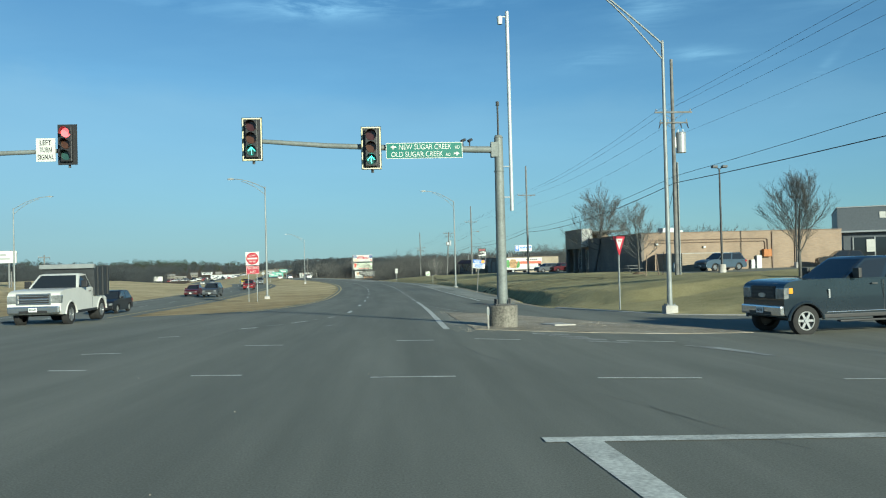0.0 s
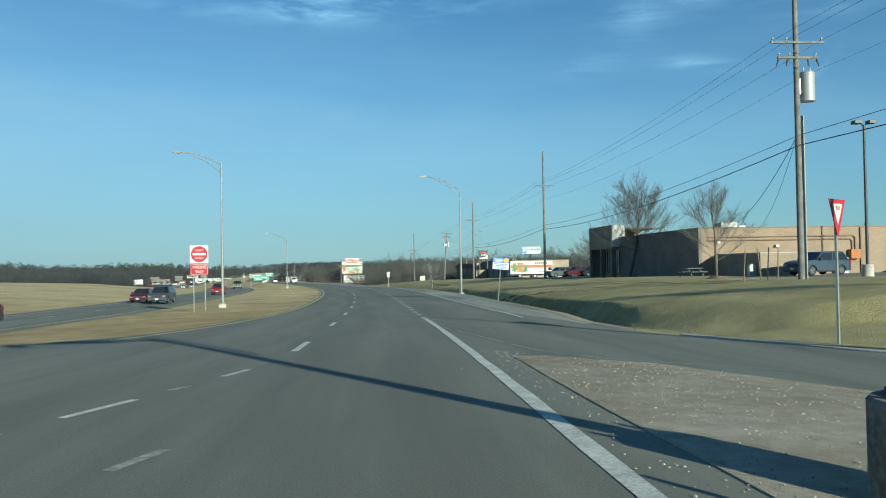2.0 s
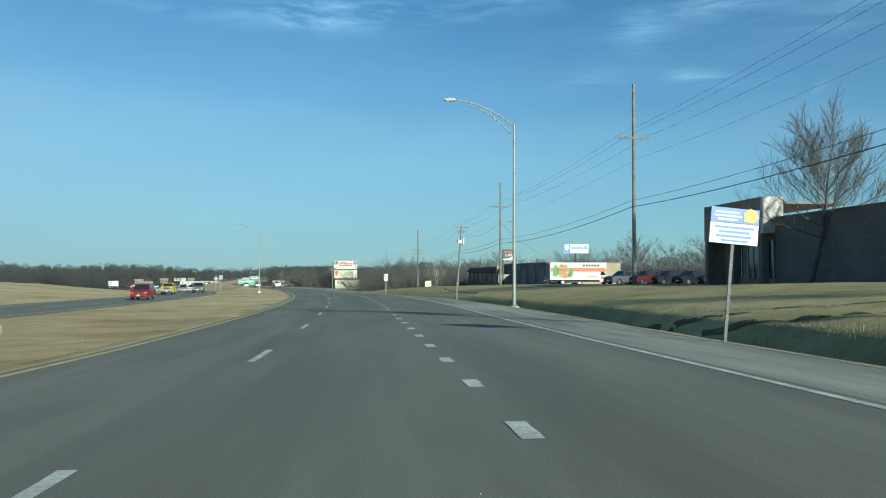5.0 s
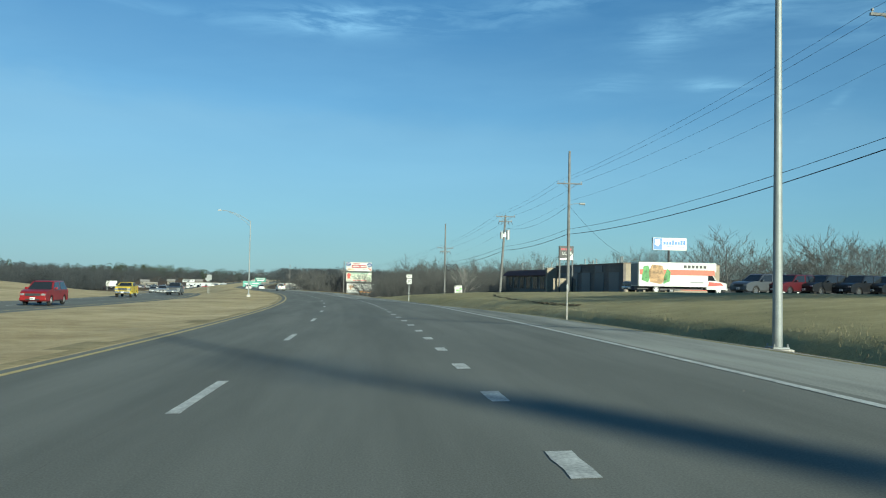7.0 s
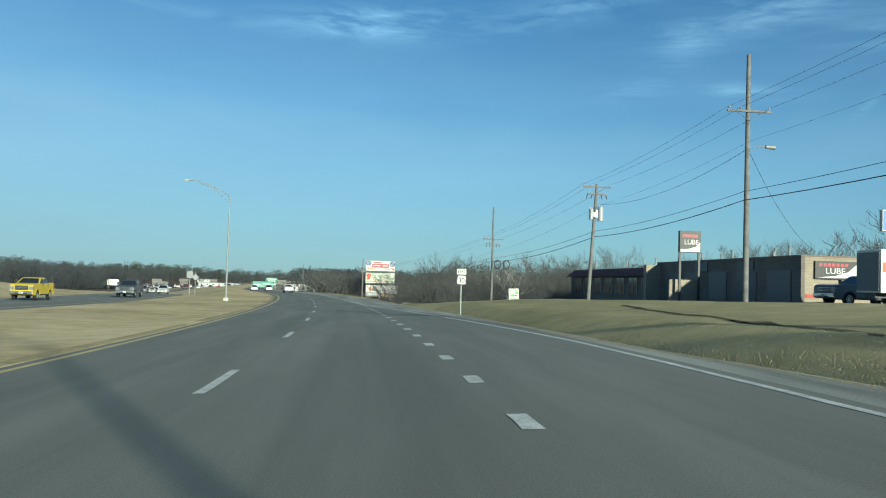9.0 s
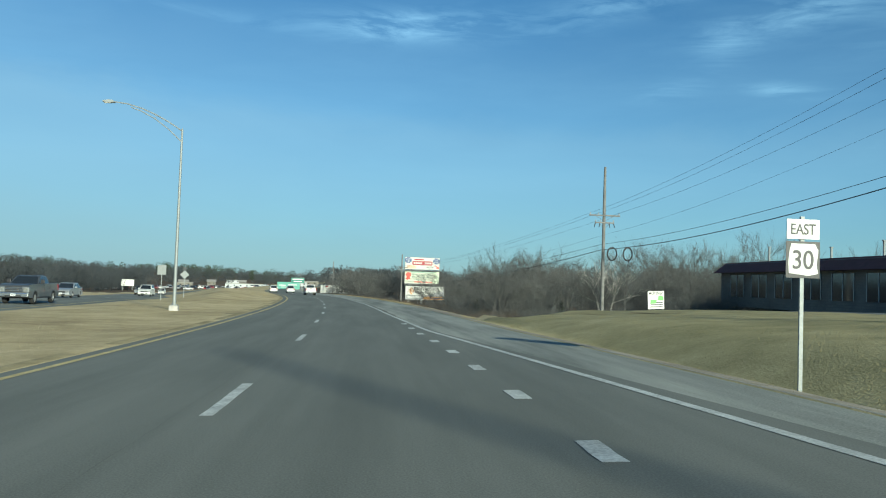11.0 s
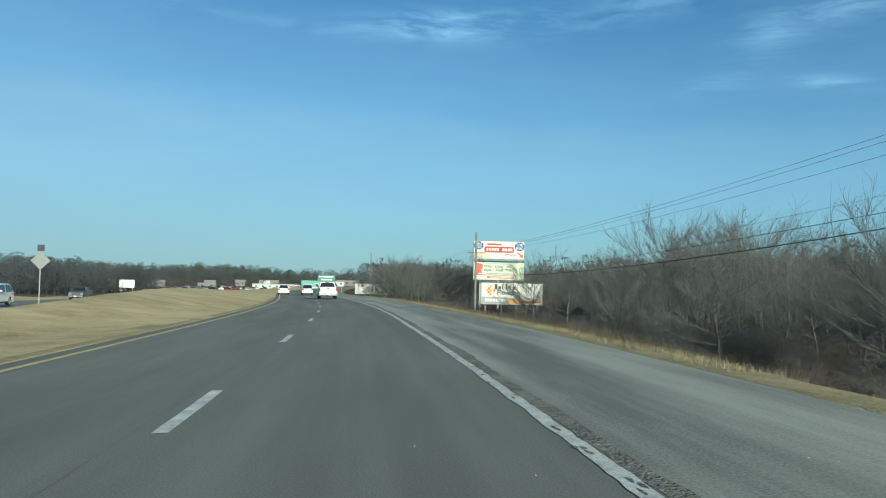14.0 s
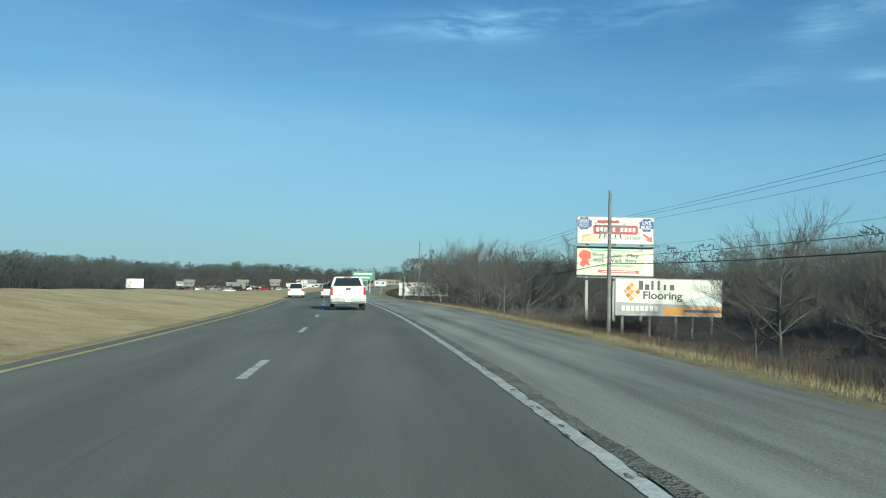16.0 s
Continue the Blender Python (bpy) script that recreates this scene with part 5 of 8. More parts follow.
for u in (-3, 0, 2.6):
    bm = bmesh.new()
    post(bm, u, 0.1, -0.6, 2.8, 0.08)
    part("post", bm, M_GALV, t)


# ---- buildings ----
def brick_mat(name, c1, c2, mortar, w=0.4, h=0.2):
    m = bpy.data.materials.new(name)
    m.use_nodes = True
    nt = m.node_tree
    b = nt.nodes["Principled BSDF"]
    b.inputs["Roughness"].default_value = 0.9
    tc = nt.nodes.new("ShaderNodeTexCoord")
    sp = nt.nodes.new("ShaderNodeSeparateXYZ")
    ad = nt.nodes.new("ShaderNodeMath")
    cb = nt.nodes.new("ShaderNodeCombineXYZ")
    nt.links.new(tc.outputs["Object"], sp.inputs[0])
    nt.links.new(sp.outputs[0], ad.inputs[0])
    nt.links.new(sp.outputs[1], ad.inputs[1])
    nt.links.new(ad.outputs[0], cb.inputs[0])
    nt.links.new(sp.outputs[2], cb.inputs[1])
    br = nt.nodes.new("ShaderNodeTexBrick")
    br.inputs["Scale"].default_value = 1.0
    br.inputs["Brick Width"].default_value = w
    br.inputs["Row Height"].default_value = h
    br.inputs["Mortar Size"].default_value = 0.012
    br.inputs["Color1"].default_value = (*c1, 1)
    br.inputs["Color2"].default_value = (*c2, 1)
    br.inputs["Mortar"].default_value = (*mortar, 1)
    nt.links.new(cb.outputs[0], br.inputs["Vector"])
    n = nt.nodes.new("ShaderNodeTexNoise")
    n.inputs["Scale"].default_value = 0.5
    n.inputs["Detail"].default_value = 6
    nt.links.new(tc.outputs["Object"], n.inputs["Vector"])
    mx = nt.nodes.new("ShaderNodeMixRGB")
    mx.blend_type = "MULTIPLY"
    mx.inputs[0].default_value = 0.5
    rp = nt.nodes.new("ShaderNodeValToRGB")
    rp.color_ramp.elements[0].position, rp.color_ramp.elements[0].color = 0.3, (0.55, 0.55, 0.55, 1)
    rp.color_ramp.elements[1].position = 0.65
    nt.links.new(n.outputs[0], rp.inputs[0])
    nt.links.new(br.outputs[0], mx.inputs[1])
    nt.links.new(rp.outputs[0], mx.inputs[2])
    nt.links.new(mx.outputs[0], b.inputs["Base Color"])
    bp = nt.nodes.new("ShaderNodeBump")
    bp.inputs["Strength"].default_value = 0.4
    bp.inputs["Distance"].default_value = 0.01
    nt.links.new(br.outputs["Fac"], bp.inputs["Height"])
    bp.invert = True
    nt.links.new(bp.outputs[0], b.inputs["Normal"])
    return m


M_BRICK = brick_mat("tan_brick", (0.318, 0.235, 0.167), (0.275, 0.2, 0.14), (0.27, 0.22, 0.175), 0.4, 0.1)
M_BLOCK = brick_mat("tan_block", (0.33, 0.265, 0.195), (0.29, 0.23, 0.165), (0.24, 0.20, 0.16))
# Block darkened for walls turned from the sun: shade put into the colour.
M_DARKBRICK = brick_mat("shade_dark_block", (0.195, 0.172, 0.152), (0.165, 0.146, 0.13), (0.135, 0.123, 0.11))
M_YELBRICK = brick_mat("buff_block", (0.37, 0.315, 0.235), (0.32, 0.27, 0.20), (0.24, 0.21, 0.17), 0.42, 0.2)
M_ROOF = mat("grey_roof_membrane", (0.25, 0.24, 0.22), 0.9)
M_TRIM = mat("brown_metal_trim", (0.16, 0.11, 0.08), 0.6, var=0.1)
M_WHITEPAINT = mat("white_painted_panel", (0.58, 0.575, 0.54), 0.7, var=0.08, scale=1.0)
M_GLASS = glass_dark("dark_window_glass")
M_RUST = mat("rusty_orange_box", (0.42, 0.17, 0.06), 0.8, var=0.25)
M_REDROOF = mat("dull_red_shingle", (0.13, 0.045, 0.04), 0.85, var=0.2, scale=2)
M_GREYMETAL = mat("grey_metal_cladding", (0.11, 0.125, 0.14), 0.5, 0.2, var=0.1)

# long tan brick building
g0 = gz(*sd(21.98, 90.95))
b1 = thing("brick_building", pose(21.98, 90.95, g0, 0, 0, 5.3), "low tan brick commercial building with a dark end wall", "building")
bm = bmesh.new()
box(bm, (0.3, 0, -0.8), (23.6, 0.3, 4.25))
part("wall", bm, M_BRICK, b1, "tan brick wall facing the lawn")
# end wall: the shade on this side is put into its darker block
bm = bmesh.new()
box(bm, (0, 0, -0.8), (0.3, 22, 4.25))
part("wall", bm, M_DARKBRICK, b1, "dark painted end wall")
bm = bmesh.new()
box(bm, (23.3, 0.3, -0.8), (23.6, 30, 4.25))
box(bm, (0.3, 29.7, -0.8), (23.3, 30, 4.25))
part("wall", bm, M_BRICK, b1)
bm = bmesh.new()
box(bm, (0.3, 0.3, 3.8), (23.3, 29.7, 3.95))
part("roof", bm, M_ROOF, b1)
bm = bmesh.new()
box(bm, (-0.04, -0.05, 4.25), (23.65, 0.34, 4.34))
box(bm, (-0.04, 0.34, 4.25), (0.34, 22, 4.34))
part("coping", bm, M_TRIM, b1, "brown metal coping")
for u, v, w, hh in ((4.0, 4.0, 1.6, 0.75), (6.0, 4.6, 0.7, 0.45)):
    bm = bmesh.new()
    box(bm, (u, v, 3.95), (u + w, v + 1.6, 3.95 + hh + 0.3), 0.03)
    box(bm, (u + 0.1, v - 0.02, 4.1), (u + w - 0.1, v, 3.95 + hh))
    part("rooftop_unit", bm, M_TANK, b1, "grey rooftop air unit")
for zz, x1 in ((3.45, 14.7), (3.15, 14.4)):
    bm = bmesh.new()
    tube(bm, [(0.8, -0.08, zz), (12, -0.08, zz), (x1 - 0.2, -0.08, zz), (x1, -0.08, zz - 0.15), (x1, -0.08, 2.2)], 0.05, 8)
    part("conduit", bm, M_TRIM, b1, "brown conduit along the wall top", smooth=True)
bm = bmesh.new()
box(bm, (14.05, -0.5, 1.35), (14.98, 0, 2.2), 0.03)
part("utility_box", bm, M_RUST, b1, "rusty orange utility box on the wall")
for u, w, hh in ((12.6, 0.45, 1.05), (13.25, 0.6, 1.5)):
    bm = bmesh.new()
    box(bm, (u, -0.35, 0.0), (u + w, -0.02, hh), 0.02)
    part("meter_box", bm, M_TANK, b1, "grey meter cabinet")
for u in (15.2, 17.9):
    bm = bmesh.new()
    box(bm, (u, -0.14, 0), (u + 0.16, -0.01, 4.2))
    part("downspout", bm, M_TRIM, b1)
for u, v in ((1.6, 2.9), (7.1, 2.5)):
    bm = bmesh.new()
    box(bm, (u, -0.25, v), (u + 0.3, 0, v + 0.22), 0.02)
    part("wall_lamp", bm, M_TANK, b1)
# entrance block at its far end
bm = bmesh.new()
box(bm, (-0.9, 22.0, 3.2), (0.6, 22.3, 5.75))
part("wall", bm, M_WHITEPAINT, b1, "pale sunlit entrance parapet")
bm = bmesh.new()
box(bm, (-0.9, 22.3, 3.0), (-0.6, 31.5, 5.75))
box(bm, (-0.6, 31.2, -0.8), (5.6, 31.5, 5.75))
box(bm, (0.6, 22.3, -0.8), (0.9, 31.2, 3.2))
part("wall", bm, M_BLOCK, b1)
bm = bmesh.new()
box(bm, (-0.6, 22.3, 5.3), (5.6, 31.2, 5.45))
part("roof", bm, M_ROOF, b1)
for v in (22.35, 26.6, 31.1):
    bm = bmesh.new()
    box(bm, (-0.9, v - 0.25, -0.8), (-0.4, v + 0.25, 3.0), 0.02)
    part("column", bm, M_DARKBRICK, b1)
for v in (23.2, 25.4, 28.0):
    bm = bmesh.new()
    box(bm, (0.56, v, 0.1), (0.6, v + 1.7, 2.8))
    wd = part("window", bm, M_GLASS, b1)
    for q in (0.0, 0.8, 1.6):
        bm = bmesh.new()
        box(bm, (0.50, v + q, 0.1), (0.56, v + q + 0.1, 2.8))
        part("frame", bm, M_WHITEPAINT, wd)
# service yard wall
t = thing("yard_wall", pose(24.0, 82.3, gz(*sd(24, 82.3)), 0, 0, 3.0), "low tan block yard wall beside the brick building", "wall")
bm = bmesh.new()
box(bm, (0.2, 0, -0.5), (5.2, 0.2, 1.78))
box(bm, (0, 0, -0.5), (0.2, 8.4, 1.78))
box(bm, (5.0, 0.2, -0.5), (5.2, 8.4, 1.78))
part("block_wall", bm, M_BLOCK, t)
bm = bmesh.new()
box(bm, (-0.03, -0.03, 1.78), (5.23, 0.23, 1.86))
box(bm, (-0.03, 0.23, 1.78), (0.23, 8.4, 1.86))
part("coping", bm, M_CONC, t)
t = thing("utility_cabinet", pose(23.62, 83.1, gz(*sd(23.62, 83.1)), 0, 0, 4) @ Matrix.Diagonal((0.68, 0.68, 0.72, 1)), "pale utility cabinet with a rounded top on the grass", "cabinet")
bm = bmesh.new()
prism(bm, [(-0.4, -0.1), (0.4, -0.1), (0.4, 1.0), (0.3, 1.25), (0.1, 1.36), (-0.1, 1.36), (-0.3, 1.25), (-0.4, 1.0)], "y", -0.3, 0.3)
part("body", bm, M_WHITEPAINT, t)
bm = bmesh.new()
box(bm, (-0.32, -0.315, 0.1), (0.32, -0.3, 0.95), 0.01)
part("door", bm, M_TANK, t)
t = thing("picnic_table", pose(19.3, 84.5, gz(*sd(19.3, 84.5)), 0, 0, 30), "weathered wooden picnic table on the grass", "table")
bm = bmesh.new()
box(bm, (-0.9, -0.37, 0.70), (0.9, 0.37, 0.75), 0.01)
part("tabletop", bm, M_WOODPOLE, t)
for v in (-0.7, 0.7):
    bm = bmesh.new()
    box(bm, (-0.9, v - 0.13, 0.42), (0.9, v + 0.13, 0.46), 0.01)
    part("bench", bm, M_WOODPOLE, t)
for u in (-0.65, 0.65):
    bm = bmesh.new()
    for k in (-1, 1):
        rod(bm, (u, k * 0.25, 0.7), (u, k * 0.7, -0.03), 0.04, n=6)
    box(bm, (u - 0.03, -0.75, 0.36), (u + 0.03, 0.75, 0.42))
    part("leg_frame", bm, M_WOODPOLE, t)
for i, (u, v, a) in enumerate(((15.9, 64.5, 4), (17.0, 64.8, -6), (17.25, 64.5, 3), (18.0, 64.9, 2))):
    t = thing("stake", pose(u, v, gz(*sd(u, v)), 0, a, 0), "thin dark wooden stake in the grass", "stake", "stakes in the grass")
    bm = bmesh.new()
    rod(bm, (0, 0, -0.2), (0, 0, 1.75), 0.035, 0.03, 7)
    part("stick", bm, M_TRIM, t)

# car dealer's dark building
g0 = gz(*sd(46.6, 95))
b2 = thing("showroom_building", pose(46.6, 95.0, g0, 0, 0, -24) @ Matrix.Diagonal((1.25, 1.25, 1.2, 1)), "dark grey metal-clad showroom with pale lettering shapes", "building")
bm = bmesh.new()
box(bm, (0, 0, -0.8), (26, 16, 3.3))
part("wall", bm, M_GREYMETAL, b2)
bm = bmesh.new()
box(bm, (-0.5, -0.5, 3.3), (26.5, 16.5, 5.6), 0.03)
fa = part("fascia", bm, M_GREYMETAL, b2)
bm = bmesh.new()
box(bm, (-0.62, -0.62, 3.2), (26.6, 16.6, 3.36))
box(bm, (-0.56, -0.56, 5.6), (26.56, 16.56, 5.7))
part("trim", bm, M_TANK, fa)
bars(fa, [(3.0 + 0.75 * k, 3.5 + 0.75 * k, 4.5, 5.1) for k in range(9)], -0.505, M_WHITEPAINT, 0.05)
for u in (0.8, 5.2, 9.6, 14.0, 18.4):
    bm = bmesh.new()
    box(bm, (u, -0.06, 0.2), (u + 3.6, -0.01, 2.7))
    wnd = part("window", bm, M_GLASS, b2)
    bm = bmesh.new()
    for a in (0, 1.8, 3.6):
        box(bm, (u + a - 0.05, -0.1, 0.15), (u + a + 0.05, -0.06, 2.75))
    part("frame", bm, M_TANK, wnd)
bm = bmesh.new()
box(bm, (1.9, -0.14, 1.3), (2.6, -0.1, 2.5))
part("poster", bm, M_WHITEPAINT, b2)

# lube shop
g0 = gz(*sd(13.9, 182.4))
b3 = thing("shop_building", pose(13.9, 182.4, g0, 0, 0, 10.0), "long low workshop building with bays in shade", "building")
bm = bmesh.new()
box(bm, (0.3, 0, -0.8), (12, 0.3, 3.5))
part("wall", bm, M_YELBRICK, b3, "buff block end wall")
bm = bmesh.new()
box(bm, (0.35, -0.03, 0.5), (11.9, 0, 0.75))
part("stripe", bm, mat("red_wall_stripe", (0.45, 0.07, 0.05), 0.7), b3)
# highway side: darker than the buff end, its shade carried by the block colour
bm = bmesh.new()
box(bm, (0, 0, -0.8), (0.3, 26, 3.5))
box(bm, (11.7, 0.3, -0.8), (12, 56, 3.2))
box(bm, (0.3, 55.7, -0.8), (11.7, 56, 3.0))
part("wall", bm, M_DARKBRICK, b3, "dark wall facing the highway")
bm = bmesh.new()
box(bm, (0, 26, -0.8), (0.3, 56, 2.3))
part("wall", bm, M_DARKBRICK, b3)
bm = bmesh.new()
prism(bm, [(-0.7, 2.2), (0.5, 3.15), (0.8, 3.15), (0.8, 2.2)], "y", 26.2, 56.2)
part("mansard", bm, M_REDROOF, b3, "dull red shingle mansard")
bm = bmesh.new()
box(bm, (0.3, 0.3, 2.9), (11.7, 55.7, 3.02))
part("roof", bm, M_ROOF, b3)
bm = bmesh.new()
box(bm, (-1.5, 25.2, -0.8), (0, 26.0, 3.3))
part("pier", bm, M_YELBRICK, b3, "buff block pier")
bm = bmesh.new()
box(bm, (-0.05, -0.06, 3.5), (12.05, 0.36, 3.6))
box(bm, (-0.05, 0.36, 3.5), (0.36, 26, 3.6))
part("coping", bm, M_TRIM, b3)
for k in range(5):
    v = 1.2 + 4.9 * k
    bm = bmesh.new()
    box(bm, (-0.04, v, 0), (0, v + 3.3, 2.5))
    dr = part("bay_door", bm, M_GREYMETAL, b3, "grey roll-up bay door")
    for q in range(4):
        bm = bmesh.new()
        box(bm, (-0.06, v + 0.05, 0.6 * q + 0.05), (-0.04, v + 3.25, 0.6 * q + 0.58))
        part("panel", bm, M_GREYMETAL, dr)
for k in range(7):
    v = 27.4 + 4.0 * k
    bm = bmesh.new()
    box(bm, (-0.04, v, 0.1), (0, v + 2.6, 2.0))
    wd = part("window", bm, M_GLASS, b3)
    bm = bmesh.new()
    for q in (0, 1.3, 2.6):
        box(bm, (-0.07, v + q - 0.04, 0.1), (-0.04, v + q + 0.04, 2.0))
    part("frame", bm, M_TANK, wd)
for k, (v, hh) in enumerate(((4, 0.8), (8, 0.5), (9.5, 0.9), (13, 0.7), (17, 0.6), (23, 0.9), (30, 0.5), (36, 0.7), (44, 0.6), (50, 0.8))):
    bm = bmesh.new()
    rod(bm, (1.5 + (k % 3), v, 3.0), (1.5 + (k % 3), v, 3.6 + hh), 0.09, n=8)
    rod(bm, (1.5 + (k % 3), v, 3.6 + hh), (1.5 + (k % 3), v, 3.68 + hh), 0.15, n=8)
    part("vent_pipe", bm, M_GALV, b3)
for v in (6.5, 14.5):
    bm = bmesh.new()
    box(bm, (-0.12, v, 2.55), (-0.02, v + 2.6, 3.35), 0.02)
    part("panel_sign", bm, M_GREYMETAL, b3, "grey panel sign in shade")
bm = bmesh.new()
box(bm, (1.0, -0.16, 1.9), (4.4, -0.02, 3.2), 0.02)
sg = part("shop_sign", bm, M_SIGNBLACK, b3, "black and white shop sign")
bm = bmesh.new()
prism(bm, [(1.15, 2.0), (4.25, 2.0), (4.25, 3.0), (3.6, 2.45), (2.6, 2.15)], "y", -0.166, -0.161)
part("swoosh", bm, M_SIGNWHITE, sg)
text_part("lettering", "LUBE", 0.42, (2.6, -0.17, 2.5), M_SIGNWHITE, sg, width=1.5)
bars(sg, [(1.3 + 0.34 * k, 1.54 + 0.34 * k, 2.82, 3.05) for k in range(7)], -0.164, M_SIGNRED)

t = thing("pylon_sign", at_xy(8.85, 193.6, 8), "tall pylon sign on two dark posts with black and white panel", "sign")
gp = gz(*sd(8.85, 193.6))
for u in (-0.85, 0.85):
    bm = bmesh.new()
    box(bm, (u - 0.09, -0.09, -0.3), (u + 0.09, 0.09, 4.1 - gp))
    part("post", bm, M_DARKSTEEL, t)
bm = bmesh.new()
box(bm, (-0.95, -0.18, 2.25 - gp), (0.95, 0.18, 4.1 - gp), 0.02)
pn = part("sign_box", bm, M_SIGNBLACK, t, "black sign box")
bm = bmesh.new()
prism(bm, [(-0.88, 2.3 - gp), (0.88, 2.3 - gp), (0.88, 3.2 - gp), (0.5, 2.75 - gp), (-0.2, 2.55 - gp), (-0.88, 2.52 - gp)], "y", -0.19, -0.182)
part("swoosh", bm, M_SIGNWHITE, pn)
text_part("lettering", "LUBE", 0.42, (0.1, -0.195, 3.15 - gp), M_SIGNWHITE, pn, width=1.25)
bars(pn, [(-0.7 + 0.2 * k, -0.56 + 0.2 * k, 3.55 - gp, 3.8 - gp) for k in range(7)], -0.184, M_SIGNRED)
bm = bmesh.new()
box(bm, (-1.5, 0.6, -0.3), (1.5, 0.8, 1.9))
part("screen_wall", bm, M_YELBRICK, t, "buff block wall behind the posts")

# white and blue shop sign on a single pole
t = thing("pole_sign", at_xy(16.7, 173.2, 8), "white and blue shop sign on a dark pole", "sign")
gp = gz(*sd(16.7, 173.2)) - 0.22
bm = bmesh.new()
rod(bm, (0, 0.1, -0.3), (0, 0.1, 2.75 - gp), 0.13, n=12)
part("pole", bm, M_DARKSTEEL, t, smooth=True)
bm = bmesh.new()
box(bm, (-1.85, -0.15, 2.72 - gp), (1.85, 0.15, 4.02 - gp), 0.02)
pn = part("sign_box", bm, M_SIGNWHITE, t)
bm = bmesh.new()
box(bm, (-1.8, -0.157, 2.77 - gp), (-0.85, -0.151, 3.97 - gp))
part("blue_field", bm, M_SIGNBLUE, pn, "blue field with a pale shape")
bm = bmesh.new()
prism(bm, [(-1.65, 3.3 - gp), (-1.3, 3.1 - gp), (-1.05, 3.4 - gp), (-1.1, 3.85 - gp), (-1.6, 3.85 - gp)], "y", -0.164, -0.158)
part("emblem", bm, M_SIGNWHITE, pn)
bars(pn, [(-0.7 + 0.31 * k, -0.46 + 0.31 * k, 3.3 - gp, (3.62 if k in (0, 1, 2, 4, 5) else 3.78) - gp) for k in range(8)] + [(-0.3, 1.6, 3.05 - gp, 3.12 - gp)], -0.152, M_SIGNBLUE)

# ---- billboards ----
M_BBFRAME = mat("grey_billboard_frame", (0.22, 0.23, 0.23), 0.6, 0.3)
M_BOARD = mat("white_billboard_sheet", (0.50, 0.51, 0.47), 0.6, var=0.06, scale=0.8)
M_PALEGREEN = mat("pale_green_print", (0.55, 0.66, 0.47), 0.6, var=0.12, scale=0.7)
M_NAVY = mat("navy_print", (0.03, 0.07, 0.20), 0.6)
M_CRIMSON = mat("dark_red_print", (0.33, 0.04, 0.05), 0.6)
M_REDPRINT = mat("red_print", (0.62, 0.08, 0.06), 0.6)
M_ORANGEPRINT = mat("orange_print", (0.55, 0.25, 0.05), 0.6)
M_GREYPRINT = mat("grey_print", (0.26, 0.27, 0.27), 0.6)
M_SAGE = mat("sage_lettering", (0.07, 0.12, 0.10), 0.6)
M_SKIN = mat("tan_print", (0.60, 0.42, 0.30), 0.6, var=0.3, scale=1.5)


def board(parent, w, h, z0, name="panel"):
    bm = bmesh.new()
    box(bm, (-w / 2, -0.1, z0), (w / 2, 0.0, z0 + h))
    p = part(name, bm, M_BOARD, parent, "printed vinyl billboard face")
    bm = bmesh.new()
    for a, b in (((-w / 2 - 0.06, z0 - 0.08), (w / 2 + 0.06, z0)), ((-w / 2 - 0.06, z0 + h), (w / 2 + 0.06, z0 + h + 0.06)), ((-w / 2 - 0.06, z0), (-w / 2, z0 + h)), ((w / 2, z0), (w / 2 + 0.06, z0 + h))):
        box(bm, (a[0], -0.13, a[1]), (b[0], 0.12, b[1]))
    part("frame", bm, M_BBFRAME, p)
    return p


def shape(parent, name, outline, y, material, label=""):
    bm = bmesh.new()
    prism(bm, outline, "y", y - 0.006, y)
    return part(name, bm, material, parent, label)


def burst(cx, cz, rx, rz, n=16):
    return [(cx + rx * (1 if i % 2 else 0.84) * math.cos(2 * math.pi * i / n), cz + rz * (1 if i % 2 else 0.84) * math.sin(2 * math.pi * i / n)) for i in range(n)]


gb = gz(*sd(-36.1, 356.3))
t = thing("double_billboard", pose(-36.1, 356.3, gb, 0, 0, 11), "two stacked roadside billboards on steel posts", "billboard")
for u in (-3.0, 0.0, 3.0):
    bm = bmesh.new()
    box(bm, (u - 0.15, 0.35, -0.6), (u + 0.15, 0.65, 4.7 - gb))
    part("post", bm, M_BBFRAME, t)
Z1, Z2 = 1.9 - gb, -1.55 - gb
p1 = board(t, 8.3, 2.85, Z1)
shape(p1, "starburst", burst(-3.45, Z1 + 2.15, 0.95, 0.75), -0.102, M_NAVY, "navy starburst")
text_part("lettering", "GREAT", 0.42, (-3.45, -0.115, Z1 + 2.42), M_SIGNWHITE, p1, width=1.2)
text_part("lettering", "FOOD", 0.42, (-3.45, -0.115, Z1 + 1.9), M_SIGNWHITE, p1, width=1.0)
shape(p1, "starburst", burst(3.4, Z1 + 2.05, 0.9, 0.8), -0.102, M_NAVY, "navy starburst")
text_part("lettering", "LIVE", 0.42, (3.4, -0.115, Z1 + 2.32), M_SIGNWHITE, p1, width=0.9)
text_part("lettering", "MUSIC", 0.42, (3.4, -0.115, Z1 + 1.8), M_SIGNWHITE, p1, width=1.15)
shape(p1, "banner", [(-2.3, Z1 + 1.0), (2.3, Z1 + 1.0), (2.45, Z1 + 1.2), (2.45, Z1 + 1.8), (2.3, Z1 + 2.0), (-2.3, Z1 + 2.0), (-2.45, Z1 + 1.8), (-2.45, Z1 + 1.2)], -0.102, M_CRIMSON, "dark red banner")
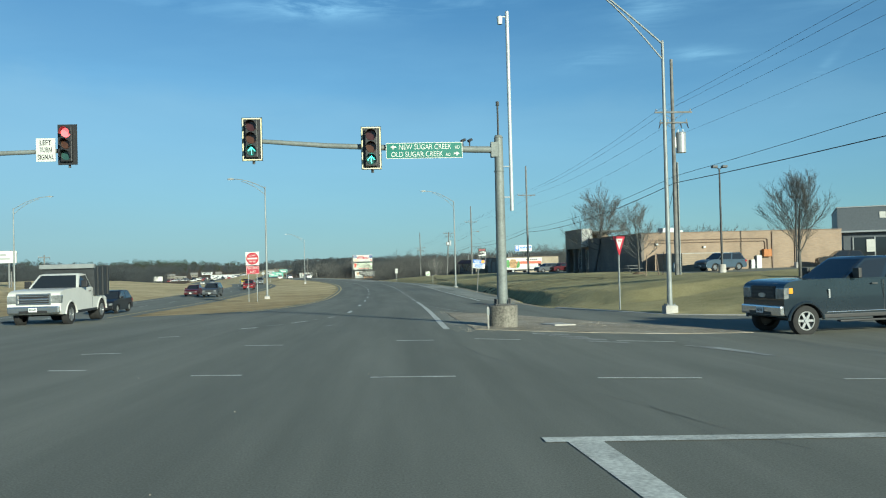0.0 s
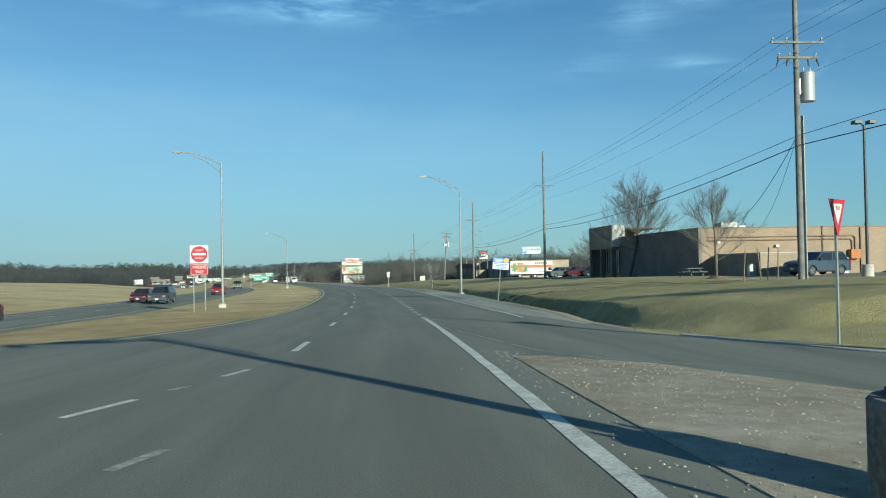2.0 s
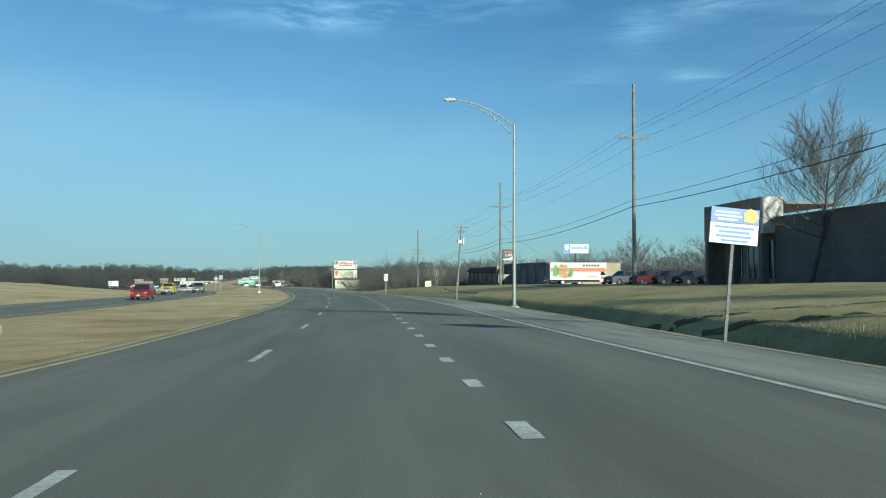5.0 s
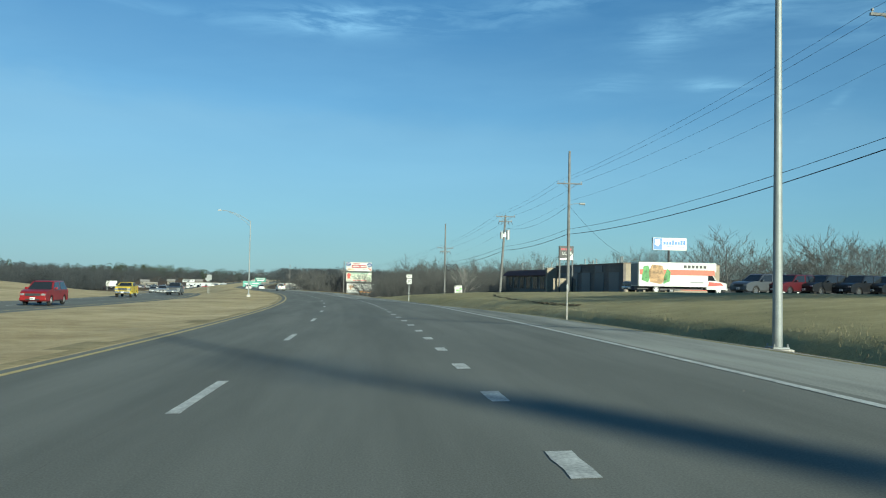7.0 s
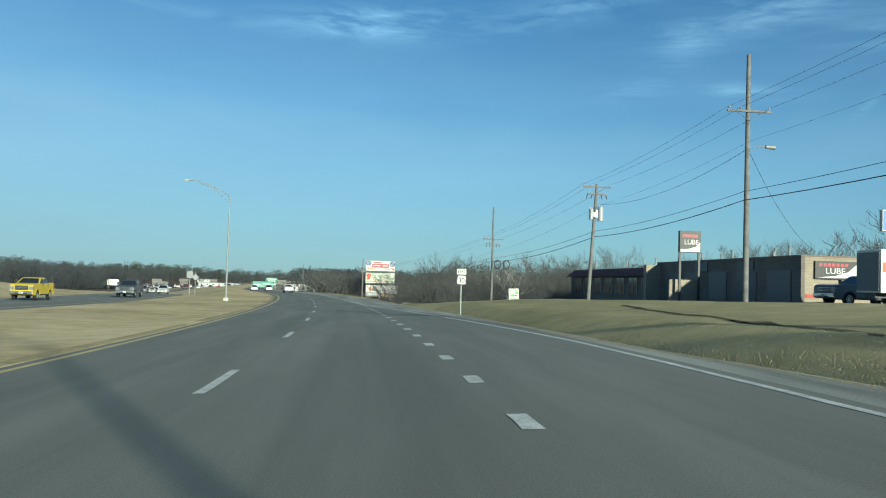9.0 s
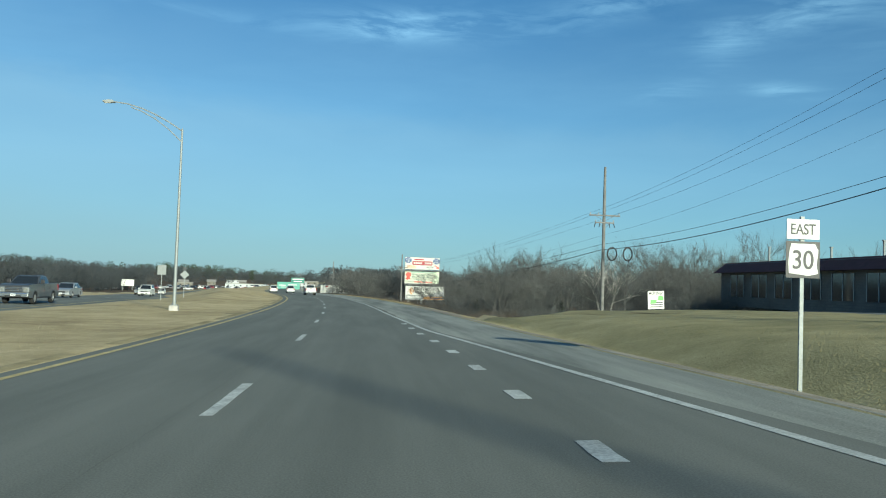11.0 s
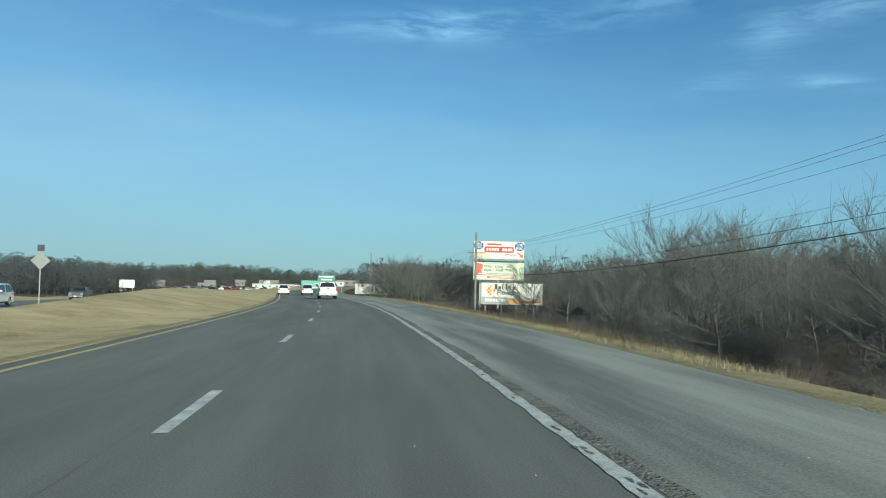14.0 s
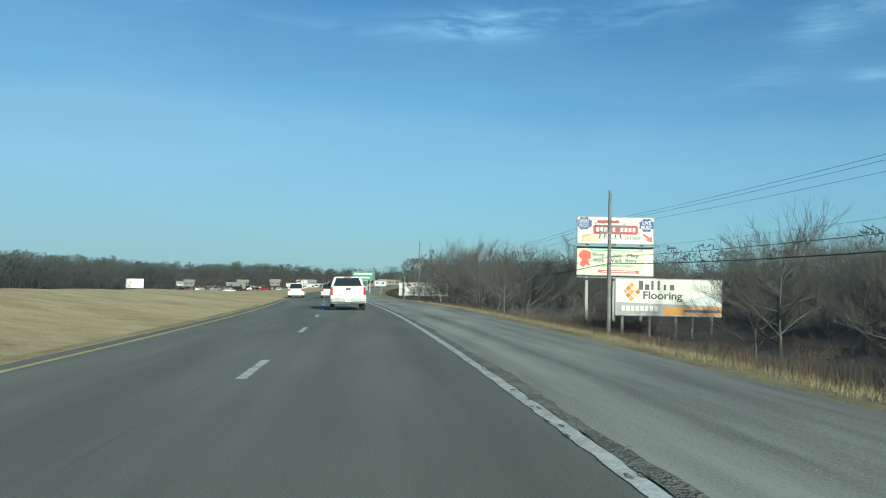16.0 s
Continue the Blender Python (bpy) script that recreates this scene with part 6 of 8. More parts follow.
bars(p1, [(-2.1 + 0.44 * k, -1.8 + 0.44 * k, Z1 + 1.28, Z1 + 1.72) for k in range(10) if k != 5], -0.11, M_SIGNWHITE)
bars(p1, [(-2.0, 0.4, Z1 + 2.2, Z1 + 2.5)], -0.103, M_CRIMSON)
text_part("lettering", "EXIT NOW", 0.34, (1.9, -0.115, Z1 + 0.6), M_SIGNBLACK, p1, width=1.75)
shape(p1, "arrow", [(2.9, Z1 + 1.0), (3.5, Z1 + 0.55), (3.35, Z1 + 0.35), (4.05, Z1 + 0.2), (3.95, Z1 + 0.85), (3.75, Z1 + 0.7), (3.1, Z1 + 1.15)], -0.102, M_REDPRINT)
shape(p1, "picture", [(-4.0, Z1 + 0.15), (-1.6, Z1 + 0.12), (-1.3, Z1 + 0.6), (-2.4, Z1 + 1.0), (-3.6, Z1 + 1.0)], -0.102, M_SKIN, "tan food picture")
p2 = board(t, 8.3, 3.0, Z2)
shape(p2, "field", [(-4.1, Z2 + 0.05), (4.1, Z2 + 0.05), (4.1, Z2 + 2.95), (-4.1, Z2 + 2.95)], -0.101, mat("cream_print", (0.45, 0.48, 0.38), 0.6, var=0.1, scale=0.6))
shape(p2, "field", [(2.6, Z2 + 0.2), (4.08, Z2 + 0.2), (4.08, Z2 + 2.9), (3.0, Z2 + 2.9), (3.3, Z2 + 1.6)], -0.108, M_PALEGREEN, "pale green leaf shape")
shape(p2, "strip", [(-2.7, Z2 + 2.62), (3.0, Z2 + 2.62), (3.0, Z2 + 2.92), (-2.7, Z2 + 2.92)], -0.108, mat("green_strip", (0.12, 0.33, 0.22), 0.6))
bars(p2, [(-2.5, 2.8, Z2 + 2.72, Z2 + 2.82)], -0.115, M_SIGNWHITE)
shape(p2, "bow", burst(-3.3, Z2 + 2.1, 0.75, 0.65, 10), -0.108, M_REDPRINT, "red ribbon bow")
shape(p2, "bow", [(-3.6, Z2 + 1.7), (-3.0, Z2 + 1.7), (-2.7, Z2 + 0.9), (-3.2, Z2 + 1.1), (-3.4, Z2 + 0.8), (-3.9, Z2 + 1.0)], -0.109, M_REDPRINT)
for k, (w, x0, x1) in enumerate((("Shop", -1.85, 2.15), ("Live", 0.05, 2.15), ("Play", 1.95, 2.1), ("Work", -1.85, 1.6), ("Visit", 0.1, 1.6), ("Stay", 1.75, 1.55))):
    text_part("lettering", w, 0.5, (x0, -0.115, Z2 + x1), M_SAGE, p2, width=1.3, bold=0.02)
text_part("lettering", "IN JEFFERSON COUNTY", 0.26, (0.1, -0.115, Z2 + 0.95), M_SAGE, p2, width=4.2, bold=0.02)
shape(p2, "ribbon", [(-1.9, Z2 + 0.25), (2.6, Z2 + 0.2), (2.6, Z2 + 0.5), (-1.9, Z2 + 0.55)], -0.108, M_REDPRINT)
bars(p2, [(-1.4, 2.2, Z2 + 0.34, Z2 + 0.42)], -0.115, M_SIGNWHITE)
bm = bmesh.new()
box(bm, (-4.9, -0.9, Z1 - 0.35), (4.3, -0.15, Z1 - 0.28))
for u in (-4.9, -4.2, 4.2):
    rod(bm, (u, -0.88, Z1 - 0.3), (u, -0.88, Z1 + 0.45), 0.025, n=5)
rod(bm, (-4.9, -0.88, Z1 + 0.45), (-4.2, -0.88, Z1 + 0.45), 0.025, n=5)
rod(bm, (-4.9, -0.15, Z1 + 0.45), (-4.9, -0.88, Z1 + 0.45), 0.025, n=5)
part("catwalk", bm, M_BBFRAME, t, "grey steel catwalk with a rail end")
bm = bmesh.new()
box(bm, (-4.3, -0.7, Z2 - 0.3), (4.3, -0.15, Z2 - 0.24))
part("catwalk", bm, M_BBFRAME, t)

gb = gz(*sd(-32.7, 330.6))
t = thing("billboard", pose(-32.7, 330.6, gb, 0, 0, 10), "white and grey billboard on weathered timber posts", "billboard")
Z3 = -4.86 - gb
p3 = board(t, 8.1, 2.75, Z3)
shape(p3, "band", [(-4.03, Z3 + 0.02), (4.03, Z3 + 0.02), (4.03, Z3 + 0.75), (-4.03, Z3 + 0.95)], -0.102, M_GREYPRINT, "grey lower band")
shape(p3, "strip", [(-0.4, Z3 + 0.05), (4.03, Z3 + 0.05), (4.03, Z3 + 0.7), (-0.4, Z3 + 0.6)], -0.11, M_ORANGEPRINT, "orange strip")
shape(p3, "wedge", [(0.9, Z3 + 0.95), (4.0, Z3 + 0.8), (4.0, Z3 + 2.0), (2.6, Z3 + 1.5)], -0.106, mat("steel_grey_print", (0.42, 0.44, 0.46), 0.6, var=0.2, scale=1), "grey photograph wedge")
for a in range(3):
    for b in range(3):
        cxp, czp = -2.85 + 0.24 * (a - b), Z3 + 1.75 + 0.26 * (a + b - 2)
        shape(p3, "diamond_tile", [(cxp - 0.21, czp), (cxp, czp + 0.23), (cxp + 0.21, czp), (cxp, czp - 0.23)], -0.106, (M_ORANGEPRINT, M_SKIN, M_RUST)[(a + 2 * b) % 3])
bars(p3, [(-2.3 + 0.48 * k, -2.12 + 0.48 * k + (0.16 if k in (0, 1, 5) else 0), Z3 + 1.92, Z3 + (2.62 if k in (0, 2, 3) else 2.35)) for k in range(6)], -0.108, M_SIGNBLACK)
text_part("lettering", "Flooring", 0.78, (-0.45, -0.112, Z3 + 1.42), M_SIGNBLACK, p3, "dark lettering", width=3.0, bold=0.02)
bars(p3, [(-3.6 + 0.36 * k, -3.34 + 0.36 * k, Z3 + 0.3, Z3 + 0.68) for k in range(8)], -0.112, M_SIGNWHITE)
bars(p3, [(1.2, 3.9, Z3 + 0.25, Z3 + 0.45)], -0.117, M_NAVY)
for u in (-3.5, -1.4, 0.6, 1.9, 3.4):
    bm = bmesh.new()
    rod(bm, (u, 0.2, -0.6), (u, 0.2, Z3 + 2.4), 0.13, 0.12, 9)
    part("post", bm, M_WOODPOLE, t, smooth=True)
bm = bmesh.new()
for zz in (0.3, 1.3, 2.3):
    box(bm, (-4.0, 0.0, Z3 + zz), (4.0, 0.12, Z3 + zz + 0.12))
part("stringer", bm, M_WOODPOLE, t)

gb = gz(*sd(-70.2, 417.5))
t = thing("billboard", pose(-70.2, 417.5, gb, 0, 0, 12), "far white billboard with dark picture shapes", "billboard")
zf = -5.5 - gb
pf = board(t, 9.3, 2.5, zf)
shape(pf, "picture", [(-3.0, zf + 0.3), (-0.4, zf + 0.4), (0.3, zf + 1.3), (-0.8, zf + 1.9), (-2.4, zf + 1.6)], -0.102, M_GREYPRINT)
shape(pf, "picture", [(1.2, zf + 1.2), (4.4, zf + 1.0), (4.4, zf + 2.1), (2.6, zf + 2.2)], -0.102, M_GREYPRINT)
shape(pf, "picture", [(-3.2, zf + 1.7), (-2.3, zf + 1.8), (-2.5, zf + 2.2), (-3.2, zf + 2.1)], -0.102, M_CRIMSON)
bars(pf, [(1.0, 4.3, zf + 0.35, zf + 0.6)], -0.104, M_SIGNBLACK)
for u in (-3.6, 0, 3.6):
    bm = bmesh.new()
    rod(bm, (u, 0.25, -1.0), (u, 0.25, zf + 2.3), 0.14, n=8)
    part("post", bm, M_WOODPOLE, t)

# far left: billboard, white board, farm house
gb = gz(*sd(-84, 152))
t = thing("billboard", pose(-84, 152, gb, 0, 0, 24), "far white billboard on grey posts beyond the highway", "billboard")
pf = board(t, 6.6, 2.2, 4.6)
bars(pf, [(-1.2, 1.6, 5.9, 6.3), (-0.8, 2.2, 5.2, 5.5)], -0.101, M_GREYPRINT)
shape(pf, "disc", burst(-2.4, 5.7, 0.7, 0.7, 20), -0.102, M_NAVY)
for u in (-2, 2):
    bm = bmesh.new()
    rod(bm, (u, 0.3, -0.5), (u, 0.3, 6.6), 0.16, n=8)
    part("post", bm, M_BBFRAME, t)
x0, y0 = -172, 486
gb = gz(*sd(x0, y0))
t = thing("notice_board", pose(x0, y0, gb, 0, 0, 20), "blank white board on posts beyond the fields", "sign")
bm = bmesh.new()
box(bm, (-2.5, 0, -6.6 - gb), (2.5, 0.1, -3.9 - gb))
part("panel", bm, M_WHITEPAINT, t)
for u in (-1.9, 1.9):
    bm = bmesh.new()
    rod(bm, (u, 0.2, -0.5), (u, 0.2, -4.2 - gb), 0.15, n=7)
    part("post", bm, M_BBFRAME, t)


def house(x, y, w, l, h, turn, wallm, roofm, label, z=None, flatroof=False):
    g = gz(*sd(x, y)) if z is None else z
    t = thing("house", pose(x, y, g, 0, 0, turn), label, "house", "far houses")
    bm = bmesh.new()
    box(bm, (-w / 2, -l / 2, -1.5), (w / 2, l / 2, h))
    part("wall", bm, wallm, t)
    bm = bmesh.new()
    if flatroof:
        box(bm, (-w / 2 - 0.2, -l / 2 - 0.2, h), (w / 2 + 0.2, l / 2 + 0.2, h + 0.35))
    else:
        prism(bm, [(-l / 2 - 0.4, h), (l / 2 + 0.4, h), (0, h + l * 0.32)], "x", -w / 2 - 0.4, w / 2 + 0.4)
    part("roof", bm, roofm, t)
    for k in range(max(2, int(w / 3.2))):
        u = -w / 2 + (k + 0.5) * w / max(2, int(w / 3.2))
        bm = bmesh.new()
        box(bm, (u - 0.4, -l / 2 - 0.04, h * 0.45), (u + 0.4, -l / 2, h * 0.75))
        part("window", bm, M_GLASS, t)
    return t


house(-262, 548, 15, 9, 4.0, 35, M_WHITEPAINT, mat("brown_shingle", (0.22, 0.11, 0.07), 0.9, var=0.2), "white house with a brown gable roof on the far slope")
house(-330, 760, 9, 6, 2.8, 25, M_TANK, M_ROOF, "pale house far off on the wooded hill")
house(-235, 800, 10, 7, 2.4, 20, M_TANK, M_ROOF, "low white commercial building far down the valley", flatroof=True)
house(-270, 700, 9, 6, 2.4, 22, M_TANK, M_ROOF, "low grey commercial building far down the valley", flatroof=True)


for az, r0, w0 in ((-19.6, 600, 8), (-21.4, 610, 9), (-17.6, 606, 7), (-24.2, 600, 8)):
    house(-20 + r0 * math.sin(radians(az)), 150 + r0 * math.cos(radians(az)), w0 * 0.7, 5, 2.2, -az, M_OLDCONC, M_ROOF, "small pale house far off below the wooded hill")


# ---- vehicles ----
def paint(name, color, metal=0.15, rough=0.36):
    return mat(name, color, rough, metal, var=0.03, scale=1.0, coat=0.2, spec=0.35)


P_WHITE = paint("white_car_paint", (0.54, 0.54, 0.51), 0.0)
P_BLUE = mat("dark_blue_car_paint", (0.018, 0.026, 0.034), 0.14, 0.0, var=0.03, scale=1.0, spec=0.5, coat=0.6)
P_BLACK = paint("black_car_paint", (0.012, 0.013, 0.015))
P_MAROON = paint("maroon_car_paint", (0.075, 0.010, 0.014))
P_RED = paint("red_car_paint", (0.22, 0.014, 0.016))
P_GREY = paint("grey_car_paint", (0.10, 0.11, 0.12), 0.5)
P_SILVER = paint("silver_car_paint", (0.42, 0.43, 0.43), 0.6)
P_YELLOW = paint("yellow_car_paint", (0.55, 0.40, 0.02), 0.0)
P_STEELBLUE = paint("steel_blue_car_paint", (0.06, 0.09, 0.12), 0.5)
M_CHROME = mat("chrome_trim", (0.62, 0.63, 0.64), 0.2, 0.95, var=0.03)
M_TYRE = mat("black_tyre_rubber", (0.02, 0.02, 0.02), 0.85, var=0.2, bump=0.2)
M_RIM = mat("bright_wheel_rim", (0.50, 0.51, 0.52), 0.28, 0.85, var=0.05)
M_TAIL = mat("red_tail_lamp", (0.36, 0.012, 0.02), 0.2, coat=0.5)
M_HEAD = mat("clear_head_lamp", (0.40, 0.42, 0.42), 0.1, 0.55, var=0.3, coat=0.6)
M_AMBER = mat("amber_lamp", (0.75, 0.30, 0.03), 0.2)
M_CARGLASS = glass_dark("tinted_car_glass", (0.018, 0.022, 0.026))
M_PLATE = mat("white_number_plate", (0.66, 0.68, 0.68), 0.5)


def wheel(parent, x, y, r, w, outer):
    """A wheel at (x, y); outer is the side that shows."""
    n = 28
    bm = bmesh.new()
    prof = [(-w / 2, r * 0.62), (-w / 2, r * 0.9), (-w * 0.42, r * 0.975), (-w * 0.2, r), (w * 0.2, r), (w * 0.42, r * 0.975), (w / 2, r * 0.9), (w / 2, r * 0.62)]
    rings = [[bm.verts.new((x + px, y + pr * math.cos(2 * math.pi * i / n), r + pr * math.sin(2 * math.pi * i / n))) for px, pr in prof] for i in range(n)]
    for i in range(n):
        a, b = rings[i], rings[(i + 1) % n]
        for k in range(len(prof) - 1):
            bm.faces.new((a[k], a[k + 1], b[k + 1], b[k]))
    wh = part("wheel", bm, M_TYRE, parent, "black tyre on a bright rim", smooth=True)
    bm = bmesh.new()
    xo = x + outer * w * 0.40
    ring = lambda rr, xx: [bm.verts.new((xx, y + rr * math.cos(2 * math.pi * i / n), r + rr * math.sin(2 * math.pi * i / n))) for i in range(n)]
    a, b, c = ring(r * 0.64, xo + outer * 0.02), ring(r * 0.56, xo + outer * 0.02), ring(r * 0.53, xo - outer * 0.09)
    for u, v in ((a, b), (b, c)):
        for i in range(n):
            bm.faces.new((u[i], u[(i + 1) % n], v[(i + 1) % n], v[i]))
    for k in range(6):
        t = 2 * math.pi * k / 6
        ct, st = math.cos(t), math.sin(t)
        pts = []
        for rr, hw in ((r * 0.12, r * 0.09), (r * 0.57, r * 0.075)):
            for e in (-1, 1):
                pts.append((rr * ct - e * hw * st, rr * st + e * hw * ct))
        order = [pts[0], pts[1], pts[3], pts[2]]
        v1 = [bm.verts.new((xo + outer * 0.005, y + q[0], r + q[1])) for q in order]
        v2 = [bm.verts.new((xo - outer * 0.04, y + q[0], r + q[1])) for q in order]
        bm.faces.new(v1)
        for i in range(4):
            bm.faces.new((v1[i], v1[(i + 1) % 4], v2[(i + 1) % 4], v2[i]))
    rod(bm, (xo - outer * 0.03, y, r), (xo + outer * 0.03, y, r), r * 0.17, r * 0.14, 12)
    part("rim", bm, M_RIM, wh)
    bm = bmesh.new()
    rod(bm, (xo - outer * 0.10, y, r), (xo - outer * 0.09, y, r), r * 0.55, n=20)
    part("brake_disc", bm, M_DARKSTEEL, wh)


def vehicle(name, m, paintm, label, L=4.7, W=1.85, H=1.68, clear=0.28, hood=1.05, nose=0.78, belt=1.02, wheel_r=0.35, axles=(1.42, -1.38), cab=(1.0, -2.15), roof=(0.25, -1.7), deck=1.02, tail=None, chrome=M_DARKSTEEL, group="cars", category="car", bed=False, plate=True, amber=False, detail=True):
    """A road vehicle; y points ahead, the ground is z = 0. cab: where the glasshouse meets the body, roof: where it meets the roof (front, rear)."""
    t = thing(name, m, label, category, group)
    f, b, hw = L / 2, -L / 2, W / 2
    tail = deck if tail is None else tail
    # body side outline with wheel openings
    out = [(b, clear + 0.18), (b + 0.06, clear + 0.02)]
    for ay in sorted(axles):
        R = wheel_r * (1.3 if bed else 1.2)
        for k in range(13):
            a = math.pi * (1 - k / 12)
            out.append((ay + R * math.cos(a), max(clear, wheel_r * 0.9 + R * math.sin(a) * 1.02) if 0 < k < 12 else clear))
    out += [(f - 0.14, clear), (f - 0.02, clear + 0.12), (f, clear + 0.3), (f, nose - 0.14), (f - 0.03, nose - 0.05), (f - 0.10, nose + 0.015), (f - (0.28 if bed else 0.42), nose + (hood - nose) * 0.6), (f - (0.6 if bed else 0.8), nose + (hood - nose) * 0.84), (cab[0] + 0.25, hood), (cab[0], belt + 0.03), (cab[1], belt + 0.02)]
    out += [(b + 0.12, deck), (b + 0.02, tail - 0.06)]
    bm = bmesh.new()
    prism(bm, out, "x", -hw, hw)
    for v in bm.verts:
        k = 1.0
        if v.co.z > belt - 0.25:
            k -= 0.045 * (v.co.z - belt + 0.25) / 0.3
        if v.co.y > f - 0.5:
            k -= (0.05 if bed else 0.10) * (v.co.y - f + 0.5) / 0.5
        if v.co.y < b + 0.3:
            k -= 0.03
        v.co.x *= k
    side = [e for e in bm.edges if len(e.link_faces) == 2 and e.calc_face_angle(0) > 0.9 and abs(e.verts[0].co.x) > hw * 0.7 and e.verts[0].co.z > clear + 0.1]
    bmesh.ops.bevel(bm, geom=side, offset=0.09 if bed else 0.10, segments=4, affect="EDGES", profile=0.55, clamp_overlap=True)
    body = part("body", bm, paintm, t, smooth=True)
    # cabin
    iw, rw = hw * 0.955, hw * 0.76
    lo, hi = belt - 0.02, H - 0.05
    bm = bmesh.new()
    q = [(iw, cab[0], lo), (-iw, cab[0], lo), (-iw, cab[1], lo), (iw, cab[1], lo), (rw, roof[0], hi), (-rw, roof[0], hi), (-rw, roof[1], hi), (rw, roof[1], hi), (rw * 0.86, roof[0] - 0.14, H), (-rw * 0.86, roof[0] - 0.14, H), (-rw * 0.86, roof[1] + 0.12, H), (rw * 0.86, roof[1] + 0.12, H)]
    vs = [bm.verts.new(c) for c in q]
    for fc in ((0, 1, 5, 4), (1, 2, 6, 5), (2, 3, 7, 6), (3, 0, 4, 7), (4, 5, 9, 8), (5, 6, 10, 9), (6, 7, 11, 10), (7, 4, 8, 11), (8, 9, 10, 11)):
        bm.faces.new([vs[i] for i in fc])
    bmesh.ops.bevel(bm, geom=[e for e in bm.edges if len(e.link_faces) == 2 and e.calc_face_angle(0) > 0.25], offset=0.05, segments=3, affect="EDGES", profile=0.6, clamp_overlap=True)
    part("cabin", bm, paintm, t, smooth=True)

    def pane(nm, c, inset=0.10, lift=0.012):
        c = [Vector(v) for v in c]
        mid = sum(c, Vector()) / 4
        nrm = (c[1] - c[0]).cross(c[2] - c[0]).normalized()
        if nrm.dot(mid - Vector((0, (cab[0] + cab[1]) / 2, belt))) < 0:
            nrm = -nrm
        bm = bmesh.new()
        o = [bm.verts.new(v + (mid - v).normalized() * inset + nrm * lift) for v in c]
        i2 = [bm.verts.new(v + (mid - v).normalized() * inset - nrm * 0.01) for v in c]
        bm.faces.new(o)
        for k in range(4):
            bm.faces.new((o[k], o[(k + 1) % 4], i2[(k + 1) % 4], i2[k]))
        return part(nm, bm, M_CARGLASS, t, "dark tinted glass")

    V = [Vector(c) for c in q]
    pane("windshield", (V[0], V[1], V[5], V[4]), 0.11)
    pane("rear_window", (V[3], V[2], V[6], V[7]), 0.13)
    doors = 2 if cab[0] - cab[1] > 1.9 else 1
    for sx, (a0, a1, b1, b0) in ((1, (V[0], V[3], V[7], V[4])), (-1, (V[1], V[2], V[6], V[5]))):
        for k in range(doors):
            u0, u1 = k / doors, (k + 1) / doors
            pane("side_window", (a0.lerp(a1, u0), a0.lerp(a1, u1), b0.lerp(b1, u1), b0.lerp(b1, u0)), 0.085)
            if detail:
                yc = a0.lerp(a1, u1).y + 0.22
                bm = bmesh.new()
                box(bm, (sx * hw * 0.985, yc, belt - 0.16), (sx * (hw * 0.985 + 0.03), yc + 0.2, belt - 0.12), 0.008)
                part("door_handle", bm, chrome, t)
                bm = bmesh.new()
                ys = a0.lerp(a1, u1).y + 0.02
                box(bm, (sx * hw * 0.99, ys, clear + 0.12), (sx * (hw * 1.002), ys + 0.012, belt - 0.03))
                part("door_seam", bm, M_BLACK, t)
        bm = bmesh.new()
        x0 = sx * hw * 0.96
        box(bm, (x0, cab[0] - 0.42, belt + 0.03), (x0 + sx * (0.26 if bed else 0.2), cab[0] - 0.30, belt + (0.32 if bed else 0.18)), 0.03)
        part("mirror", bm, M_BLACK if bed else paintm, t)
        if detail:
            bm = bmesh.new()
            box(bm, (sx * hw * 0.93, min(axles) + wheel_r * 1.3, clear - 0.04), (sx * hw * 1.01, max(axles) - wheel_r * 1.3, clear + 0.08), 0.02)
            part("sill", bm, M_BLACK, t)
    # front
    fw = hw * 0.88
    bm = bmesh.new()
    gz0, gz1 = nose - (0.42 if bed else 0.24), nose - 0.05
    box(bm, (-fw * 0.62, f - 0.04, gz0), (fw * 0.62, f + 0.015, gz1), 0.02)
    gr = part("grille", bm, M_BLACK, t, "dark front grille")
    if detail:
        for k in range(3):
            zz = gz0 + (gz1 - gz0) * (k + 0.6) / 3.4
            bm = bmesh.new()
            box(bm, (-fw * 0.6, f + 0.012, zz), (fw * 0.6, f + 0.03, zz + 0.035), 0.006)
            part("grille_bar", bm, chrome, gr)
    for sx in (-1, 1):
        bm = bmesh.new()
        wrap = hw * 0.962 if bed else fw * 0.99
        box(bm, (sx * fw * 0.66, f - (0.26 if bed else 0.22), nose - (0.42 if bed else 0.2)), (sx * wrap, f + 0.008, nose - (0.1 if bed else 0.05)), 0.03)
        hl = part("headlight", bm, M_HEAD, t, "clear headlight")
        if amber:
            bm = bmesh.new()
            box(bm, (sx * hw * 0.93, f - 0.28, nose - 0.27), (sx * hw * 0.972, f - 0.15, nose - 0.11), 0.015)
            part("marker_lamp", bm, M_AMBER, hl, "amber corner lamp")
    bm = bmesh.new()
    box(bm, (-hw * 0.93, f - 0.12, clear + 0.06), (hw * 0.93, f + (0.11 if bed else 0.04), clear + (0.34 if bed else 0.26)), 0.05)
    fb = part("front_bumper", bm, M_CHROME if bed else paintm, t)
    if detail:
        bm = bmesh.new()
        box(bm, (-hw * 0.5, f + (0.10 if bed else 0.03), clear + 0.08), (hw * 0.5, f + (0.12 if bed else 0.05), clear + 0.17))
        part("air_dam", bm, M_BLACK, fb)
    # rear
    for sx in (-1, 1):
        bm = bmesh.new()
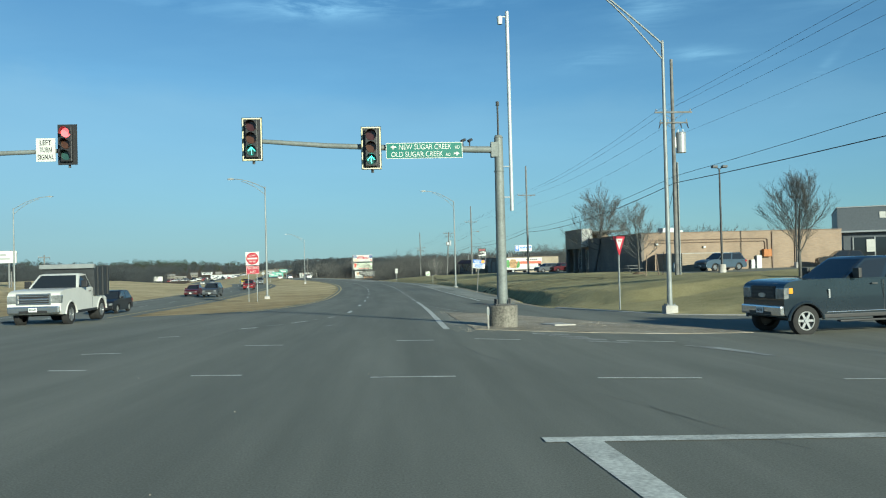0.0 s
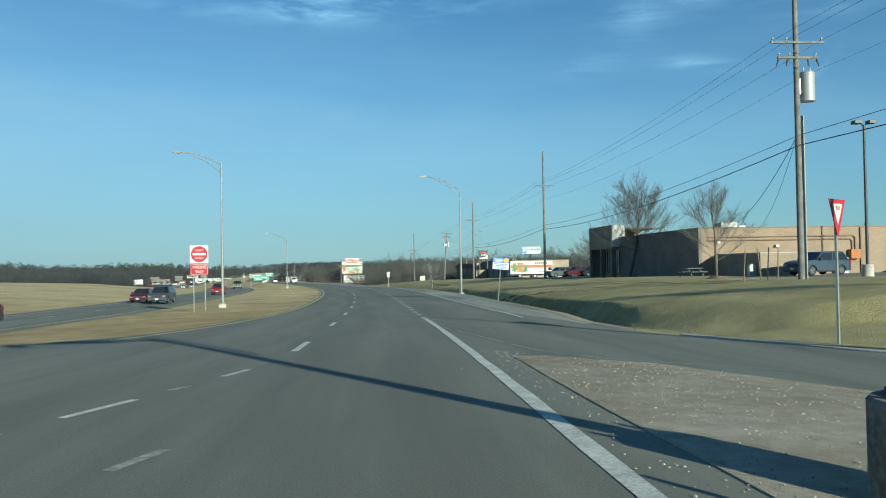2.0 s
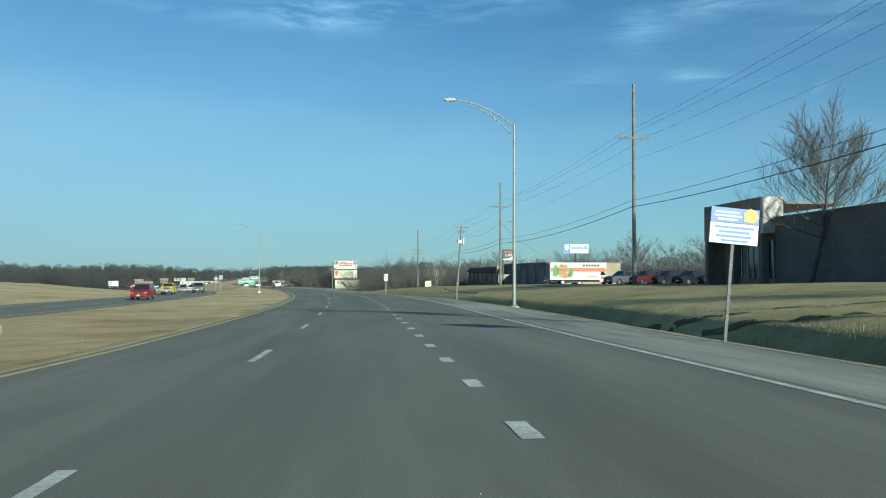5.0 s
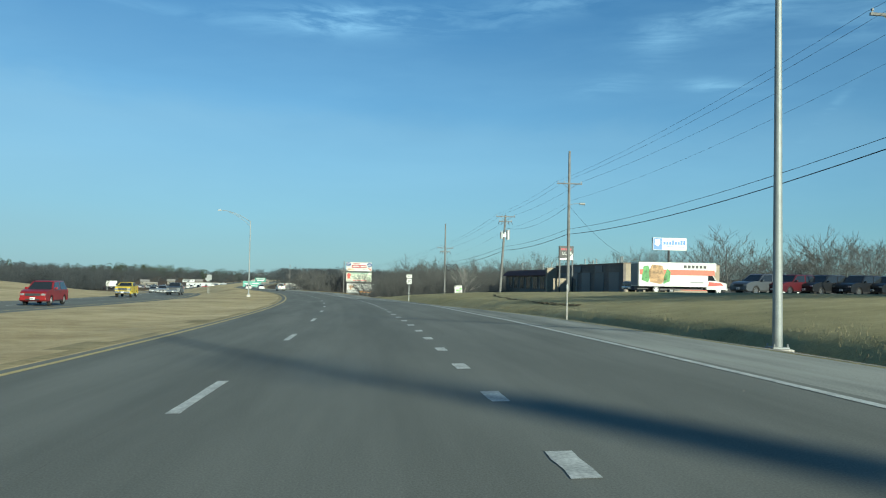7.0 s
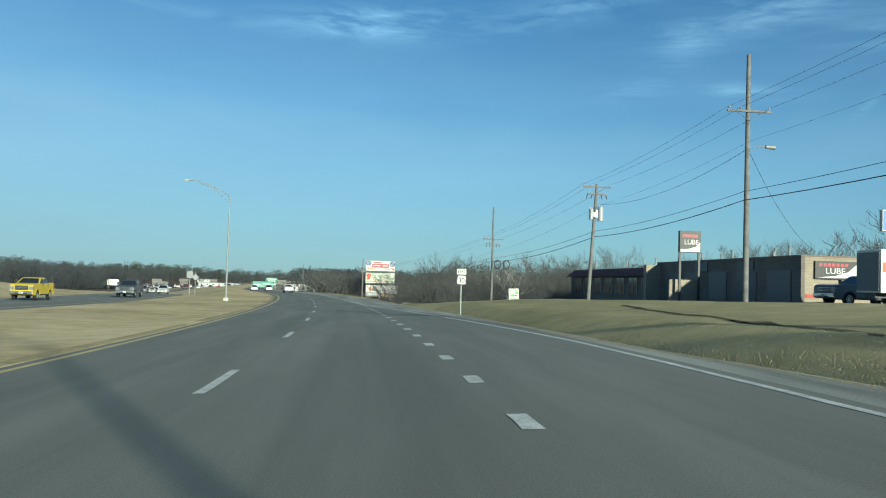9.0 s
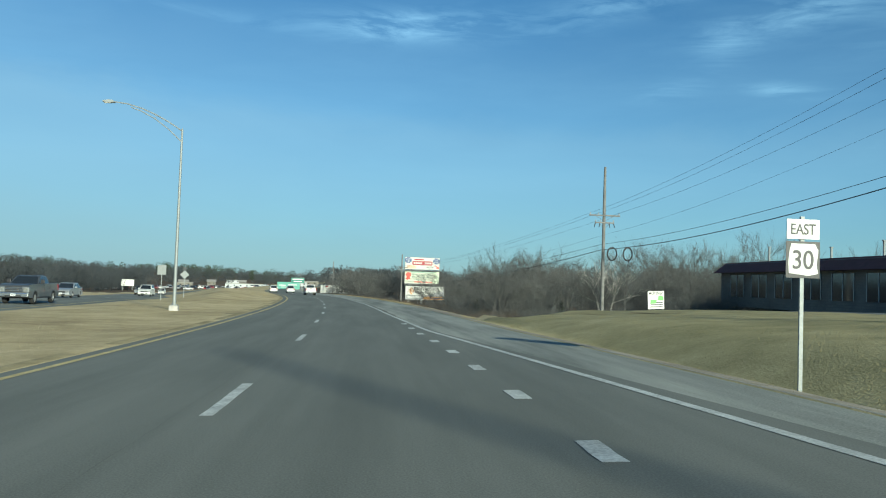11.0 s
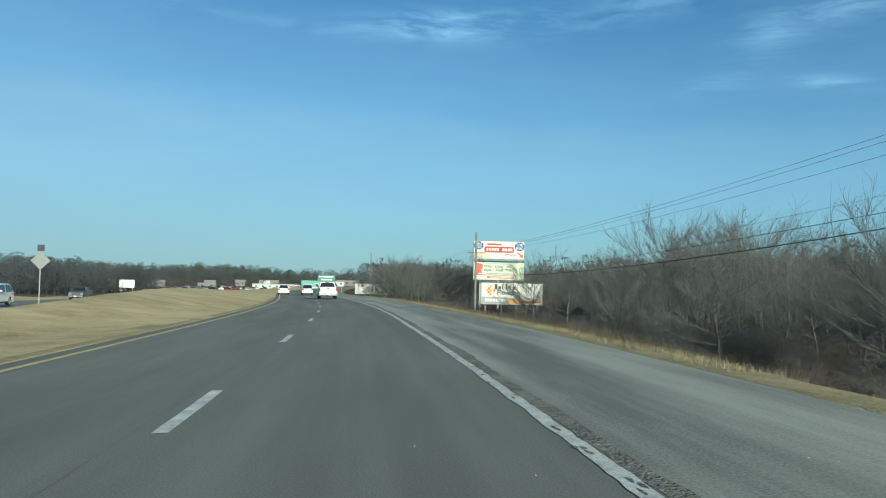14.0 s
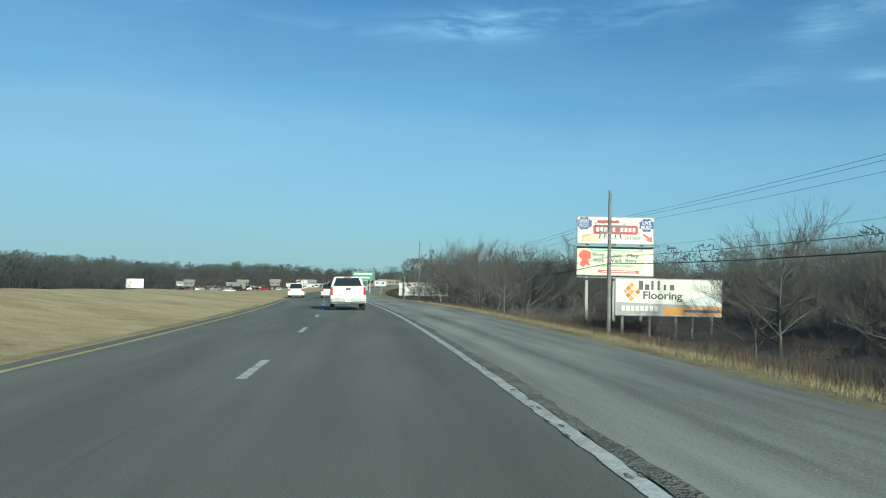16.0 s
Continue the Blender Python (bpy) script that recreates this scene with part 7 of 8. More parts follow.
        box(bm, (sx * hw * (0.84 if bed else 0.66), b - 0.012, (deck - 0.52) if bed else deck - 0.28), (sx * hw * 0.965, b + 0.18, (deck - 0.08) if bed else deck - 0.08), 0.02)
        part("tail_lamp", bm, M_TAIL, t, "red tail lamp")
    bm = bmesh.new()
    box(bm, (-hw * 0.95, b - (0.12 if bed else 0.03), clear + 0.08), (hw * 0.95, b + 0.1, clear + 0.30), 0.04)
    rb = part("rear_bumper", bm, M_CHROME if bed else paintm, t)
    if plate:
        for yy, sg in ((b - (0.13 if bed else 0.04), -1), (f + (0.12 if bed else 0.05), 1)):
            bm = bmesh.new()
            box(bm, (-0.16, yy, clear + 0.12), (0.16, yy + sg * 0.01, clear + 0.28))
            pl = part("number_plate", bm, M_PLATE, t, "white number plate")
            bm = bmesh.new()
            for k in range(6):
                box(bm, (-0.125 + 0.045 * k, yy + sg * 0.01, clear + 0.16), (-0.10 + 0.045 * k, yy + sg * 0.014, clear + 0.24))
            part("writing", bm, M_SIGNBLACK, pl)
    for ay in axles:
        for sx in (-1, 1):
            if detail:
                bm = bmesh.new()
                R = wheel_r * (1.31 if bed else 1.21)
                well = [(ay + R * 0.985 * math.cos(a), max(clear - 0.02, wheel_r * 0.9 + R * math.sin(a))) for a in (math.pi * i / 14 for i in range(15))]
                well += [(y0 * 0.94 + ay * 0.06, z0 - 0.03 if i not in (0, 14) else z0) for i, (y0, z0) in enumerate(well)][::-1]
                prism(bm, well, "x", min(sx * hw * 0.45, sx * hw * 0.965), max(sx * hw * 0.45, sx * hw * 0.965))
                part("wheel_well", bm, M_BLACK, t, "black wheel well")
                bm = bmesh.new()
                tube(bm, [(sx * hw * 0.985, ay + R * math.cos(a), wheel_r * 0.9 + R * math.sin(a)) for a in (math.pi * (0.04 + 0.92 * i / 12) for i in range(13))], 0.045 if bed else 0.03, 6)
                part("fender_lip", bm, paintm, t, smooth=True)
            wheel(t, sx * (hw - 0.14), ay, wheel_r, 0.25 if bed else 0.21, sx)
    bm = bmesh.new()
    box(bm, (-hw * 0.72, b + 0.2, clear + 0.05), (hw * 0.72, f - 0.3, clear + 0.2))
    for ay in axles:
        rod(bm, (-hw * 0.8, ay, wheel_r), (hw * 0.8, ay, wheel_r), 0.06, n=8)
    part("underbody", bm, M_BLACK, t)
    return t


PICKUP = dict(L=6.1, W=2.03, H=1.95, clear=0.42, hood=1.36, nose=1.24, belt=1.36, wheel_r=0.41, axles=(1.95, -1.75), cab=(1.25, -1.0), roof=(0.45, -0.82), deck=1.42, chrome=M_CHROME, bed=True, category="pickup truck", group="pickup trucks")


def pickup(m, paintm, label, lift=0.0, **kw):
    o = dict(PICKUP)
    o.update(kw)
    t = vehicle("pickup_truck", m, paintm, label, **o)
    L, W, deck = o["L"], o["W"], o["deck"]
    b, hw = -L / 2, W / 2
    bm = bmesh.new()
    box(bm, (-hw * 0.80, b - 0.02, 0.78), (hw * 0.80, b + 0.06, deck - 0.03), 0.02)
    tg = part("tailgate", bm, paintm, t)
    bm = bmesh.new()
    box(bm, (-0.14, b - 0.035, deck - 0.24), (0.14, b - 0.015, deck - 0.12), 0.01)
    part("handle", bm, M_BLACK, tg, "black tailgate handle")
    bm = bmesh.new()
    prism(bm, [(-0.14, deck - 0.36), (0.14, deck - 0.36), (0.14, deck - 0.31), (0.05, deck - 0.29), (-0.05, deck - 0.29), (-0.14, deck - 0.31)], "y", b - 0.03, b - 0.02)
    part("emblem", bm, mat("gold_emblem", (0.55, 0.36, 0.08), 0.4, 0.4), tg, "gold emblem shape")
    bm = bmesh.new()
    for k in range(9):
        box(bm, (-0.76 + 0.055 * k, b - 0.026, 0.84), (-0.72 + 0.055 * k, b - 0.02, 0.88))
    part("writing", bm, M_SIGNBLACK, tg)
    bm = bmesh.new()
    box(bm, (-hw * 0.78, b + 0.08, deck - 0.02), (hw * 0.78, o["cab"][1] - 0.1, deck + 0.006))
    part("bed_cover", bm, M_BLACK, t)
    bm = bmesh.new()
    box(bm, (-0.06, b - 0.26, 0.40), (0.06, b + 0.1, 0.50))
    box(bm, (-0.13, b - 0.14, 0.36), (0.13, b - 0.08, 0.54), 0.01)
    part("hitch", bm, M_DARKSTEEL, t)
    bm = bmesh.new()
    box(bm, (-0.22, o["roof"][1] - 0.02, o["H"] - 0.075), (0.22, o["roof"][1] + 0.07, o["H"] - 0.02), 0.01)
    part("brake_lamp", bm, M_TAIL, t)
    return t


SUV = dict(L=4.75, W=1.88, H=1.72, clear=0.3, hood=1.12, nose=0.9, belt=1.08, wheel_r=0.36, axles=(1.4, -1.42), cab=(1.05, -2.2), roof=(0.3, -1.85), deck=1.1, category="car")
SEDAN = dict(L=4.6, W=1.8, H=1.46, clear=0.22, hood=0.95, nose=0.72, belt=0.92, wheel_r=0.32, axles=(1.4, -1.35), cab=(0.95, -1.75), roof=(0.1, -1.1), deck=0.98, category="car")
HATCH = dict(L=4.3, W=1.78, H=1.56, clear=0.24, hood=1.0, nose=0.78, belt=0.98, wheel_r=0.33, axles=(1.32, -1.28), cab=(0.98, -2.0), roof=(0.2, -1.6), deck=1.02, category="car")


def on_road(s, d, turn=0.0, lift=0.0):
    """On the carriageway, tilted with it."""
    a = bank(s)
    return pose(*xy(s, d), gz(s, d) + lift, 0, -math.degrees(math.sin(a)), heading(s) + turn)


def on_lot(x, y, turn):
    return at_xy(x, y, turn, 0.02)


# ahead on this carriageway
pickup(on_road(317.4, 1.5), P_WHITE, "white pickup truck with a chrome rear bumper")
vehicle("suv", on_road(366, -3.2), P_WHITE, "white sport utility car in the passing lane", **SUV)
vehicle("suv", on_road(362, 0.6), P_SILVER, "silver sport utility car ahead of the pickup", **SUV)
# waiting at the side street
t = pickup(at_xy(12.3, 24.35, 103), P_BLUE, "dark blue crew-cab pickup truck with bright wheels", H=2.2, L=6.35, clear=0.52, hood=1.6, nose=1.47, belt=1.56, wheel_r=0.43, axles=(2.5, -1.75), cab=(1.25, -1.4), roof=(0.35, -1.25), deck=1.5, amber=True, chrome=M_DARKSTEEL)
for sx in (-1, 1):
    bm = bmesh.new()
    box(bm, (sx * 0.95, -1.05, 0.64), (sx * 1.025, 1.85, 0.665), 0.01)
    part("side_moulding", bm, M_CHROME, t, "bright side moulding")
    bm = bmesh.new()
    box(bm, (sx * 0.9, -1.0, 0.36), (sx * 1.07, 1.45, 0.42), 0.02)
    part("running_board", bm, M_BLACK, t)
    bm = bmesh.new()
    box(bm, (sx * 1.0, 1.72, 1.05), (sx * 1.025, 1.78, 1.3), 0.01)
    part("fender_vent", bm, M_RIM, t)
bm = bmesh.new()
prism(bm, [(0.16 * math.cos(a), 1.15 + 0.065 * math.sin(a)) for a in (2 * math.pi * i / 20 for i in range(20))], "y", 3.18, 3.22)
part("emblem", bm, M_RIM, t, "oval emblem")


def opp(s, lane):
    return pose(*xy(s, opp_near(s) - lane), gz(s, opp_near(s) - lane) + 0.08, 0, 0, heading(s) + 180)


vehicle("hatchback", opp(59.5, 3.2), P_BLACK, "black hatchback car on the opposite carriageway", **HATCH)
vehicle("sedan", opp(112, 7.0), P_MAROON, "maroon sedan on the opposite carriageway", **SEDAN)
vehicle("suv", opp(104, 3.4), P_GREY, "dark grey sport utility car on the opposite carriageway", **SUV)
vehicle("suv", opp(150, 3.4), P_RED, "red sport utility car on the opposite carriageway", **SUV)
pickup(opp(196, 7.0), P_YELLOW, "yellow pickup truck on the opposite carriageway", L=5.4, W=1.9, H=1.85, axles=(1.75, -1.5))
pickup(opp(222, 3.4), P_GREY, "dark grey pickup truck on the opposite carriageway")
vehicle("sedan", opp(247, 7.0), P_SILVER, "silver sedan on the opposite carriageway", **SEDAN)
vehicle("suv", opp(290, 3.4), P_WHITE, "white sport utility car on the opposite carriageway", **SUV)
pickup(opp(352, 5.0), P_GREY, "dark pickup truck with a white hood beyond the median")
vehicle("suv", opp(420, 3.4), P_WHITE, "white sport utility car far along the opposite carriageway", **SUV)
# parked beside the brick building and the shops
vehicle("suv", on_lot(26.4, 78.0, 112), P_STEELBLUE, "steel blue sport utility car parked by the brick wall", **SUV)
vehicle("suv", on_lot(43.0, 88.5, 80), P_BLACK, "black sport utility car parked beside the showroom", **SUV)
for k, (pm, kind, word) in enumerate(((P_GREY, SUV, "grey"), (P_MAROON, SUV, "maroon"), (P_BLACK, SUV, "black"), (P_BLACK, SUV, "black"), (P_BLACK, SUV, "black"), (P_STEELBLUE, SEDAN, "steel blue"))):
    vehicle("parked_car", on_lot(19.4 + 2.75 * k, 155.6 + 0.2 * (k % 3), 118 + 3 * (k % 2)), pm, word + " car parked in the row beside the lawn", group="cars parked in a row", **{a: b for a, b in kind.items() if a != "group"})
vehicle("sedan", on_lot(24.2, 165.2, 95), P_WHITE, "white sedan parked behind the box truck", **SEDAN)

# white flatbed dump truck, oncoming
t = pickup(at_xy(-15.15, 31.9, 184) @ Matrix.Diagonal((0.92, 0.92, 0.92, 1)), P_WHITE, "white dump truck with a tall dark steel body", L=5.2, H=2.1, W=2.15, clear=0.5, wheel_r=0.45, hood=1.5, nose=1.36, belt=1.48, deck=1.0, tail=1.0, axles=(1.6, -1.9), cab=(0.75, -0.75), roof=(0.1, -0.65), category="dump truck", group="trucks")
bm = bmesh.new()
prism(bm, [(-2.75, 1.1), (-0.95, 1.1), (-0.85, 2.38), (-2.75, 2.38)], "x", -1.12, 1.12)
db = part("dump_body", bm, mat("dark_steel_body", (0.045, 0.05, 0.055), 0.55, 0.3, var=0.2), t, "dark steel dump body")
bm = bmesh.new()
box(bm, (-1.16, -0.95, 2.3), (1.16, -0.7, 2.5), 0.03)
part("tarp_housing", bm, M_GALV, db)
for k in range(3):
    for sx in (-1, 1):
        bm = bmesh.new()
        yy = -1.3 - 0.62 * k
        box(bm, (sx * 1.12, yy - 0.05, 1.1), (sx * 1.16, yy + 0.05, 2.36))
        part("rib", bm, M_DARKSTEEL, db)
for sx in (-1, 1):
    wheel(t, sx * 0.72, -1.9, 0.45, 0.25, sx)
bm = bmesh.new()
box(bm, (-0.5, -2.7, 0.62), (0.5, -0.8, 1.1))
part("chassis", bm, M_BLACK, t)
bm = bmesh.new()
for z0, z1 in ((1.28, 1.34), (1.08, 1.13), (0.9, 0.96)):
    box(bm, (-0.66, 2.6, z0), (0.66, 2.65, z1), 0.012)
for sx in (-1, 1):
    box(bm, (sx * 0.6, 2.6, 0.9), (sx * 0.67, 2.65, 1.34), 0.012)
part("grille_surround", bm, M_CHROME, t, "chrome grille surround")

# rental box truck parked side-on
t = thing("box_truck", pose(15.8, 169.1, gz(*sd(15.8, 169.1)) + 0.02, 0, 0, -84) @ Matrix.Diagonal((0.95, 0.95, 0.95, 1)), "white box truck with a red stripe and green picture", "truck")
bm = bmesh.new()
box(bm, (-1.2, -3.9, 0.75), (1.2, 3.4, 3.25), 0.03)
cb = part("cargo_box", bm, P_WHITE, t)
bm = bmesh.new()
box(bm, (-1.2, 3.4, 2.35), (1.2, 4.4, 3.25), 0.03)
part("attic", bm, P_WHITE, t)
for sx in (-1, 1):
    bm = bmesh.new()
    box(bm, (sx * 1.203, -3.8, 1.95), (sx * 1.209, 4.2, 2.5))
    part("stripe", bm, mat("red_orange_stripe", (0.62, 0.10, 0.05), 0.5), cb, "red-orange stripe")
    bm = bmesh.new()
    for k in range(6):
        box(bm, (sx * 1.203, 0.9 + 0.42 * k, 2.68), (sx * 1.209, 1.2 + 0.42 * k, 2.98))
    part("writing", bm, M_SIGNBLACK, cb)
    for nm, o, c in (("picture", [(-3.6, 1.4), (-2.9, 1.15), (-2.6, 2.0), (-2.9, 2.9), (-3.4, 2.8)], (0.10, 0.30, 0.09)), ("picture", [(-2.7, 1.2), (-1.5, 1.0), (-1.0, 1.6), (-1.4, 2.9), (-2.5, 3.0), (-2.85, 2.2)], (0.40, 0.24, 0.11)), ("picture", [(-1.3, 1.0), (-0.6, 1.3), (-0.5, 2.3), (-0.9, 2.6), (-1.2, 1.8)], (0.10, 0.30, 0.09))):
        bm = bmesh.new()
        prism(bm, o, "x", sx * 1.21, sx * 1.215)
        part(nm, bm, mat("printed_picture", c, 0.6, var=0.4, scale=2.5), cb, "green and tan leaf picture")
    bm = bmesh.new()
    box(bm, (sx * 1.203, 1.6, 1.15), (sx * 1.209, 3.0, 1.3))
    part("writing", bm, M_GREYPRINT, cb)
bm = bmesh.new()
box(bm, (-1.1, -3.96, 0.85), (1.1, -3.9, 3.1))
part("rear_door", bm, M_GREYMETAL, t, "grey roll-up rear door")
bm = bmesh.new()
prism(bm, [(3.45, 0.5), (5.55, 0.5), (5.62, 0.7), (5.6, 1.15), (4.9, 1.32), (4.55, 1.38), (3.95, 2.3), (3.45, 2.32)], "x", -0.98, 0.98)
cabp = part("cab", bm, P_WHITE, t, smooth=False)
for sx in (-1, 1):
    bm = bmesh.new()
    prism(bm, [(3.6, 1.42), (4.45, 1.42), (3.95, 2.15), (3.6, 2.15)], "x", sx * 0.982, sx * 0.992)
    part("side_window", bm, M_CARGLASS, cabp)
    bm = bmesh.new()
    prism(bm, [(3.6, 0.85), (5.3, 0.95), (5.0, 1.2), (3.7, 1.3)], "x", sx * 0.982, sx * 0.988)
    part("flame_print", bm, M_REDPRINT, cabp)
    bm = bmesh.new()
    box(bm, (sx * 0.7, 5.5, 0.75), (sx * 0.96, 5.63, 1.05), 0.02)
    part("headlight", bm, M_HEAD, cabp)
    wheel(t, sx * 0.85, 4.75, 0.42, 0.25, sx)
    wheel(t, sx * 0.98, -2.0, 0.42, 0.28, sx)
bm = bmesh.new()
prism(bm, [(4.56, 1.40), (4.60, 1.40), (4.02, 2.28), (3.98, 2.28)], "x", -0.85, 0.85)
part("windshield", bm, M_CARGLASS, cabp)
bm = bmesh.new()
box(bm, (-0.95, 5.58, 0.42), (0.95, 5.74, 0.66), 0.03)
part("front_bumper", bm, M_CHROME, t)
bm = bmesh.new()
box(bm, (-0.5, -3.8, 0.45), (0.5, 5.3, 0.76))
part("chassis", bm, M_BLACK, t)
pickup(on_lot(15.9, 177.2, 106), P_GREY, "dark grey pickup truck parked before the end wall")

# rows of cars far down the valley
for k in range(44):
    px, py = -168 - 5.6 * (k % 9) + random.uniform(-1.2, 1.2) + 4 * (k // 9), 545 + 17 * (k // 9) + random.uniform(-3, 3)
    pm = (P_WHITE, P_SILVER, P_GREY, P_RED, P_BLACK, P_WHITE, P_SILVER)[k % 7]
    vehicle("parked_car", at_xy(px, py, random.choice((20, 100, 195)), 0.05), pm, ("white", "silver", "grey", "red", "black", "white", "silver")[k % 7] + " car parked in rows far down the valley", group="far parked cars", detail=False, plate=False, **{a: b for a, b in (SUV if k % 2 else SEDAN).items()})
for px, py, w, l, h, tn, lb in ((-176, 648, 22, 10, 2.6, 18, "long low white commercial building far down the valley"), (-205, 628, 9, 7, 2.5, 18, "small pale commercial building far down the valley"), (-146, 690, 12, 8, 2.6, 15, "low grey commercial building far down the valley"), (-232, 600, 8, 6, 2.5, 25, "pale shop building beside the far parked cars"), (-138, 640, 6, 5, 2.4, 15, "small white office beside the far road")):
    house(px, py, w, l, h, tn, M_TANK if "white" in lb else M_OLDCONC, M_ROOF, lb, flatroof=True)


# ---- bare winter trees ----
M_BARK = mat("grey_brown_bark", (0.10, 0.098, 0.09), 0.9, var=0.2, scale=3.0, per=0.25)
M_TWIG = mat("brown_twigs", (0.098, 0.100, 0.096), 0.9, var=0.15, scale=1.0, per=0.25)
M_PALEBARK = mat("pale_sycamore_bark", (0.42, 0.40, 0.36), 0.85, var=0.25, scale=2.0)
# Paler, bluer grey than the near twigs: distance haze put into the colour.
M_FARWOOD = mat("far_twigs_haze_grey", (0.112, 0.122, 0.124), 0.95, var=0.2, scale=0.05, spec=0.1)
M_BRUSH = mat("russet_brush", (0.135, 0.108, 0.082), 0.95, var=0.25, scale=0.6, per=0.3)
M_EVERGREEN = mat("dark_evergreen", (0.035, 0.05, 0.022), 0.9, var=0.3, scale=4.0)


class Limbs:
    """Collects tapered tubes as vertices and faces."""

    def __init__(self):
        self.v, self.f = [], []

    def tube(self, pts, radii, n):
        base = len(self.v)
        for i, p in enumerate(pts):
            q = pts[min(i + 1, len(pts) - 1)] - pts[max(i - 1, 0)]
            q = q.normalized()
            a = q.cross(Vector((0.31, 0.17, 0.93))).normalized()
            c = q.cross(a)
            for k in range(n):
                t = 2 * math.pi * k / n
                self.v.append(tuple(p + (a * math.cos(t) + c * math.sin(t)) * radii[i]))
        for i in range(len(pts) - 1):
            for k in range(n):
                u = base + i * n
                self.f.append((u + k, u + (k + 1) % n, u + n + (k + 1) % n, u + n + k))

    def mesh(self, name, material):
        me = bpy.data.meshes.new(name)
        me.from_pydata(self.v, [], self.f)
        me.polygons.foreach_set("use_smooth", [True] * len(self.f))
        me.materials.append(material)
        return me


def bend(rnd, o, d, length, segs, lift, wob):
    pts = [o]
    d = d.normalized()
    for k in range(segs):
        d = (d + Vector((rnd.uniform(-wob, wob), rnd.uniform(-wob, wob), lift + rnd.uniform(-wob, wob) * 0.6))).normalized()
        pts.append(pts[-1] + d * (length / segs))
    return pts


def pick(pts, u):
    x = u * (len(pts) - 1)
    i = min(int(x), len(pts) - 2)
    return pts[i].lerp(pts[i + 1], x - i), (pts[i + 1] - pts[i]).normalized()


def grow(seed, H, base=0.3, limbs=12, subs=6, twigs=7, reach=0.42, rise=0.9, r0=None, twig_r=0.011, lean=0.0, sides=(9, 5, 4, 3), sub_len=0.5, limb=0.55, wob=0.16, stem=0.86):
    """A bare broadleaf tree: trunk, and limbs with branches and twigs."""
    rnd = random.Random(seed)
    r0 = r0 or H * 0.017
    trunk, crown = Limbs(), Limbs()
    tp = bend(rnd, Vector((0, 0, -0.3)), Vector((lean, 0, 1)), H * stem, 8, 0.1, wob * 0.45)
    trunk.tube(tp, [r0 * (1.25 if k == 0 else 1) * (1 - 0.86 * k / 8) for k in range(9)], sides[0])
    for i in range(limbs):
        u = base + (0.97 - base) * (i + rnd.random() * 0.8) / limbs
        o, _ = pick(tp, u)
        az = 2.4 * i + rnd.uniform(-0.5, 0.5)
        el = rise * (0.55 + 0.9 * u) + rnd.uniform(-0.15, 0.15)
        d = Vector((math.cos(az), math.sin(az), math.tan(min(1.35, el))))
        ln = H * reach * (1.15 - 0.75 * u) * rnd.uniform(0.75, 1.2) + H * 0.08
        lp = bend(rnd, o, d, ln, 5, 0.06, wob)
        rl = r0 * (1 - 0.8 * u) * limb
        crown.tube(lp, [rl * (1 - 0.8 * k / 5) for k in range(6)], sides[1])
        for j in range(subs):
            v = 0.2 + 0.8 * (j + rnd.random()) / subs
            o2, d2 = pick(lp, v)
            side = Vector((rnd.uniform(-1, 1), rnd.uniform(-1, 1), rnd.uniform(-0.2, 0.9)))
            bp = bend(rnd, o2, d2 + side * 0.8, ln * sub_len * rnd.uniform(0.6, 1.15) * (1.15 - 0.5 * v), 3, 0.08, 0.22)
            rb = max(twig_r * 1.4, rl * 0.42 * (1 - 0.5 * v))
            crown.tube(bp, [rb, rb * 0.75, rb * 0.5, twig_r * 0.7], sides[2])
            for k in range(twigs):
                w = 0.15 + 0.85 * (k + rnd.random()) / twigs
                o3, d3 = pick(bp, w)
                side = Vector((rnd.uniform(-1, 1), rnd.uniform(-1, 1), rnd.uniform(-0.3, 0.9)))
                q = bend(rnd, o3, d3 + side, ln * sub_len * 0.42 * rnd.uniform(0.5, 1.2), 2, 0.1, 0.3)
                crown.tube(q, [twig_r, twig_r * 0.8, twig_r * 0.35], sides[3])
    return trunk, crown


def tree_thing(name, trunk_me, crown_me, m, label, group):
    t = thing(name, m, label, "tree", group)
    for nm, me in (("trunk", trunk_me), ("crown", crown_me)):
        o = new(nm, me)
        o.parent = t
    return t


def meshes(seed, bark=None, **kw):
    a, b = grow(seed, **kw)
    return a.mesh("trunk", bark or M_BARK), b.mesh("crown", bark or M_TWIG)


# lawn trees
ta, ca = meshes(11, H=6.1, base=0.27, limbs=30, subs=11, twigs=11, reach=0.42, rise=0.7, twig_r=0.004, limb=0.26, sub_len=0.55)
tree_thing("lawn_tree", ta, ca, at_xy(17.57, 73.7, 0), "young bare shade tree on the lawn", "lawn trees")
bm = bmesh.new()
rod(bm, (0, 0, -0.1), (0, 0, 0.14), 0.75, 0.35, 18)
mulch = tagged(link("mulch_mound", bm, M_LITTER), "dark mulch mound round the young tree", "mulch")
mulch.matrix_basis = at_xy(17.57, 73.7)
ta, ca = meshes(23, H=5.1, base=0.30, limbs=32, subs=12, twigs=11, reach=0.43, rise=0.8, twig_r=0.004, limb=0.24, r0=0.11, sub_len=0.55)
tree_thing("lawn_tree", ta, ca, at_xy(18.1, 41.4, 40), "young bare shade tree on the lawn by the street", "lawn trees")
ta, ca = meshes(37, H=10.0, base=0.34, limbs=26, subs=11, twigs=12, reach=0.46, rise=0.5, twig_r=0.009, sub_len=0.62, lean=0.2, limb=0.45)
tree_thing("tree", ta, ca, at_xy(19.6, 107.0, -10), "tall bare tree leaning beside the building entrance", "lawn trees")
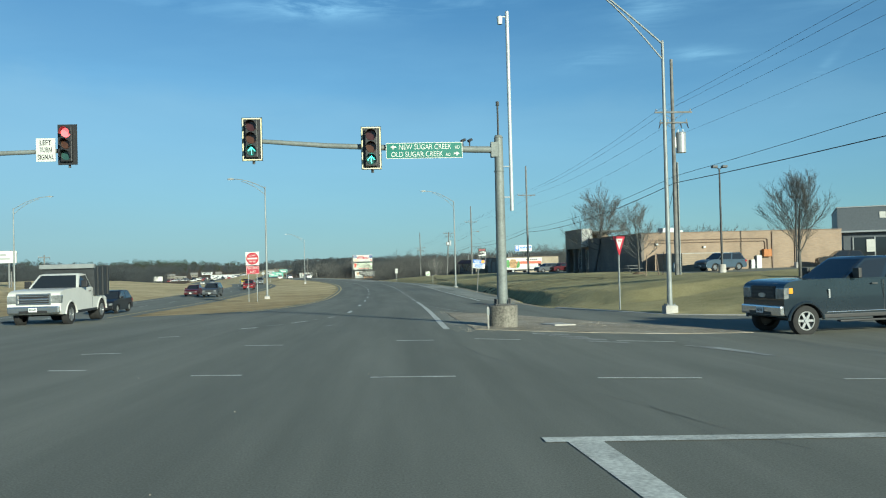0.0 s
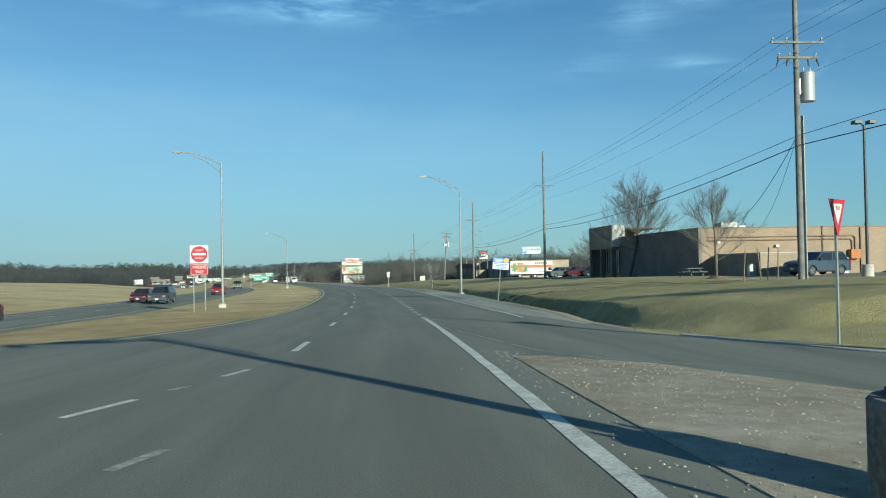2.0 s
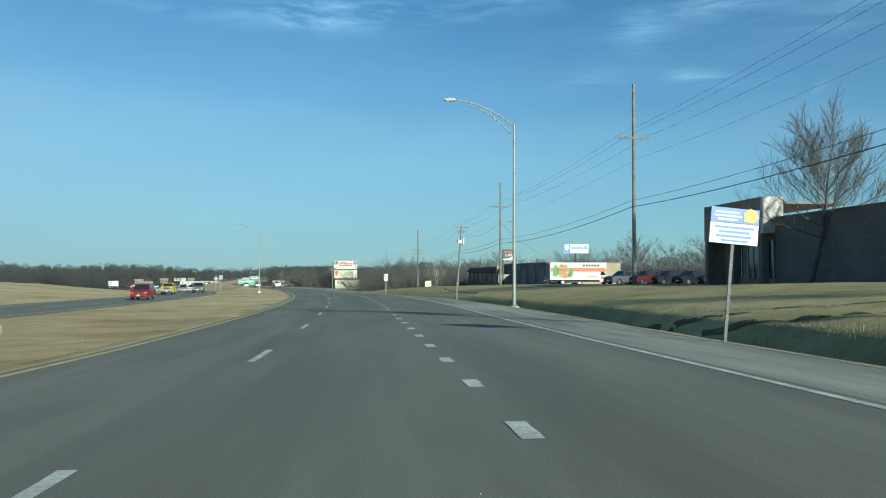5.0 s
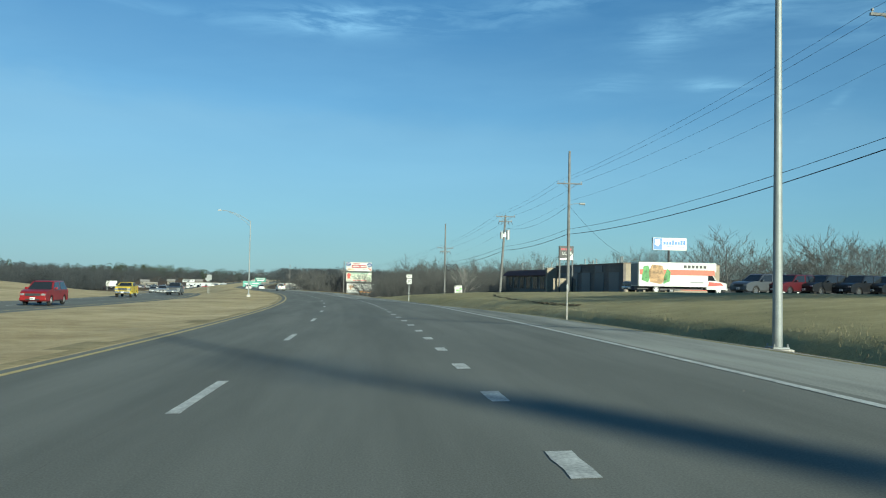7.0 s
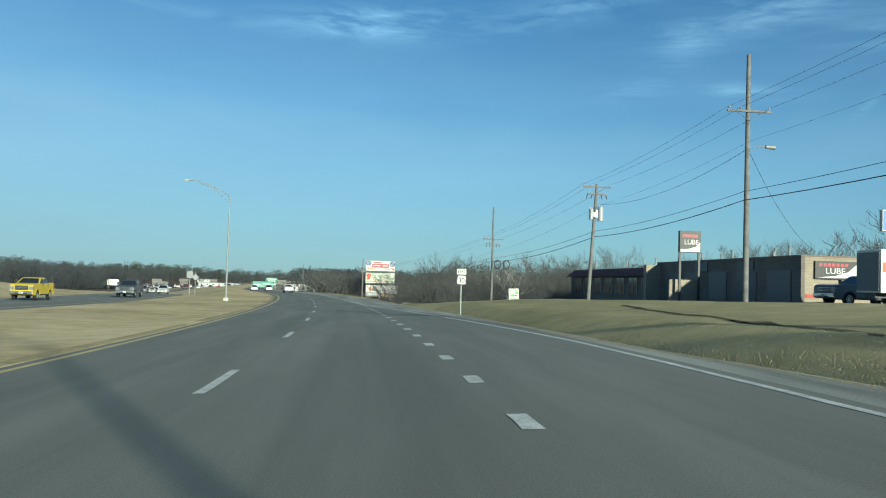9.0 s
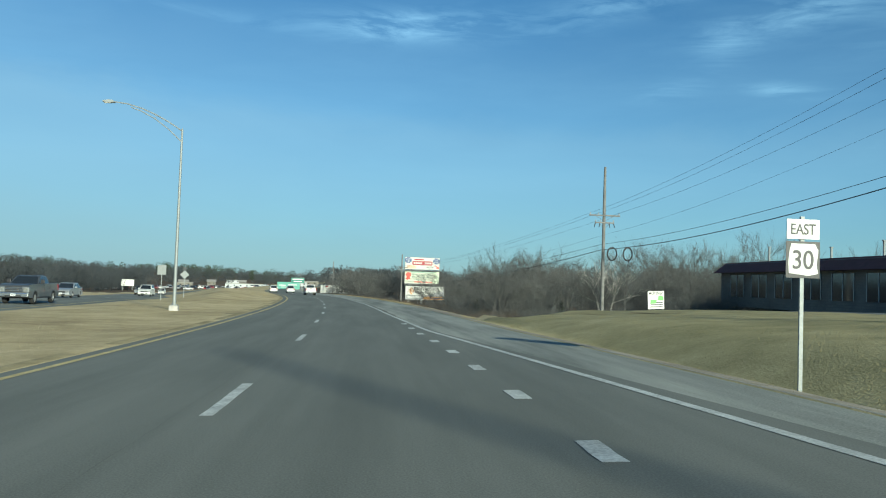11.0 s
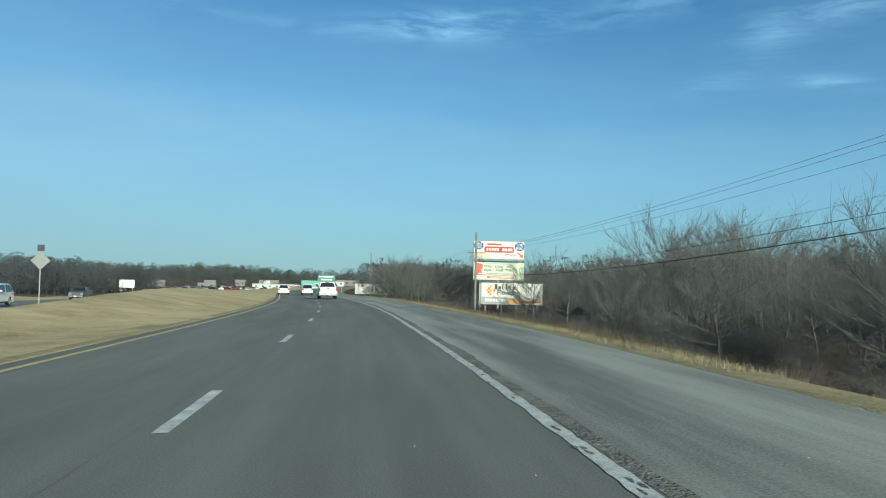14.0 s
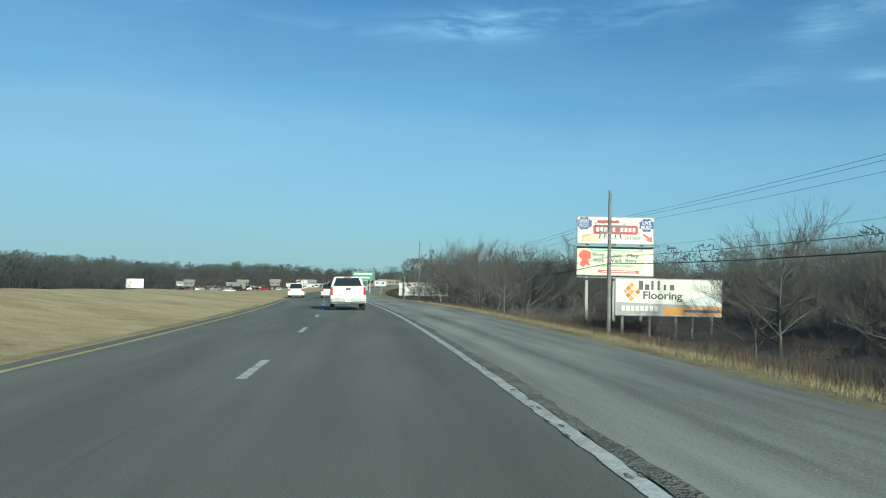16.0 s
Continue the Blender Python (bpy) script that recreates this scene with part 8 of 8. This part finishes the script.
ta, ca = meshes(41, H=6.6, base=0.22, limbs=20, subs=9, twigs=9, reach=0.5, rise=0.6, twig_r=0.006, limb=0.36, wob=0.24, stem=0.68)
for k, (x, y, sc) in enumerate(((36, 128, 1.1), (40, 120, 1.0), (44, 135, 1.25), (30, 140, 0.9))):
    tree_thing("tree", ta, ca, at_xy(x, y, 70 * k) @ Matrix.Diagonal((sc, sc, sc, 1)), "bare tree beyond the parked cars", "lawn trees")

# woodland kinds
KINDS = [meshes(100 + k, H=10.0, base=0.2 + 0.05 * (k % 3), limbs=16, subs=9, twigs=11, reach=0.50 + 0.06 * (k % 3), rise=0.42 + 0.06 * (k % 2), twig_r=0.007, r0=0.13, sub_len=0.6, wob=0.27, stem=0.66) for k in range(6)]
SYC = meshes(131, M_PALEBARK, H=12.0, base=0.35, limbs=11, subs=6, twigs=6, reach=0.5, rise=0.55, twig_r=0.012, wob=0.34, stem=0.7)
rw = random.Random(5)


def wood(s, d, sc, label="bare winter tree in the roadside wood", kind=None):
    a, b = kind or rw.choice(KINDS)
    tree_thing("tree", a, b, stand(s, d, rw.uniform(0, 360)) @ Matrix.Diagonal((sc * rw.uniform(0.85, 1.1), sc * rw.uniform(0.85, 1.1), sc, 1)), label, "roadside wood")


for k in range(270):
    s0 = 246 + 185 * rw.random()
    o = (10.5 if s0 < 335 else 8) + 40 * rw.random() ** 1.3
    if 272 < s0 < 335 and o < 14:
        continue
    if 316 < s0 < 362 and o < (26 if s0 < 335 else 36):
        continue
    wood(s0, r_edge(s0) + o, rw.choice((0.38, 0.5, 0.58, 0.66, 0.74, 0.95)) * rw.uniform(0.88, 1.12) * float(np.interp(o, (8, 25), (0.7, 1.0))))
for k in range(60):
    s0 = 262 + 90 * rw.random()
    wood(s0, 44 + 22 * rw.random(), rw.uniform(0.75, 1.05))
for s0, d0, sc in ((295, 36, 1.22), (270, 30, 0.75), (312, 31, 0.8), (366, 16, 0.85), (374, 19, 0.9), (384, 15, 0.8), (392, 20, 0.9), (304, 38, 0.95), (297, 33, 1.3), (292, 40, 1.15), (286, 36, 1.0), (346, 15, 0.78), (335, 15, 0.7), (340, 18, 0.8), (352, 14, 0.66), (360, 18, 0.85), (252, 44, 1.15), (246, 50, 1.2), (258, 52, 1.15)):
    wood(s0, d0, sc)
for s0, d0, sc in ((253, 34, 0.68), (266, 38, 0.7), (388, 17, 0.55)):
    wood(s0, d0, sc, "pale-barked sycamore among the bare trees", SYC)
for k in range(34):
    s0 = 205 + 45 * rw.random()
    d0 = 30 + 26 * rw.random()
    if s0 < 236 and d0 < 50:
        continue
    wood(s0, d0, rw.uniform(0.5, 0.95), "bare winter tree beside the ravine")


# brush and saplings along the wood's edge
def bush(seed, H, stems, spread, tw=7):
    rnd = random.Random(seed)
    L = Limbs()
    for i in range(stems):
        az = rnd.uniform(0, 2 * math.pi)
        o = Vector((math.cos(az), math.sin(az), 0)) * rnd.uniform(0, spread * 0.7) + Vector((0, 0, -0.15))
        k = rnd.uniform(0, 1.15)
        d = Vector((math.cos(az) * k, math.sin(az) * k, 1))
        ln = H * rnd.uniform(0.45, 1.05)
        p = bend(rnd, o, d, ln, 4, -0.06, 0.28)
        L.tube(p, [0.007, 0.006, 0.005, 0.004, 0.0025], 3)
        for k in range(tw):
            o2, d2 = pick(p, rnd.uniform(0.15, 1))
            q = bend(rnd, o2, d2 * 0.6 + Vector((rnd.uniform(-1, 1), rnd.uniform(-1, 1), rnd.uniform(-0.3, 0.7))), ln * 0.45 * rnd.uniform(0.4, 1), 2, 0.0, 0.35)
            L.tube(q, [0.004, 0.0033, 0.002], 3)
    return L


RAW = [bush(200 + k, 2.3, 60, 1.8, 14) for k in range(5)]
BUSHES = [b.mesh("bush", M_BRUSH if k % 2 else M_TWIG) for k, b in enumerate(RAW)]
THIN = [bush(240 + k, 2.7, 34, 1.9, 5) for k in range(4)]
THIN = [(np.array(b.v), np.array(b.f)) for b in THIN]
thick_v, thick_f, thick_n = [], [], 0


def put_bush(s, d, sc):
    o = new("bush", rw.choice(BUSHES))
    o.matrix_basis = stand(s, d, rw.uniform(0, 360)) @ Matrix.Diagonal((sc * 1.25, sc * 1.25, sc, 1))
    tagged(o, "leafless tangled bush at the edge of the wood", "bush", "roadside brush")


def put_thicket(s, d, sc):
    global thick_n
    v, f = THIN[rw.randrange(4)]
    t = rw.uniform(0, 6.283)
    c, n = math.cos(t) * sc * 1.3, math.sin(t) * sc * 1.3
    x, y = xy(s, d)
    thick_v.append(np.stack([v[:, 0] * c - v[:, 1] * n + x, v[:, 0] * n + v[:, 1] * c + y, v[:, 2] * sc + gz(s, d)], 1))
    thick_f.append(f + thick_n)
    thick_n += len(v)


for k in range(285):
    s0 = 212 + 133 * rw.random()
    o = 5.2 + 14 * rw.random() ** 1.1 + (1.0 if s0 < 250 else 0)
    if ravine(s0, o) < 246:
        continue
    if 318 < s0 < 334 and o < 24:
        continue
    put_bush(s0, r_edge(s0) + o, rw.uniform(0.5, 1.1) * float(np.interp(o, (5, 9, 20), (0.34, 0.55, 0.8))))
for k in range(200):
    s0 = 236 + 197 * rw.random()
    o = 12.0 + 16 * rw.random()
    if 296 < s0 < 334 and o < 24:
        continue
    put_thicket(s0, r_edge(s0) + o, rw.uniform(0.5, 1.0))
for k in range(60):
    s0 = 345 + 90 * rw.random()
    put_thicket(s0, r_edge(s0) + 4 + 12 * rw.random(), rw.uniform(0.35, 0.8))
for k in range(50):
    put_thicket(225 + 20 * rw.random(), 31 + 14 * rw.random(), rw.uniform(0.6, 1.2))
for k in range(60):
    put_thicket(90 + 150 * rw.random(), 58 + 16 * rw.random(), rw.uniform(0.8, 1.5))
me = bpy.data.meshes.new("thicket")
me.from_pydata(np.concatenate(thick_v).tolist(), [], np.concatenate(thick_f).tolist())
me.materials.append(M_TWIG)
tagged(new("thicket", me), "dense grey-brown leafless undergrowth below the trees", "undergrowth", kind="stuff")

# a few dark cedars
def cedar(seed, H):
    rnd = random.Random(seed)
    L = Limbs()
    for i in range(420):
        u = rnd.random() ** 0.8
        z = H * (0.04 + 0.94 * u)
        r = H * 0.26 * (1 - u) ** 0.8 + 0.05
        az = rnd.uniform(0, 6.283)
        o = Vector((math.cos(az) * r * 0.25, math.sin(az) * r * 0.25, z))
        q = bend(rnd, o, Vector((math.cos(az), math.sin(az), 0.5)), r * rnd.uniform(0.5, 1.05), 2, 0.1, 0.35)
        L.tube(q, [0.05, 0.09, 0.01], 3)
    return L


CED = cedar(7, 4.2).mesh("crown", M_EVERGREEN)
CEDT = Limbs()
CEDT.tube([Vector((0, 0, -0.3)), Vector((0, 0, 2)), Vector((0, 0, 4))], [0.12, 0.09, 0.02], 8)
CEDT = CEDT.mesh("trunk", M_BARK)
for s0, d0, sc in ((283, 25, 0.6), (262, 31, 0.8), (226, 39, 0.8)):
    tree_thing("cedar", CEDT, CED, stand(s0, d0, 50) @ Matrix.Diagonal((sc, sc, sc, 1)), "small dark evergreen among the bare trees", "cedars")

# ---- far woods: bare crowns made of very many fine sprays ----
def vary_pieces(m, spread):
    """Lets each loose spray of a mass differ in brightness."""
    nt = m.node_tree
    b = nt.nodes["Principled BSDF"]
    src = b.inputs["Base Color"].links[0].from_socket
    ge = nt.nodes.new("ShaderNodeNewGeometry")
    hs = nt.nodes.new("ShaderNodeHueSaturation")
    pm = nt.nodes.new("ShaderNodeMapRange")
    pm.inputs["To Min"].default_value, pm.inputs["To Max"].default_value = 1 - spread, 1 + spread
    nt.links.new(ge.outputs["Random Per Island"], pm.inputs["Value"])
    nt.links.new(pm.outputs[0], hs.inputs["Value"])
    nt.links.new(src, hs.inputs["Color"])
    nt.links.new(hs.outputs[0], b.inputs["Base Color"])
    thin = nt.nodes.new("ShaderNodeBsdfTranslucent")
    both = nt.nodes.new("ShaderNodeMixShader")
    both.inputs[0].default_value = 0.5
    nt.links.new(hs.outputs[0], thin.inputs["Color"])
    nt.links.new(b.outputs[0], both.inputs[1])
    nt.links.new(thin.outputs[0], both.inputs[2])
    nt.links.new(both.outputs[0], nt.nodes["Material Output"].inputs["Surface"])


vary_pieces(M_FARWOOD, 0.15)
MIDDLE = []
for k in range(4):
    a, b = grow(330 + k, 10.0, base=0.16, limbs=14, subs=7, twigs=4, reach=0.42, rise=0.45, twig_r=0.014, sides=(5, 3, 3, 3), r0=0.12, sub_len=0.62, wob=0.25, stem=0.68, limb=0.42)
    MIDDLE.append((np.array(a.v + b.v), np.array(a.f + [tuple(i + len(a.v) for i in q) for q in b.f])))
far_count = 0
far_v, far_f = [], []


def far_tree(s, d, sc, kinds):
    global far_count
    v, f = kinds[rw.randrange(4)]
    t = rw.uniform(0, 6.283)
    c, n = math.cos(t), math.sin(t)
    x, y = xy(s, d)
    w = np.empty_like(v)
    w[:, 0] = (v[:, 0] * c - v[:, 1] * n) * sc * 1.25 + x
    w[:, 1] = (v[:, 0] * n + v[:, 1] * c) * sc * 1.25 + y
    w[:, 2] = v[:, 2] * sc + gz(s, d)
    far_v.append(w)
    far_f.append(f + far_count)
    far_count += len(v)


ng = np.random.default_rng(8)


def spray_crown(x, y, z, H, R, n, size, low=0.12):
    """A crown of n fine three-cornered sprays that point up and out, with a few for the trunk."""
    u = ng.random(n)
    zz = low + (1 - low) * u
    rim = np.sqrt(np.clip(1 - ((zz - 0.55) / 0.47) ** 2, 0.05, 1)) * (0.35 + 0.65 * np.sqrt(ng.random(n)))
    lump = 1 + 0.25 * np.sin(3 * ng.random() * 6 + 5 * zz)
    az = ng.random(n) * 6.283
    p = np.stack([np.cos(az) * rim * R * lump, np.sin(az) * rim * R * lump, zz * H], 1)
    out = np.stack([np.cos(az) * 0.7, np.sin(az) * 0.7, 0.5 + ng.random(n)], 1) + ng.normal(0, 0.45, (n, 3))
    out *= (size * (0.6 + 0.8 * ng.random(n)) / np.linalg.norm(out, axis=1))[:, None]
    side = np.cross(out, ng.normal(0, 1, (n, 3)))
    side *= (0.16 * size / np.maximum(np.linalg.norm(side, axis=1), 1e-6))[:, None]
    tri = np.stack([p - side, p + side, p + out], 1)
    w = 0.02 * H
    stem = np.array([[[-w, 0, -0.5], [w, 0, -0.5], [0, 0, 0.8 * H]], [[0, -w, -0.5], [0, w, -0.5], [0, 0, 0.8 * H]]])
    return (np.concatenate([tri, stem]) + np.array([x, y, z])).reshape(-1, 3)


def spray_mass(name, spots, material, label, n, size, slim=0.42):
    v = np.concatenate([spray_crown(*xy(s0, d0), gz(s0, d0), h0, h0 * slim * rw.uniform(0.8, 1.25), n, size) for s0, d0, h0 in spots])
    me = bpy.data.meshes.new(name)
    me.from_pydata(v.tolist(), [], np.arange(len(v)).reshape(-1, 3).tolist())
    me.materials.append(material)
    return tagged(new(name, me), label, "woods", kind="stuff")


def polar(r, az):
    """The (s, d) of a place by its distance and bearing from the middle of the road."""
    return sd(-20 + r * math.sin(math.radians(az)), 150 + r * math.cos(math.radians(az)))


def clear_valley(s, d):
    x, y = xy(s, d)
    r, az = math.hypot(x + 33, y - 244), math.degrees(math.atan2(x + 33, y - 244))
    return -27.5 < az < -10 and r < 470


spots = []
for k in range(900):
    s0 = 345 + 235 * rw.random()
    d0 = -64 - 150 * rw.random() ** 1.1 - max(0.0, 405 - s0) * 0.9
    if not clear_valley(s0, d0):
        spots.append((s0, d0, rw.uniform(6.0, 10.0)))
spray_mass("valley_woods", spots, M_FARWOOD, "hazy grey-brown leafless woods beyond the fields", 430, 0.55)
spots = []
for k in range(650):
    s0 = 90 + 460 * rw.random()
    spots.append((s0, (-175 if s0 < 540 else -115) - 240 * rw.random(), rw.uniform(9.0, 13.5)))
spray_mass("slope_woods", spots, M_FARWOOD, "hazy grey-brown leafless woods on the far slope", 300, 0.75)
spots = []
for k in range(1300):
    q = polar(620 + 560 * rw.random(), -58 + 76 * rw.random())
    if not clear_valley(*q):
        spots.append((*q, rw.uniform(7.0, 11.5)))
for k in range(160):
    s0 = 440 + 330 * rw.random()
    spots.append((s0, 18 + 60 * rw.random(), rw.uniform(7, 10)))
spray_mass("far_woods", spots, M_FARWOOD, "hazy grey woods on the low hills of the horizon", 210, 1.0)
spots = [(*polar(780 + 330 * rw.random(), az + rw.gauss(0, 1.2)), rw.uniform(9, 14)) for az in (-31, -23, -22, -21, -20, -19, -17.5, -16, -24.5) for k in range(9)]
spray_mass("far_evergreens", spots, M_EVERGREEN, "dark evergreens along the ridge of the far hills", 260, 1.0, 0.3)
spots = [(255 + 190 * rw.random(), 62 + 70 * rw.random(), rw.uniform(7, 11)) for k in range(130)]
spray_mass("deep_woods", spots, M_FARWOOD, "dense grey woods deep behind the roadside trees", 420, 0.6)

far_v, far_f, far_count = [], [], 0
for k in range(110):
    s0 = 96 + 150 * rw.random()
    far_tree(s0, 62 + 45 * rw.random(), rw.uniform(0.85, 1.25) * float(np.interp(s0, (150, 185), (0.62, 1.0))), MIDDLE)
for k in range(45):
    far_tree(60 + 60 * rw.random(), 88 + 40 * rw.random(), rw.uniform(0.6, 0.9), MIDDLE)
me = bpy.data.meshes.new("back_woods")
me.from_pydata(np.concatenate(far_v).tolist(), [], np.concatenate(far_f).tolist())
me.materials.append(M_TWIG)
tagged(new("back_woods", me), "bare grey winter trees behind the shops and parking lots", "woods", kind="stuff")


# ---- grass blades ----
def blades(name, count, s_range, d_of, h, w, material, label, seed):
    """Upright blades scattered over a stretch of the verge."""
    g = random.Random(seed)
    v, f = [], []
    for k in range(count):
        s0 = g.uniform(*s_range)
        d0 = d_of(s0, g)
        if d0 is None:
            continue
        x, y = xy(s0, d0)
        z = ground_z(s0, d0) - 0.02
        hh = h * g.uniform(0.4, 1.25)
        a = g.uniform(0, 6.283)
        ca_, sa_ = math.cos(a) * w, math.sin(a) * w
        lx, ly = g.uniform(-0.45, 0.45) * hh, g.uniform(-0.45, 0.45) * hh
        n = len(v)
        v += [(x - ca_, y - sa_, z), (x + ca_, y + sa_, z), (x + lx, y + ly, z + hh)]
        f.append((n, n + 1, n + 2))
    me = bpy.data.meshes.new(name)
    me.from_pydata(v, [], f)
    me.materials.append(material)
    return tagged(new(name, me), label, "grass", kind="stuff")


M_DEAD = mat("dead_verge_grass", (0.19, 0.163, 0.10), 0.95, var=0.3, scale=0.4)
M_WEED = mat("dead_brown_weeds", (0.088, 0.066, 0.046), 0.95, var=0.3, scale=0.5)
M_STRAW = mat("straw_blades", (0.40, 0.32, 0.17), 0.95, var=0.25, scale=0.4)
M_OLIVE = mat("olive_blades", (0.27, 0.235, 0.115), 0.95, var=0.3, scale=0.4)
blades("verge_grass", 26000, (236, 345), lambda s, g: r_edge(s) + 0.25 + abs(g.gauss(0, 0.9)), 0.13, 0.006, M_DEAD, "tall dry straw grass along the shoulder", 1)
blades("brush_grass", 22000, (243, 345), lambda s, g: r_edge(s) + 1.6 + abs(g.gauss(0, 2.6)), 0.42, 0.006, M_WEED, "russet dead weeds at the edge of the wood", 2)
blades("ditch_grass", 22000, (44, 150), lambda s, g: r_edge(s) + 1.3 + abs(g.gauss(0.6, 0.9)), 0.10, 0.006, M_DEAD, "ragged dry grass along the ditch beside the shoulder", 5)
blades("median_grass", 42000, (40, 330), lambda s, g: (lambda d: d if d < l_edge(s) - 0.25 else None)(-5.2 - abs(g.gauss(0, 4.5))), 0.045, 0.006, M_STRAW, "short dry straw grass on the median", 3)
blades("lawn_grass", 42000, (26, 236), lambda s, g: r_edge(s) + 0.4 + abs(g.gauss(0, 6.0)), 0.035, 0.007, M_OLIVE, "short olive winter lawn beside the highway", 4)


# ---- loose stones and grit ----
def stones(name, count, where, size, material, label, seed):
    g = random.Random(seed)
    v, f = [], []
    for k in range(count):
        q = where(g)
        if q is None:
            continue
        s0, d0, lift = q
        x, y = xy(s0, d0)
        r = size * g.uniform(0.35, 1.3)
        z = gz(s0, d0) + lift + r * 0.25
        n = len(v)
        for ox, oy, oz in ((1, 0, 0), (0, 1, 0), (-1, 0, 0), (0, -1, 0), (0, 0, 0.7), (0, 0, -0.7)):
            j = [g.uniform(0.7, 1.2) * r for _ in range(3)]
            v.append((x + ox * j[0] + g.uniform(-0.2, 0.2) * r, y + oy * j[1], z + oz * j[2]))
        for a, b in ((0, 1), (1, 2), (2, 3), (3, 0)):
            f += [(n + a, n + b, n + 4), (n + b, n + a, n + 5)]
    me = bpy.data.meshes.new(name)
    me.from_pydata(v, [], f)
    me.materials.append(material)
    return tagged(new(name, me), label, "gravel", kind="stuff")


def inside(s, d):
    c = False
    for (a, b), (p, q) in zip(ISLAND, ISLAND[1:] + ISLAND[:1]):
        if (b > d) != (q > d) and s < (p - a) * (d - b) / (q - b) + a:
            c = not c
    return c


def on_island(g):
    s0, d0 = g.uniform(21.3, 34), g.uniform(4.2, 12.4)
    if not inside(s0, d0):
        return None
    k = noise.noise(Vector((s0 * 0.5, d0 * 0.6, 1)))
    return (s0, d0, 0.012) if k > g.uniform(-0.5, 0.35) else None


M_STONE = mat("pale_gravel", (0.35, 0.325, 0.28), 0.9, var=0.3, scale=12)
stones("loose_gravel", 3600, on_island, 0.015, M_STONE, "pale loose gravel scattered over the dirt island", 1)
stones("edge_gravel", 500, lambda g: (g.uniform(21, 35), g.gauss(4.25, 0.25), 0.0), 0.014, M_STONE, "pale grit spilled at the edge of the island", 2)
stones("shoulder_grit", 900, lambda g: (lambda s: (s, g.uniform(road_right(s) + 0.2, r_edge(s)), 0.0))(g.uniform(50, 330)), 0.009, M_STONE, "pale grit and litter on the shoulder", 3)
stones("road_grit", 130, lambda g: (g.uniform(3, 330), g.uniform(-3.5, 7), 0.0), 0.012, M_STONE, "specks of grit on the asphalt", 4)
